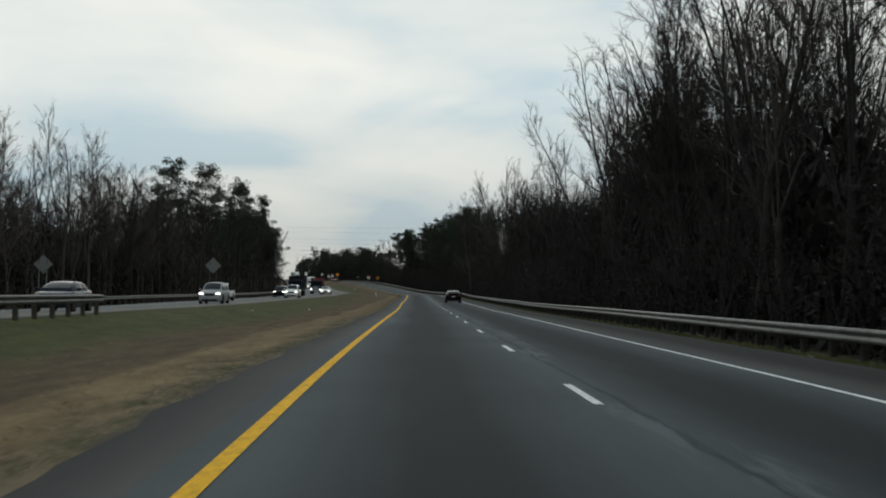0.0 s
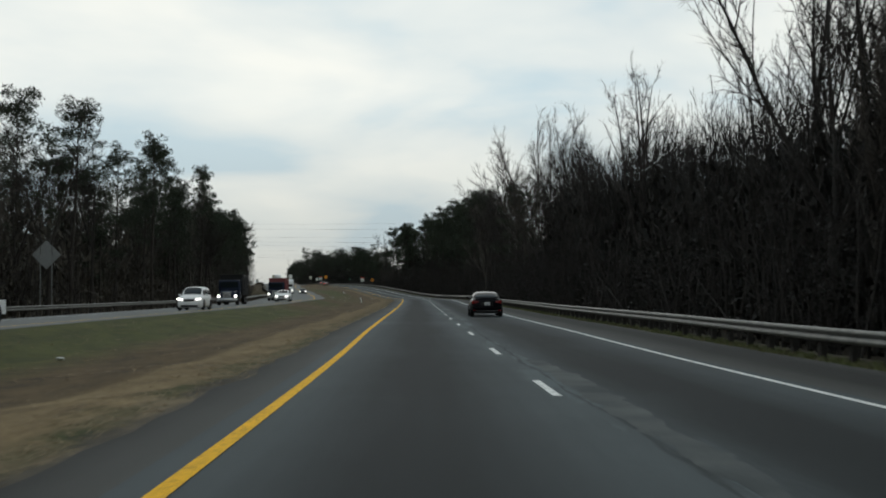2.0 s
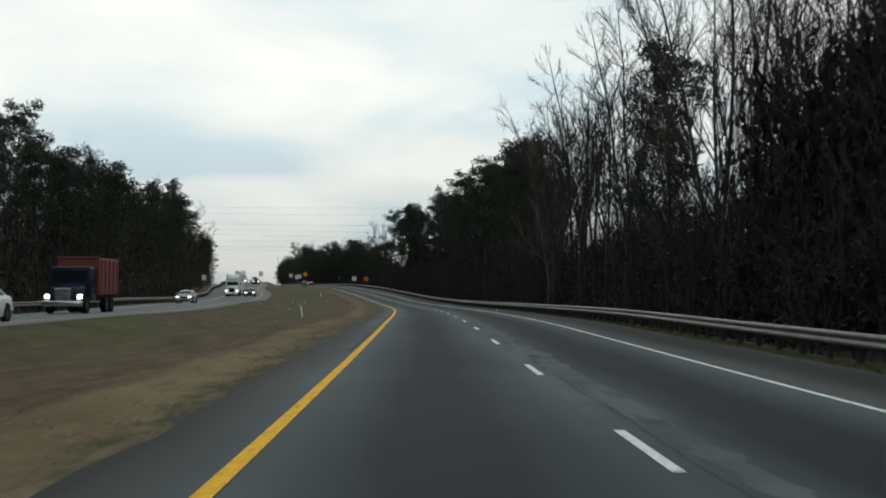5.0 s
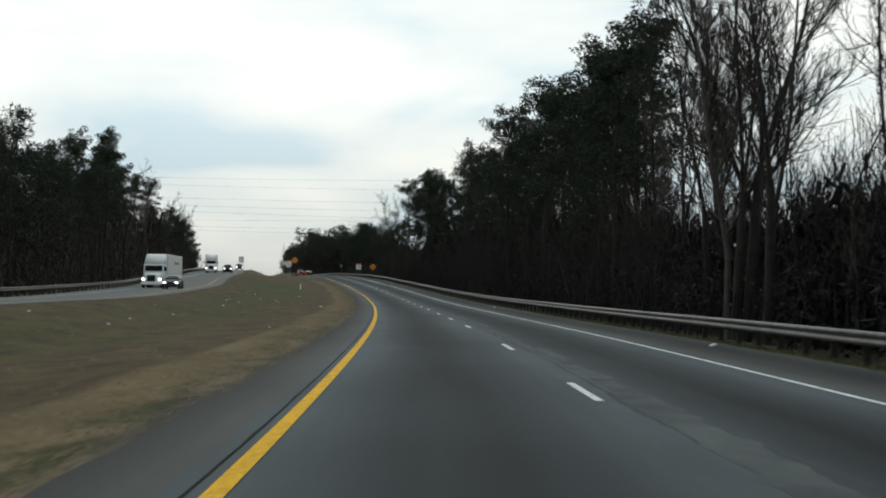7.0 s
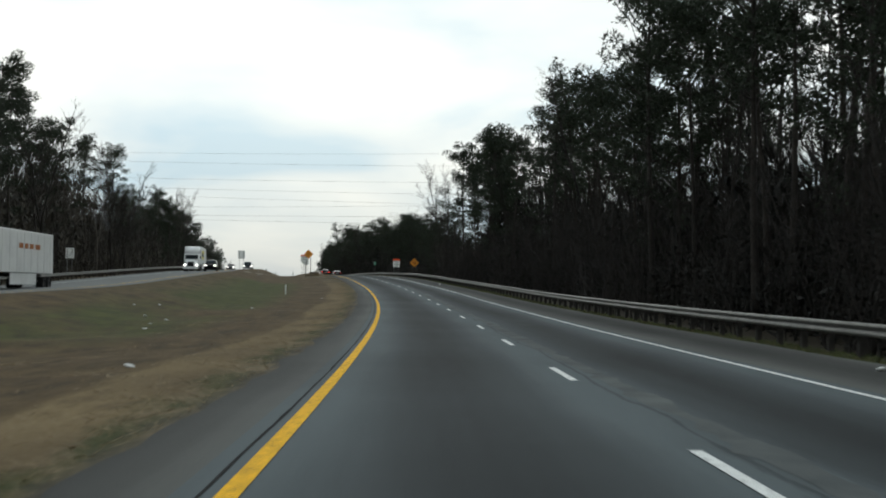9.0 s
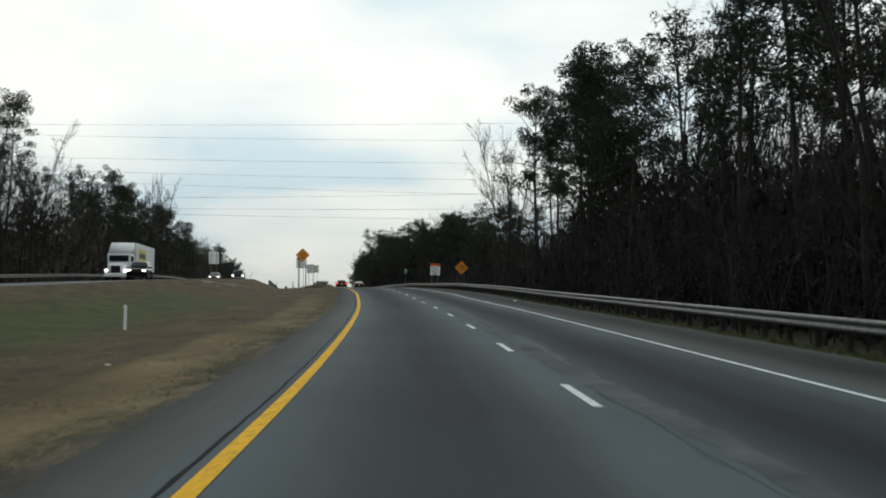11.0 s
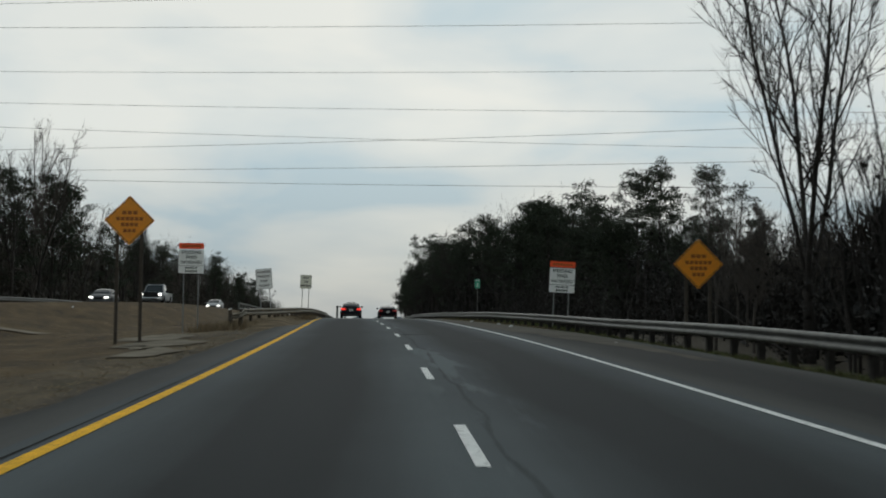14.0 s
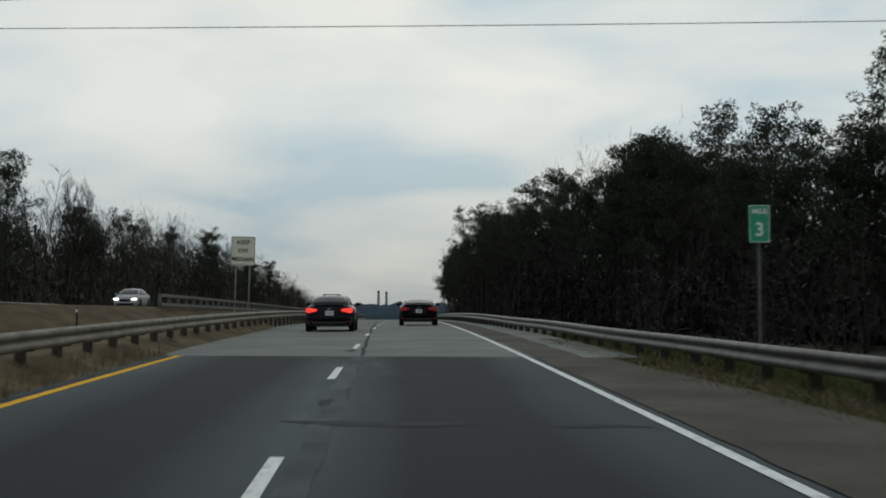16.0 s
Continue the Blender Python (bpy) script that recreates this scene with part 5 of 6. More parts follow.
# height over the eye at 15 s, distance, slope to the right per metre, slant of the run
for hgt, d, tilt, slant in ((11.3, 77.5, -0.012, 0.12), (12.6, 75, 0.0, -0.02), (14.7, 73, 0.018, -0.05), (16.6, 86.6, -0.022, 0.20), (18.1, 77.7, -0.012, 0.13),
                            (19.9, 70, -0.005, 0.08), (23.3, 68, -0.008, 0.06), (25.5, 66, 0.002, 0.0)):
    x0, y0, z0 = -47.0, 534.0 + d, 3.1 + hgt
    a = (x0 - 110, y0 - 110 * slant, z0 + 110 * -tilt * 0.5 + 1.6)
    b = (x0 + 110, y0 + 110 * slant, z0 + 110 * tilt * 0.5 + 1.6)
    cable("power_cable", a, b, 1.6, 0.018, "thin dark cable strung high across the highway")


# ---- bridge parapets ----
def parapet(uf, y0, y1, on, label):
    g = empty("bridge_parapet", Matrix.Identity(4), label, "parapet")
    ys = steps(y0, y1, 3.0)
    for h, t in ((0.0, 0.22), (0.62, 0.20)):
        verts, faces = [], []
        for y in ys:
            for du, dz in ((-.13, 0), (.13, 0), (.13, t), (-.13, t)):
                verts.append(place(y, uf(y) + du, h + dz, on))
        for i in range(len(ys) - 1):
            for j in range(4):
                a, b = i * 4 + j, i * 4 + (j + 1) % 4
                faces.append((a, b, b + 4, a + 4))
        faces += [(3, 2, 1, 0), tuple(len(verts) - 4 + k for k in range(4))]
        child("rail", mesh("rail", verts, faces, CONCRETE), g)
    post = from_bm("post", boxes([(0, 0, 0.42, 0.20, 0.30, 0.42)], 0.015), CONCRETE)
    for y in ys:
        p = place(y, uf(y), 0, on)
        child("post", post, g, pose(p.x, p.y, p.z, 0, 0, heading(y)))


parapet(lambda y: 5.35, 721, 757, "road", "weathered concrete bridge parapet beyond the guardrail")
parapet(lambda y: -5.05, 641, 755, "road", "weathered concrete bridge parapet on the median side")
parapet(lambda y: other_u(y) + 5.6, 640, 754, "other", "pale concrete bridge parapet of the opposite carriageway")

# two far chimneys beyond the crest
for k, (dx, h) in enumerate(((0, 62), (14, 60))):
    bm = bmesh.new()
    bmesh.ops.create_cone(bm, cap_ends=True, segments=16, radius1=3.2, radius2=2.2, depth=h, matrix=Matrix.Translation((0, 0, h / 2)))
    e = empty("chimney", pose(-616 + dx * 1.2, 3064, -30), "slender grey smokestack far beyond the crest", "chimney", "far smokestacks")
    child("stack", from_bm("stack", bm, CONCRETE, True), e)
    bm = bmesh.new()
    bmesh.ops.create_cone(bm, cap_ends=True, segments=16, radius1=2.6, radius2=2.6, depth=3, matrix=Matrix.Translation((0, 0, h - 3)))
    child("crown_band", from_bm("crown_band", bm, TRIM), e)


# ---- vehicles ----
def loft(stations, ring):
    """Skin over cross sections; ring(station) gives the right half from the sill up to the middle line."""
    bm = bmesh.new()
    rows = []
    for s in stations:
        half = ring(s)
        pts = half + [(-x, y, z) for x, y, z in reversed(half[:-1])]
        rows.append([bm.verts.new(p) for p in pts])
    n = len(rows[0])
    for a, b in zip(rows, rows[1:]):
        for j in range(n - 1):
            bm.faces.new((a[j], a[j + 1], b[j + 1], b[j]))
        bm.faces.new((a[n - 1], a[0], b[0], b[n - 1]))
    bm.faces.new(rows[0])
    bm.faces.new(list(reversed(rows[-1])))
    bmesh.ops.recalc_face_normals(bm, faces=bm.faces)
    return bm


def quad(points, out, thick=0.006):
    """A thin pane through four corners, pushed out a little."""
    bm = bmesh.new()
    p = [Vector(q) for q in points]
    nrm = (p[1] - p[0]).cross(p[3] - p[0]).normalized()
    if nrm.dot(Vector(out)) < 0:
        nrm = -nrm
    v = [bm.verts.new(q + nrm * 0.004) for q in p] + [bm.verts.new(q + nrm * (0.004 + thick)) for q in p]
    for f in ((0, 1, 2, 3), (4, 5, 6, 7), (0, 1, 5, 4), (1, 2, 6, 5), (2, 3, 7, 6), (3, 0, 4, 7)):
        bm.faces.new([v[i] for i in f])
    bmesh.ops.recalc_face_normals(bm, faces=bm.faces)
    return bm


def inset(a, b, c, d, l, r, t, bt):
    """Corners inside the quad a b c d (bottom left, bottom right, top right, top left)."""
    a, b, c, d = map(Vector, (a, b, c, d))

    def at(s, k):
        return a.lerp(b, s).lerp(d.lerp(c, s), k)
    return [at(l, bt), at(1 - r, bt), at(1 - r, 1 - t), at(l, 1 - t)]


def wheel(parent, x, y, r, wide, side, spokes=8):
    bm = bmesh.new()
    prof = [(r * 0.68, -wide / 2 + 0.02), (r * 0.90, -wide / 2), (r * 0.985, -wide / 2 + 0.025), (r, -wide / 4), (r, wide / 4), (r * 0.985, wide / 2 - 0.025), (r * 0.90, wide / 2), (r * 0.68, wide / 2 - 0.02)]
    seg = 28
    rows = [[bm.verts.new((d, math.cos(2 * math.pi * k / seg) * q, math.sin(2 * math.pi * k / seg) * q)) for q, d in prof] for k in range(seg)]
    for k in range(seg):
        a, b = rows[k], rows[(k + 1) % seg]
        for j in range(len(prof) - 1):
            bm.faces.new((a[j], a[j + 1], b[j + 1], b[j]))
    bmesh.ops.recalc_face_normals(bm, faces=bm.faces)
    w = child("wheel", from_bm("wheel", bm, RUBBER, True), parent, pose(x, y, r))
    bm = bmesh.new()
    bmesh.ops.create_cone(bm, cap_ends=True, segments=24, radius1=r * 0.68, radius2=r * 0.68, depth=wide * 0.55, matrix=Matrix.Rotation(math.pi / 2, 4, "Y"))
    child("hub_well", from_bm("hub_well", bm, TRIM), w)
    bm = bmesh.new()
    for k in range(spokes):
        m = Matrix.Translation((side * wide * 0.36, 0, 0)) @ Matrix.Rotation(2 * math.pi * k / spokes, 4, "X") @ Matrix.Translation((0, 0, r * 0.36)) @ Matrix.Diagonal((0.03, r * 0.11, r * 0.62, 1))
        bmesh.ops.create_cube(bm, size=1.0, matrix=m)
    for k in range(24):
        a = 2 * math.pi * k / 24
        m = Matrix.Translation((side * wide * 0.40, 0, 0)) @ Matrix.Rotation(a, 4, "X") @ Matrix.Translation((0, 0, r * 0.655)) @ Matrix.Diagonal((0.04, r * 0.18, 0.02, 1))
        bmesh.ops.create_cube(bm, size=1.0, matrix=m)
    child("rim", from_bm("rim", bm, RIM), w)


def arch_disc(r, depth=0.03):
    bm = bmesh.new()
    bmesh.ops.create_cone(bm, cap_ends=True, segments=26, radius1=r, radius2=r, depth=depth, matrix=Matrix.Rotation(math.pi / 2, 4, "Y"))
    return bm


def tail_shape(s, hl, hw, z0, z1):
    """A curved strip of lens along the rear face and round the corner; s: side."""
    line = [(0.52, -0.026, 0.42, 0.72), (0.64, -0.028, 0.26, 0.86), (0.78, -0.026, 0.14, 0.98), (0.862, 0.012, 0.0, 1.0), (0.915, 0.10, 0.06, 1.0), (0.955, 0.27, 0.38, 0.98)]
    bm = bmesh.new()
    rows = []
    for x, dy, lo, hi in line:
        zl, zh = z0 + (z1 - z0) * lo, z0 + (z1 - z0) * hi
        rows.append([bm.verts.new(p) for p in ((s * hw * x, -hl + dy, zl), (s * hw * (x + 0.004), -hl + dy - 0.008, (zl + zh) / 2), (s * hw * x, -hl + dy, zh),
                                               (s * hw * (x - 0.05), -hl + dy + 0.07, zh), (s * hw * (x - 0.05), -hl + dy + 0.07, zl))])
    for a, b in zip(rows, rows[1:]):
        for j in range(5):
            bm.faces.new((a[j], a[(j + 1) % 5], b[(j + 1) % 5], b[j]))
    bm.faces.new(rows[0])
    bm.faces.new(list(reversed(rows[-1])))
    bmesh.ops.recalc_face_normals(bm, faces=bm.faces)
    return bm


def car(m, label, paint, length=4.6, width=1.80, height=1.43, deck=1.02, hood=0.92, cab=(-1.75, 1.25), roof=(-0.95, 0.25), tail=RED_LENS, head=None, wheel_r=0.335,
        coupe=False, lip=True, kind="sedan", category="car", sunroof=False, group=""):
    e = empty(kind, m, label, category, group)
    hl, hw = length / 2, width / 2
    axle = length * 0.295

    def top(y):
        if y < cab[0]:
            return deck - 0.03 * ((cab[0] - y) / max(0.1, hl + cab[0])) ** 2
        if y > cab[1]:
            f = (y - cab[1]) / (hl - cab[1])
            return hood + (deck - hood) * (1 - f) * 0.5 - 0.14 * f ** 2.2
        f = (y - cab[0]) / (cab[1] - cab[0])
        return deck + (hood + (deck - hood) * 0.5 - deck) * f

    def ring(y):
        f = abs(y) / hl
        w = hw * (1 - 0.10 * f ** 4 - 0.06 * max(0, f - 0.9) * 10)
        zt = top(y)
        lowest = 0.19 + (0.10 if y < 0 else 0.05) * max(0, f - 0.85) / 0.15
        nose = max(0, f - 0.93) / 0.07
        zt -= 0.05 * nose
        return [(w * 0.86, y, lowest), (w * 0.96, y, lowest + 0.07), (w * 0.995, y, 0.44), (w, y, 0.60), (w * 0.985, y, zt - 0.22), (w * 0.955, y, zt - 0.09),
                (w * 0.88, y, zt - 0.015), (w * 0.60, y, zt + 0.012), (0, y, zt + 0.022)]

    ys = sorted({-hl, -hl + 0.03, -hl + 0.10, -hl + 0.25, cab[0], -axle - 0.36, -axle, -axle + 0.36, -0.4, 0.2, 0.6, cab[1], axle - 0.36, axle, axle + 0.36, hl - 0.28, hl - 0.12, hl - 0.03, hl})
    child("body", from_bm("body", loft(ys, ring), paint, True), e)

    # cabin: a rounded shell in body colour with curved panes on it
    zb, zt = deck - 0.03, height
    bw, tw = hw * 0.89, hw * 0.68
    mid = (roof[0] + roof[1]) / 2

    def crest(y):
        if y < roof[0]:
            s = (y - cab[0]) / (roof[0] - cab[0])
            return zb + (zt - 0.035 - zb) * (1 - (1 - max(0, s)) ** 1.45)
        if y > roof[1]:
            s = (cab[1] - y) / (cab[1] - roof[1])
            return zb + (zt - 0.035 - zb) * (1 - (1 - max(0, s)) ** 1.4)
        return zt - 0.035 * ((y - mid) / (roof[1] - mid)) ** 2

    def shell(y):
        h = crest(y) - zb
        f = min(1, h / (zt - zb))
        q = abs(y - mid) / (cab[1] - mid)
        base = bw * (1 - 0.07 * min(1.2, q) ** 3)
        w = base * 0.94 + (tw - base * 0.94) * f
        return [(base, y, zb - 0.10), (base, y, zb), (base * 0.55 + w * 0.45, y, zb + h * 0.46), (base * 0.18 + w * 0.82, y, zb + h * 0.80), (w * 0.93, y, zb + h * 0.94), (w * 0.75, y, zb + h * 0.985), (w * 0.4, y, zb + h + 0.008), (0, y, zb + h + 0.016)]

    def flank(y, z):
        r = shell(y)
        for p, q in zip(r, r[1:]):
            if p[2] <= z <= q[2] and q[2] > p[2]:
                return p[0] + (q[0] - p[0]) * (z - p[2]) / (q[2] - p[2])
        return r[4][0]

    def over(y, x):
        r = shell(y)
        for p, q in zip(r, r[1:]):
            if q[0] <= x <= p[0] and p[0] > q[0]:
                return p[2] + (q[2] - p[2]) * (p[0] - x) / (p[0] - q[0])
        return r[-1][2]

    def sheet(rows, back):
        """A thin curved pane: the rows of points and their twins set back."""
        bm = bmesh.new()
        face = [[bm.verts.new(p) for p in row] for row in rows]
        rear = [[bm.verts.new(Vector(p) + Vector(back)) for p in row] for row in rows]
        n, k = len(rows), len(rows[0])
        for a in range(n - 1):
            for c in range(k - 1):
                bm.faces.new((face[a][c], face[a][c + 1], face[a + 1][c + 1], face[a + 1][c]))
                bm.faces.new((rear[a][c], rear[a + 1][c], rear[a + 1][c + 1], rear[a][c + 1]))
        edge = [(0, c) for c in range(k)] + [(a, k - 1) for a in range(1, n)] + [(n - 1, c) for c in range(k - 2, -1, -1)] + [(a, 0) for a in range(n - 2, 0, -1)]
        for (a, c), (d, e2) in zip(edge, edge[1:] + edge[:1]):
            bm.faces.new((face[a][c], rear[a][c], rear[d][e2], face[d][e2]))
        bmesh.ops.recalc_face_normals(bm, faces=list(bm.faces))
        return bm

    def end_pane(y0, y1, back):
        rows = []
        for k in range(9):
            y = y0 + (y1 - y0) * k / 8
            w = shell(y)[4][0] - 0.02 - 0.05 * max(0, (k - 6) / 2) - 0.06 * max(0, (1.5 - k) / 1.5)
            rows.append([(x * w, y, over(y, abs(x) * w) + 0.006) for x in (-1, -0.85, -0.6, -0.3, 0, 0.3, 0.6, 0.85, 1)])
        return sheet(rows, back)

    def side_pane(y0, y1, s):
        rows = []
        for k in range(9):
            y = y0 + (y1 - y0) * k / 8
            lo = zb + 0.045
            hi = max(lo + 0.02, crest(y) - 0.075)
            rows.append([(s * (flank(y, lo + (hi - lo) * g) + 0.006), y, lo + (hi - lo) * g) for g in (0, 0.25, 0.5, 0.75, 1)])
        return sheet(rows, (-s * 0.012, 0, 0))

    slope = (roof[0] - cab[0])
    ysh = sorted({cab[0] + 0.01, cab[0] + slope * 0.12, cab[0] + slope * 0.3, cab[0] + slope * 0.55, cab[0] + slope * 0.8, roof[0], (roof[0] + mid) / 2, mid, (roof[1] + mid) / 2, roof[1],
                  roof[1] + (cab[1] - roof[1]) * 0.25, roof[1] + (cab[1] - roof[1]) * 0.5, roof[1] + (cab[1] - roof[1]) * 0.75, cab[1] - 0.01})
    child("cabin", from_bm("cabin", loft(ysh, shell), paint, True), e)
    child("rear_window", from_bm("rear_window", end_pane(cab[0] + slope * 0.16, roof[0] - slope * 0.02, (0, 0.012, -0.008)), GLASS, True), e, None, "dark tinted rear window")
    child("windshield", from_bm("windshield", end_pane(cab[1] - (cab[1] - roof[1]) * 0.12, roof[1] + 0.06, (0, -0.012, -0.008)), GLASS, True), e, None, "dark reflecting windshield")
    post = mid - 0.08 if not coupe else mid - 0.45
    for s in (-1, 1):
        child("side_window", from_bm("side_window", side_pane(cab[0] + slope * (0.45 if not coupe else 0.6), post - 0.04, s), SIDE_GLASS, True), e)
        child("side_window", from_bm("side_window", side_pane(post + 0.04, cab[1] - 0.30, s), SIDE_GLASS, True), e)
    if sunroof:
        child("sunroof", from_bm("sunroof", boxes([(0, mid - 0.1, zt + 0.008, tw * 1.1, 0.45, 0.028)], 0.012), GLASS), e)

    # wheels
    for s in (-1, 1):
        for ay in (-axle, axle):
            child("wheel_arch", from_bm("wheel_arch", arch_disc(wheel_r + 0.055), TRIM), e, pose(s * (hw - 0.013), ay, wheel_r + 0.02))
            wheel(e, s * (hw - 0.095), ay, wheel_r, 0.23, s)
        # mirrors
        bm = boxes([(0, 0, 0, 0.20, 0.11, 0.13)], 0.03)
        child("mirror", from_bm("mirror", bm, paint, True), e, pose(s * (hw + 0.06), cab[1] - 0.45, deck + 0.03))
        # handles
        child("door_handle", from_bm("door_handle", boxes([(0, 0, 0, 0.025, 0.17, 0.025)], 0.006), paint), e, pose(s * hw * 0.985, -0.55, deck - 0.17))
    # rear
    zt = top(-hl)
    for s in (-1, 1):
        child("tail_light", from_bm("tail_light", tail_shape(s, hl, hw, zt - 0.27, zt - 0.08), tail), e)
        child("rear_reflector", from_bm("rear_reflector", boxes([(0, 0, 0, 0.16, 0.03, 0.05)], 0.008), RED_LENS), e, pose(s * hw * 0.78, -hl + 0.0, 0.38))
        bm = bmesh.new()
        bmesh.ops.create_cone(bm, cap_ends=True, segments=16, radius1=0.042, radius2=0.042, depth=0.14, matrix=Matrix.Rotation(math.pi / 2, 4, "X"))
        child("exhaust_pipe", from_bm("exhaust_pipe", bm, RIM), e, pose(s * hw * 0.55, -hl + 0.08, 0.245))
    p = child("licence_plate", from_bm("licence_plate", boxes([(0, 0, 0, 0.31, 0.012, 0.155)], 0.004), PLATE), e, pose(0.02, -hl - 0.028, zt - 0.27))
    for i in range(6):
        child("print_bar", from_bm("print_bar", boxes([(0, 0, 0, 0.026, 0.006, 0.065)]), BARS), p, pose(-0.10 + 0.04 * i, -0.008, 0))
    child("plate_recess", from_bm("plate_recess", boxes([(0, 0, 0, hw * 0.78, 0.03, 0.20)], 0.01), TRIM), e, pose(0, -hl + 0.002, zt - 0.28))
    child("rear_bumper", from_bm("rear_bumper", boxes([(0, 0.07, 0, hw * 1.80, 0.16, 0.13)], 0.03), paint, True), e, pose(0, -hl - 0.045, 0.52))
    child("bumper_trim", from_bm("bumper_trim", boxes([(0, 0, 0, hw * 1.42, 0.03, 0.035)], 0.008), RIM), e, pose(0, -hl + 0.0, 0.345))
    child("diffuser", from_bm("diffuser", boxes([(0, 0.05, 0, hw * 1.30, 0.10, 0.12)], 0.02), TRIM), e, pose(0, -hl + 0.0, 0.265))
    child("emblem", from_bm("emblem", boxes([(0, 0, 0, 0.11, 0.012, 0.05)], 0.005), CHROME), e, pose(0, -hl - 0.008, zt - 0.125))
    if lip:
        child("spoiler", from_bm("spoiler", boxes([(0, 0.06, 0, hw * 1.55, 0.16, 0.03)], 0.012), paint, True), e, pose(0, -hl + 0.05, zt + 0.035))
    # front
    zf = top(hl)
    for s in (-1, 1):
        bm = boxes([(0, 0, 0, 0.36, 0.10, 0.13)], 0.03)
        child("headlight", from_bm("headlight", bm, head or GLASS), e, pose(s * hw * 0.70, hl - 0.02, zf - 0.10, 0, 0, -s * 14))
    child("grille", from_bm("grille", boxes([(0, 0, 0, hw * 0.8, 0.06, 0.16)], 0.02), TRIM), e, pose(0, hl + 0.005, zf - 0.18))
    child("front_intake", from_bm("front_intake", boxes([(0, 0, 0, hw * 1.3, 0.06, 0.14)], 0.02), TRIM), e, pose(0, hl + 0.005, 0.32))
    return e


def on_road(y, u, lane="road", away=True):
    return standing(y, u, lane, 0.0, 0 if away else 180)


# the two cars ahead at the bridge and the sedan being passed
car(on_road(146.3, 2.2), "black sedan with dark rims, red tail lights and a trunk lip", BLACK_PAINT, 4.6, 1.82, 1.42, 1.04, 0.93, (-1.85, 1.25), (-1.0, 0.25))
car(on_road(611.4, -1.55), "dark charcoal coupe braking with bright red tail lights", CHARCOAL, 4.65, 1.82, 1.40, 1.0, 0.9, (-1.9, 1.2), (-0.85, 0.25), RED_LIT, coupe=True, sunroof=True)
car(on_road(626.4, 2.0), "black fastback coupe with dim red tail lights", BLACK_PAINT, 4.75, 1.88, 1.38, 1.03, 0.95, (-2.15, 1.1), (-0.75, 0.15), RED_FAINT, coupe=True)
car(on_road(745, 1.9), "small white car far ahead over the crest", WHITE_PAINT, 4.5, 1.8, 1.5)

ONCOMING = "oncoming vehicles"


def oncoming(y, lane, label, paint, **kw):
    o = other_u(y)
    return car(on_road(y, o + (1.8 if lane == "near" else -1.8), "other", False), label, paint, head=HEAD_LIT, group=ONCOMING, lip=False, **kw)


SUV = dict(length=4.75, width=1.92, height=1.75, deck=1.12, hood=1.08, cab=(-2.2, 1.15), roof=(-2.0, 0.35), wheel_r=0.37, kind="suv")
oncoming(60, "near", "dark blue sedan with lit headlights on the opposite road", NAVY, kind="sedan")
oncoming(103, "near", "silver suv with lit headlights on the opposite road", SILVER, **SUV)
oncoming(168, "near", "white suv with lit headlights on the opposite road", WHITE_PAINT, **SUV)
oncoming(186, "far", "dark suv with lit headlights on the opposite road", BLACK_PAINT, **SUV)
oncoming(231, "near", "white sedan with lit headlights on the opposite road", WHITE_PAINT, kind="sedan")
oncoming(319, "far", "silver sedan with lit headlights on the opposite road", SILVER, kind="sedan")
oncoming(394, "near", "dark grey hatchback with lit headlights before a white semi truck", DULL_GREY, kind="hatchback", height=1.48)
oncoming(519, "near", "dark pickup-like suv with lit headlights beside a white semi truck", BLACK_PAINT, **SUV)
oncoming(603, "far", "grey sedan with lit headlights by the median mound", DULL_GREY, kind="sedan")
oncoming(648, "near", "silver sedan on the opposite carriageway near its bridge", SILVER, kind="sedan")


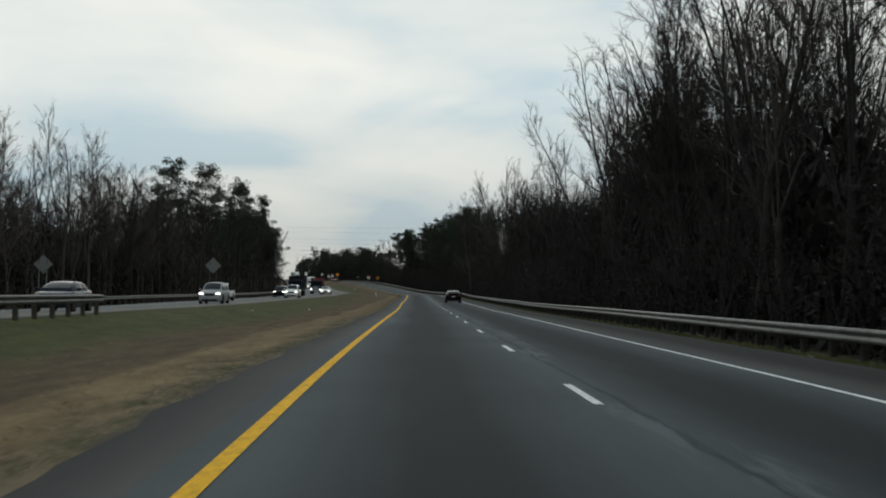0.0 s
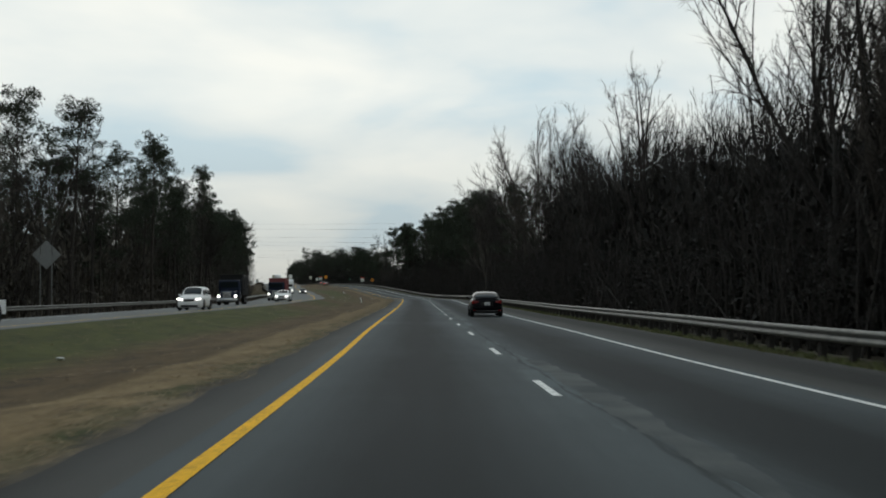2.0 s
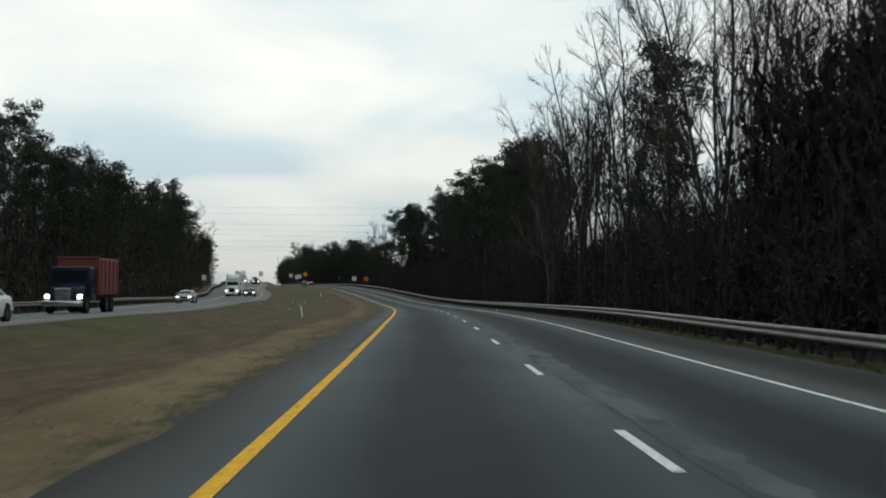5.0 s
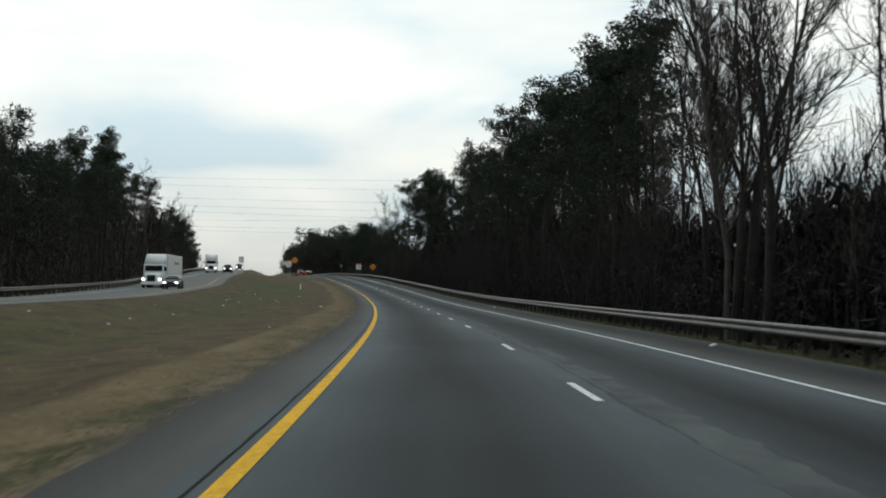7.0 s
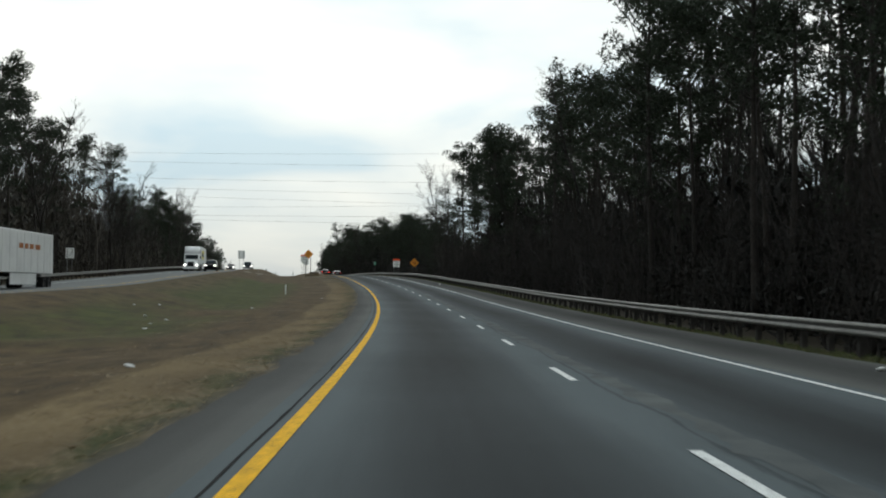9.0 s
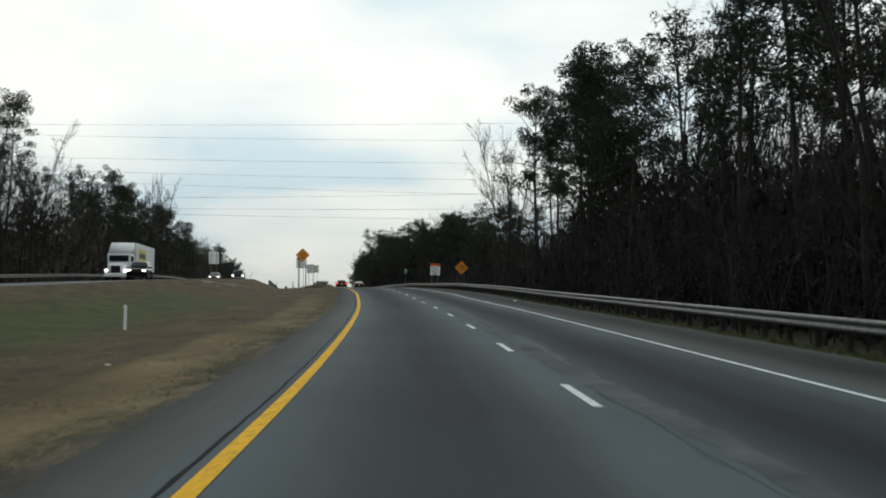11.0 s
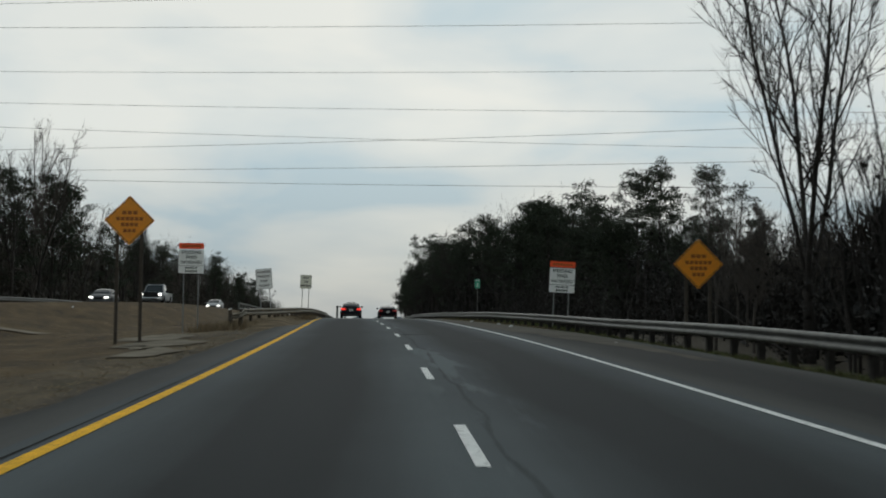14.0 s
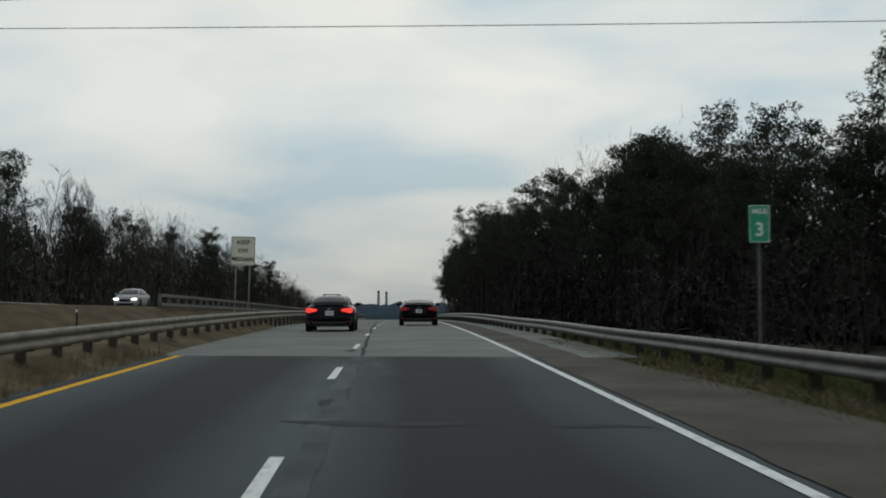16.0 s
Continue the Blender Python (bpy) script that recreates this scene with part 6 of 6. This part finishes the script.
def pickup(y, lane, label, paint):
    o = other_u(y)
    e = empty("pickup_truck", on_road(y, o + (1.8 if lane == "near" else -1.8), "other", False), label, "pickup truck", ONCOMING)
    hl, hw = 2.85, 0.99

    def ring(y_):
        f = abs(y_) / hl
        w = hw * (1 - 0.05 * f ** 6)
        zt = 1.12 if y_ < 1.0 else 1.16 - 0.06 * (y_ - 1.0)
        return [(w * 0.9, y_, 0.42), (w, y_, 0.50), (w, y_, 0.80), (w * 0.99, y_, zt - 0.10), (w * 0.93, y_, zt), (w * 0.5, y_, zt + 0.02), (0, y_, zt + 0.03)]

    child("body", from_bm("body", loft([-0.55, -0.3, 0.4, 1.0, 1.6, 2.2, 2.7, 2.82, 2.85], ring), paint, True), e)
    bm = boxes([(0, 0, 0.45, 1.96, 2.2, 0.08), (-0.95, 0, 0.78, 0.07, 2.2, 0.62), (0.95, 0, 0.78, 0.07, 2.2, 0.62), (0, -1.07, 0.78, 1.9, 0.06, 0.62)], 0.012)
    child("cargo_bed", from_bm("cargo_bed", bm, paint), e, pose(0, -1.72, 0))
    B = [(-0.90, -0.5, 1.1), (0.90, -0.5, 1.1), (0.90, 1.25, 1.1), (-0.90, 1.25, 1.1)]
    T = [(-0.72, -0.35, 1.86), (0.72, -0.35, 1.86), (0.72, 0.55, 1.86), (-0.72, 0.55, 1.86)]
    bm = bmesh.new()
    v = [bm.verts.new(p) for p in B + T]
    for f in ((0, 1, 5, 4), (1, 2, 6, 5), (2, 3, 7, 6), (3, 0, 4, 7), (4, 5, 6, 7), (3, 2, 1, 0)):
        bm.faces.new([v[i] for i in f])
    bmesh.ops.recalc_face_normals(bm, faces=bm.faces)
    bmesh.ops.bevel(bm, geom=[x for x in bm.edges if max(q.co.z for q in x.verts) > 1.2], offset=0.06, segments=3, affect="EDGES")
    child("cabin", from_bm("cabin", bm, paint, True), e)
    child("windshield", from_bm("windshield", quad(inset(B[2], B[3], T[3], T[2], 0.06, 0.06, 0.1, 0.08), (0, 1, 0.3)), GLASS), e)
    child("rear_window", from_bm("rear_window", quad(inset(B[0], B[1], T[1], T[0], 0.1, 0.1, 0.15, 0.15), (0, -1, 0.2)), GLASS), e)
    for s in (-1, 1):
        a = (B[1], B[2], T[2], T[1]) if s > 0 else (B[0], B[3], T[3], T[0])
        for l, r in ((0.10, 0.52), (0.51, 0.10)):
            child("side_window", from_bm("side_window", quad(inset(*a, l, r, 0.15, 0.12), (s, 0, 0.2)), GLASS), e)
        for ay in (-1.75, 1.8):
            child("wheel_arch", from_bm("wheel_arch", arch_disc(0.46), TRIM), e, pose(s * 0.975, ay, 0.42))
            wheel(e, s * 0.90, ay, 0.40, 0.26, s)
        child("headlight", from_bm("headlight", boxes([(0, 0, 0, 0.30, 0.08, 0.20)], 0.03), HEAD_LIT), e, pose(s * 0.78, 2.83, 0.92))
        child("mirror", from_bm("mirror", boxes([(0, 0, 0, 0.22, 0.12, 0.22)], 0.03), TRIM), e, pose(s * 1.08, 0.95, 1.2))
    child("grille", from_bm("grille", boxes([(0, 0, 0, 1.30, 0.07, 0.46)], 0.05), TRIM), e, pose(0, 2.86, 0.90))
    child("intake", from_bm("intake", boxes([(0, 0, 0, 1.20, 0.06, 0.13)], 0.02), TRIM), e, pose(0, 2.95, 0.55))
    child("roof_lamp_bar", from_bm("roof_lamp_bar", boxes([(0, 0, 0, 0.9, 0.06, 0.03)], 0.01), TRIM), e, pose(0, 0.5, 1.87))
    child("front_bumper", from_bm("front_bumper", boxes([(0, 0, 0, 1.95, 0.22, 0.24)], 0.05), CHROME, True), e, pose(0, 2.85, 0.56))
    return e


pickup(130, "far", "white pickup with lit headlights on the opposite road", WHITE_PAINT)
pickup(608, "near", "silver pickup with bright headlights beyond the median", SILVER)


def truck_cab(e, paint, y0):
    """A conventional tractor whose nose is at y0."""
    def ring(y_):
        f = (y0 - y_) / 2.0
        w = 0.72 + 0.33 * min(1, f)
        zt = 1.55 + 0.30 * min(1, f)
        return [(w * 0.9, y_, 0.62), (w, y_, 0.72), (w, y_, zt - 0.25), (w * 0.92, y_, zt - 0.06), (w * 0.6, y_, zt), (0, y_, zt + 0.03)]

    child("hood", from_bm("hood", loft([y0 - 2.0, y0 - 1.2, y0 - 0.5, y0 - 0.12, y0], ring), paint, True), e)
    bm = boxes([(0, y0 - 3.3, 1.75, 2.35, 2.6, 2.05)], 0.12)
    child("cab_shell", from_bm("cab_shell", bm, paint, True), e)
    B = [(1.15, y0 - 2.0, 2.70), (-1.15, y0 - 2.0, 2.70), (-1.15, y0 - 4.6, 2.70), (1.15, y0 - 4.6, 2.70)]
    T = [(0.98, y0 - 3.1, 3.85), (-0.98, y0 - 3.1, 3.85), (-1.2, y0 - 4.6, 4.0), (1.2, y0 - 4.6, 4.0)]
    bm = bmesh.new()
    v = [bm.verts.new(p) for p in B + T]
    for f in ((0, 1, 5, 4), (1, 2, 6, 5), (2, 3, 7, 6), (3, 0, 4, 7), (4, 5, 6, 7), (3, 2, 1, 0)):
        bm.faces.new([v[i] for i in f])
    bmesh.ops.recalc_face_normals(bm, faces=bm.faces)
    bmesh.ops.bevel(bm, geom=list(bm.edges), offset=0.10, segments=3, affect="EDGES")
    child("roof_fairing", from_bm("roof_fairing", bm, paint, True), e)
    child("windshield", from_bm("windshield", boxes([(0, y0 - 1.98, 2.28, 1.95, 0.06, 0.62)], 0.02), GLASS), e)
    child("grille", from_bm("grille", boxes([(0, y0 + 0.01, 1.12, 0.95, 0.06, 0.72)], 0.04), TRIM), e)
    child("front_bumper", from_bm("front_bumper", boxes([(0, y0 - 0.05, 0.52, 2.3, 0.35, 0.34)], 0.08), paint, True), e)
    for s in (-1, 1):
        child("side_window", from_bm("side_window", boxes([(s * 1.18, y0 - 2.5, 2.25, 0.03, 0.75, 0.6)], 0.01), GLASS), e)
        child("headlight", from_bm("headlight", boxes([(0, 0, 0, 0.28, 0.25, 0.30)], 0.06), HEAD_LIT), e, pose(s * 0.93, y0 - 0.22, 0.98))
        child("fender", from_bm("fender", boxes([(s * 1.02, y0 - 1.05, 1.02, 0.36, 1.35, 0.30)], 0.12), paint, True), e)
        child("fuel_tank", from_bm("fuel_tank", boxes([(s * 1.0, y0 - 3.6, 0.72, 0.45, 1.5, 0.5)], 0.15), CHROME, True), e)
        child("mirror", from_bm("mirror", boxes([(s * 1.38, y0 - 2.0, 2.2, 0.18, 0.10, 0.50)], 0.03), TRIM), e)
        wheel(e, s * 1.02, y0 - 1.15, 0.50, 0.28, s)
        for ay in (y0 - 5.3, y0 - 6.55):
            wheel(e, s * 0.98, ay, 0.50, 0.50, s)
    child("chassis", from_bm("chassis", boxes([(0, y0 - 4.2, 0.80, 0.9, 6.2, 0.28)], 0.03), TRIM), e)


def semi_truck(y, lane, label, logo):
    o = other_u(y)
    e = empty("semi_truck", on_road(y, o + (1.8 if lane == "near" else -1.9), "other", False), label, "semi truck", ONCOMING)
    truck_cab(e, WHITE_PAINT, 0.0)
    long = 14.5
    t = child("trailer", from_bm("trailer", boxes([(0, 0, 2.62, 2.55, long, 2.75)], 0.04), BOX_WHITE), e, pose(0, -4.9 - long / 2, 0), "white box trailer")
    for s in (-1, 1):
        for k in range(9):
            child("panel_rib", from_bm("panel_rib", boxes([(s * 1.28, 0, 2.62, 0.02, 0.05, 2.6)]), BOX_WHITE), t, pose(0, -long / 2 + 0.8 + k * 1.6, 0))
        if logo == "yellow":
            child("logo_panel", from_bm("logo_panel", boxes([(s * 1.292, 2.6, 2.75, 0.012, 5.4, 1.35)]), YELLOW_PANEL), t)
            child("logo_bar", from_bm("logo_bar", boxes([(s * 1.30, 2.6, 2.75, 0.012, 4.4, 0.55)]), BLACK_INK), t)
        else:
            for q, ln in ((-3.2, 1.1), (-1.7, 0.9), (-0.5, 0.8), (0.7, 0.9)):
                child("logo_bar", from_bm("logo_bar", boxes([(s * 1.292, q, 3.0, 0.012, ln, 0.34)]), BROWN_INK), t)
        for ay in (-5.2, -6.45):
            wheel(t, s * 1.0, ay, 0.50, 0.5, s)
        child("landing_leg", from_bm("landing_leg", boxes([(s * 0.85, 4.2, 0.75, 0.14, 0.14, 1.2)], 0.01), TRIM), t)
        child("side_skirt", from_bm("side_skirt", boxes([(s * 1.2, -0.2, 0.85, 0.03, 6.0, 0.75)], 0.01), BOX_WHITE), t)
    child("underframe", from_bm("underframe", boxes([(0, -1.5, 1.12, 1.0, 11.0, 0.25)], 0.02), TRIM), t)
    return e


semi_truck(404, "far", "white semi truck hauling a white box trailer", "red")
semi_truck(526, "far", "white semi truck whose trailer has a yellow panel", "yellow")


def dump_truck(y, lane, label, paint, load):
    o = other_u(y)
    e = empty("dump_truck", on_road(y, o + (1.8 if lane == "near" else -1.9), "other", False), label, "truck", ONCOMING)

    def ring(y_):
        f = min(1, (0 - y_) / 1.5)
        w, zt = 0.75 + 0.3 * f, 1.5 + 0.3 * f
        return [(w * 0.9, y_, 0.6), (w, y_, 0.7), (w, y_, zt - 0.2), (w * 0.9, y_, zt - 0.04), (0, y_, zt + 0.03)]

    child("hood", from_bm("hood", loft([-1.6, -1.0, -0.3, 0.0], ring), paint, True), e)
    child("cab_shell", from_bm("cab_shell", boxes([(0, -2.3, 1.75, 2.3, 1.5, 2.0)], 0.1), paint, True), e)
    child("windshield", from_bm("windshield", boxes([(0, -1.55, 2.25, 1.95, 0.06, 0.62)], 0.02), GLASS), e)
    box = child("load_box", from_bm("load_box", boxes([(0, -5.7, 2.2, 2.5, 4.9, 2.2)], 0.05), load), e)
    for k in range(5):
        for sx in (-1, 1):
            child("rib", from_bm("rib", boxes([(sx * 1.27, -7.7 + k, 2.2, 0.06, 0.10, 2.1)], 0.01), load), box)
    child("top_rail", from_bm("top_rail", boxes([(0, -3.22, 3.32, 2.56, 0.10, 0.10)], 0.02), load), box)
    child("chassis", from_bm("chassis", boxes([(0, -4.5, 0.85, 0.9, 7.0, 0.3)], 0.03), TRIM), e)
    child("front_bumper", from_bm("front_bumper", boxes([(0, 0.05, 0.6, 2.3, 0.25, 0.35)], 0.06), CHROME, True), e)
    child("grille", from_bm("grille", boxes([(0, 0.02, 1.15, 0.95, 0.05, 0.65)], 0.03), CHROME), e)
    for s in (-1, 1):
        child("headlight", from_bm("headlight", boxes([(0, 0, 0, 0.28, 0.2, 0.26)], 0.05), HEAD_LIT), e, pose(s * 0.93, -0.15, 1.0))
        for ay in (-1.0, -5.6, -6.9):
            wheel(e, s * 1.0, ay, 0.50, 0.34, s)
    return e


dump_truck(208, "far", "dark dump truck with lit headlights on the opposite road", NAVY, TRIM)
dump_truck(256, "far", "dark truck with a dull red load box and lit headlights", NAVY, plain("red_load_box", (0.16, 0.022, 0.022), 0.55))


# ---- litter, grass ----
def litter(y, u, size, seed):
    r = random.Random(seed)
    bm = bmesh.new()
    bmesh.ops.create_icosphere(bm, subdivisions=2, radius=size, matrix=Matrix.Diagonal((1.3, 0.9, 0.4, 1)))
    for v in bm.verts:
        v.co *= 1 + 0.5 * noise.noise((v.co.x * 9 + seed, v.co.y * 9, v.co.z * 9)) + r.uniform(-0.08, 0.08)
    p = place(y, u, size * 0.25, "ground" if (u < -4.9 or u > 6.0) else "road")
    ob = new("litter", from_bm("litter", bm, PAPER))
    ob.matrix_basis = pose(p.x, p.y, p.z, r.uniform(-15, 15), r.uniform(-15, 15), r.uniform(0, 360))
    tagged(ob, "crumpled piece of pale litter lying on the verge", "litter", "roadside litter")


lr = random.Random(9)
for k in range(28):
    y = lr.uniform(40, 590) if k > 11 else lr.uniform(300, 420)
    litter(y, lr.uniform(-17, -7), lr.uniform(0.04, 0.11), k)
for k, (y, u) in enumerate(((296, 5.6), (560, 5.7), (566, 5.9), (575, 5.5), (30, 6.8), (150, 6.9), (360, 5.8), (480, 5.7), (500, 6.2), (540, 6.2))):
    litter(y, u, 0.09, 100 + k)


def tufts(name, n, y0, y1, uf, tall, wide, mat, label, flop=0.10):
    r = np.random.RandomState(len(name) + n)
    V, F = [], []
    for _ in range(n):
        y = r.uniform(y0, y1)
        u = uf(r, y)
        base = place(y, u, -0.02, "ground")
        for _ in range(5):
            a = r.uniform(0, 6.28)
            b = base + Vector((r.normal(0, 0.10), r.normal(0, 0.10), 0))
            s = Vector((math.cos(a), math.sin(a), 0)) * wide
            tip = b + Vector((r.normal(0, flop), r.normal(0, flop), tall * r.uniform(0.4, 1.2)))
            k = len(V)
            V += [b - s, b + s, tip]
            F.append((k, k + 1, k + 2))
    ob = new(name, mesh(name, V, F, mat))
    return tagged(ob, label, "grass", kind="stuff")


GREEN_GRASS = leaf_mat("green_grass", (0.035, 0.044, 0.012), (0.10, 0.115, 0.035))
STRAW_GRASS = leaf_mat("straw_grass", (0.12, 0.086, 0.045), (0.30, 0.225, 0.13))
tufts("verge_grass", 14000, 0, 590, lambda r, y: -4.95 - 0.22 * noise.noise((y * 0.35, 1.0, 5.0)) - abs(r.normal(0, 0.9)), 0.06, 0.010, STRAW_GRASS, "dry straw-coloured grass tufts beside the pavement", 0.20)
tufts("median_grass", 12000, 20, 600, lambda r, y: r.uniform(-15, -6.0), 0.05, 0.012, STRAW_GRASS, "sparse dry grass of the median", 0.20)
tufts("rail_grass", 26000, 0, 600, lambda r, y: shoulder_end(y) - 0.12 + (right_rail_u(y) - shoulder_end(y) + 0.7) * r.uniform() ** 0.9, 0.12, 0.014, GREEN_GRASS, "low green grass between the shoulder and the guardrail")
tufts("rail_weeds", 4500, 0, 600, lambda r, y: shoulder_end(y) - 0.15 + r.uniform(0, 0.9), 0.12, 0.009, DEAD_GRASS, "dry weeds under the guardrail")
tufts("rail_weeds", 1800, 556, 600, lambda r, y: shoulder_end(y) - 0.1 + (right_rail_u(y) - shoulder_end(y) + 0.5) * r.uniform(), 0.15, 0.010, DEAD_GRASS, "ragged dry weeds under the guardrail before the bridge")
tufts("rail_grass", 5000, 556, 606, lambda r, y: right_rail_u(y) + r.uniform(0.35, 2.2), 0.22, 0.012, GREEN_GRASS, "rank green grass behind the guardrail before the bridge")
tufts("left_rail_weeds", 1500, 553, 589, lambda r, y: left_rail_u(y) + r.uniform(-1.6, 0.7), 0.42, 0.010, DEAD_GRASS, "dry weeds under the median guardrail")

TRACK = speckled("pale_dirt", (0.12, 0.10, 0.075), (0.24, 0.21, 0.165), 0.8, 0.95, fine=18, spec=0.1)
trail = strip("dirt_track", steps(531, 551, 0.5), lambda y: [table(y, [(531, -18.4), (540, -17.5), (546, -16.2), (551, -13.4)]) + k + 0.12 * noise.noise((y * 0.5, 2.0, k)) for k in (-0.42, -0.15, 0.15, 0.42)], lambda y, u: bumpy(y, u) + 0.035, TRACK)
tagged(trail, "faint pale sandy track in the median grass", "dirt track", kind="structure")

# tar smears, filled cracks and a wash of sand on the pavement
TAR = speckled("road_tar", (0.014, 0.014, 0.014), (0.030, 0.031, 0.031), 3.0, 0.85, fine=40, spec=0.2)
FILL = speckled("pale_crack_fill", (0.056, 0.063, 0.065), (0.125, 0.133, 0.132), 0.7, 0.95, fine=30, spec=0.1)
SAND = speckled("washed_sand", (0.085, 0.072, 0.052), (0.19, 0.165, 0.125), 0.7, 0.95, fine=16, spec=0.1)


def smear(name, y, u, long, wide, mat, label, seed, zf=None, lift=0.006):
    """An uneven flat patch lying on the ground."""
    bm = bmesh.new()
    n = 26
    ring = []
    for k in range(n):
        a = 2 * math.pi * k / n
        f = 1 + 0.55 * noise.noise((math.cos(a) * 1.6 + seed, math.sin(a) * 1.6, seed * 0.7)) + 0.25 * noise.noise((math.cos(a) * 5, math.sin(a) * 5 + seed, 2.0))
        yy, uu = y + long * 0.5 * math.sin(a) * f, u + wide * 0.5 * math.cos(a) * f
        p = place(yy, uu, lift, "road")
        if zf:
            p.z = zf(yy, uu) + lift
        ring.append(bm.verts.new(p))
    mid = place(y, u, lift, "road")
    if zf:
        mid.z = zf(y, u) + lift
    c = bm.verts.new(mid)
    for k in range(n):
        bm.faces.new((ring[k], ring[(k + 1) % n], c))
    bmesh.ops.recalc_face_normals(bm, faces=list(bm.faces))
    ob = new(name, from_bm(name, bm, mat))
    tagged(ob, label, "road mark", kind="structure")


sr = random.Random(31)
for k, (y, u, lg, wd) in enumerate(((576.5, 0.75, 0.45, 1.7), (576.6, 2.85, 0.35, 0.9), (545.0, 0.75, 0.5, 0.8), (583.6, 1.3, 0.3, 0.6), (553.0, 1.2, 0.5, 1.4), (539.0, 2.2, 0.5, 0.8), (588.6, -0.15, 0.6, 0.4), (592.0, -0.05, 0.9, 0.25))):
    smear("tar_smear", y, u, lg, wd, TAR, "dark tar smear across the lane", 3.0 + k * 1.7)
BLACK_TAR = speckled("fresh_tar", (0.004, 0.004, 0.004), (0.012, 0.012, 0.012), 3.0, 0.95, fine=40, spec=0.03)
for k, (y, u, lg, wd) in enumerate(((544.6, 0.55, 0.50, 0.7), (544.4, 1.0, 0.28, 0.6), (544.8, 0.3, 0.30, 0.4))):
    smear("tar_smear", y, u, lg, wd, BLACK_TAR, "black tar blotch across the lane", 500.0 + k * 2.3)
for k in range(12):
    y = sr.uniform(20, 585)
    smear("tar_smear", y, sr.choice((0.3, 0.5, 2.9, 0.2)) + sr.uniform(-0.2, 0.2), sr.uniform(0.3, 1.2), sr.uniform(0.10, 0.3), TAR, "small dark tar patch on the lane", 60.0 + k)
fill = strip("crack_fill", steps(570, 588.5, 0.4), lambda y: [0.22 + 0.18 * noise.noise((y * 0.25, 1.0, 4.0)) - 0.11 - 0.06 * noise.noise((y * 1.3, 2.0, 4.0)), 0.22 + 0.18 * noise.noise((y * 0.25, 1.0, 4.0)) + 0.12 + 0.06 * noise.noise((y * 1.1, 5.0, 4.0))], lambda y, u: road_z(y) + 0.005, FILL)
tagged(fill, "pale ragged filler along the joint between the lanes", "road mark", kind="structure")


def worn_chain(y0, y1, seed, wide):
    """The ragged pale band where the joint's surface has broken up: pieces of changing width."""
    run = []
    for y in steps(y0, y1, 0.3):
        c = 0.55 + 0.26 * noise.noise((y * 0.09, seed, 1.0)) + 0.06 * noise.noise((y * 0.7, seed, 2.0))
        w = wide * (0.50 + 0.75 * noise.noise((y * 0.06, seed, 5.0)) + 0.35 * noise.noise((y * 0.4, seed, 6.0)) + 0.30 * noise.noise((y * 1.6, seed, 3.0)))
        if w > 0.04:
            run.append((y, c - w * (0.5 + 0.3 * noise.noise((y * 1.7, seed, 7.0))), c + w * (0.5 + 0.3 * noise.noise((y * 1.9, seed, 8.0)))))
        if (w <= 0.04 or y >= y1 - 0.31) and run:
            if len(run) > 3:
                edge = {round(q[0], 3): q[1:] for q in run}
                ob = strip("worn_patch", [q[0] for q in run], lambda y: edge[round(y, 3)], lambda y, u: road_z(y) + 0.004, FILL)
                tagged(ob, "pale broken-up surface along the joint between the lanes", "road mark", kind="structure")
            run = []


worn_chain(20, 100, 3.0, 0.55)
worn_chain(140, 200, 5.0, 0.65)
worn_chain(205, 470, 9.0, 0.60)
for k, (y, u, lg, wd) in enumerate(((537.5, -6.9, 6.0, 2.2), (544.0, -8.0, 7.0, 2.4), (532.0, -6.2, 5.0, 1.2))):
    smear("sand_patch", y, u, lg, wd, SAND, "pale washed sand at the median's edge", 400.0 + k, far_ground, 0.03)
for k, (y, u, lg, wd) in enumerate(((546.5, -5.6, 0.7, 1.0), (543.0, -6.6, 0.5, 0.9), (536.0, -7.2, 0.7, 0.8))):
    smear("puddle_mud", y, u, lg, wd, TAR, "dark wet mud in a rut of the verge", 420.0 + k, far_ground, 0.035)


# the sandy bank into which the median rail's posts are driven
def bank_z(y, u):
    up = 0.28 * table(y, [(553, 0), (562, 1)])
    edge = max(0.0, min(1.0, (-u - 4.0) / 1.0))
    back = max(0.0, min(1.0, (-u - 6.6) / 2.2))
    rise = road_z(y) - 0.04 + (0.04 + up) * edge * edge * (3 - 2 * edge) + 0.03 * edge * noise.noise((u * 1.3, y * 0.8, 2.0))
    rise += (far_ground(y, u) - 0.05 - rise) * (1 - table(y, [(553, 0), (563, 1)]))
    return rise + (far_ground(y, u) - 0.03 - rise) * back * back * (3 - 2 * back)


BANK = speckled("straw_and_sand", (0.034, 0.025, 0.014), (0.165, 0.122, 0.070), 0.9, 0.95, fine=16, bump=0.6, spec=0.1)
bank = strip("sandy_bank", steps(552, 616, 0.7), lambda y: [-3.75 - table(y, [(589, 0), (592, 0.25), (616, 0.6)]) - 0.07 * noise.noise((y * 0.9, 6.0, 1.0)), -4.4, -4.6, -4.9, -5.3, -6.0, -6.8, -7.8, -8.8], bank_z, BANK)
tagged(bank, "sandy bank with dry grass under the median guardrail", "bank", kind="structure")
crack = strip("deck_joint", steps(BRIDGE_Y + 0.1, 645, 0.8), lambda y: [0.28 - (y - 589.5) * 0.0145 + 0.10 * noise.noise((y * 0.5, 4.0, 2.0)) + k for k in (-0.045, 0.045)], lambda y, u: road_z(y) + 0.006, TAR)
tagged(crack, "dark wandering joint between the bridge deck's lanes", "road mark", kind="structure")
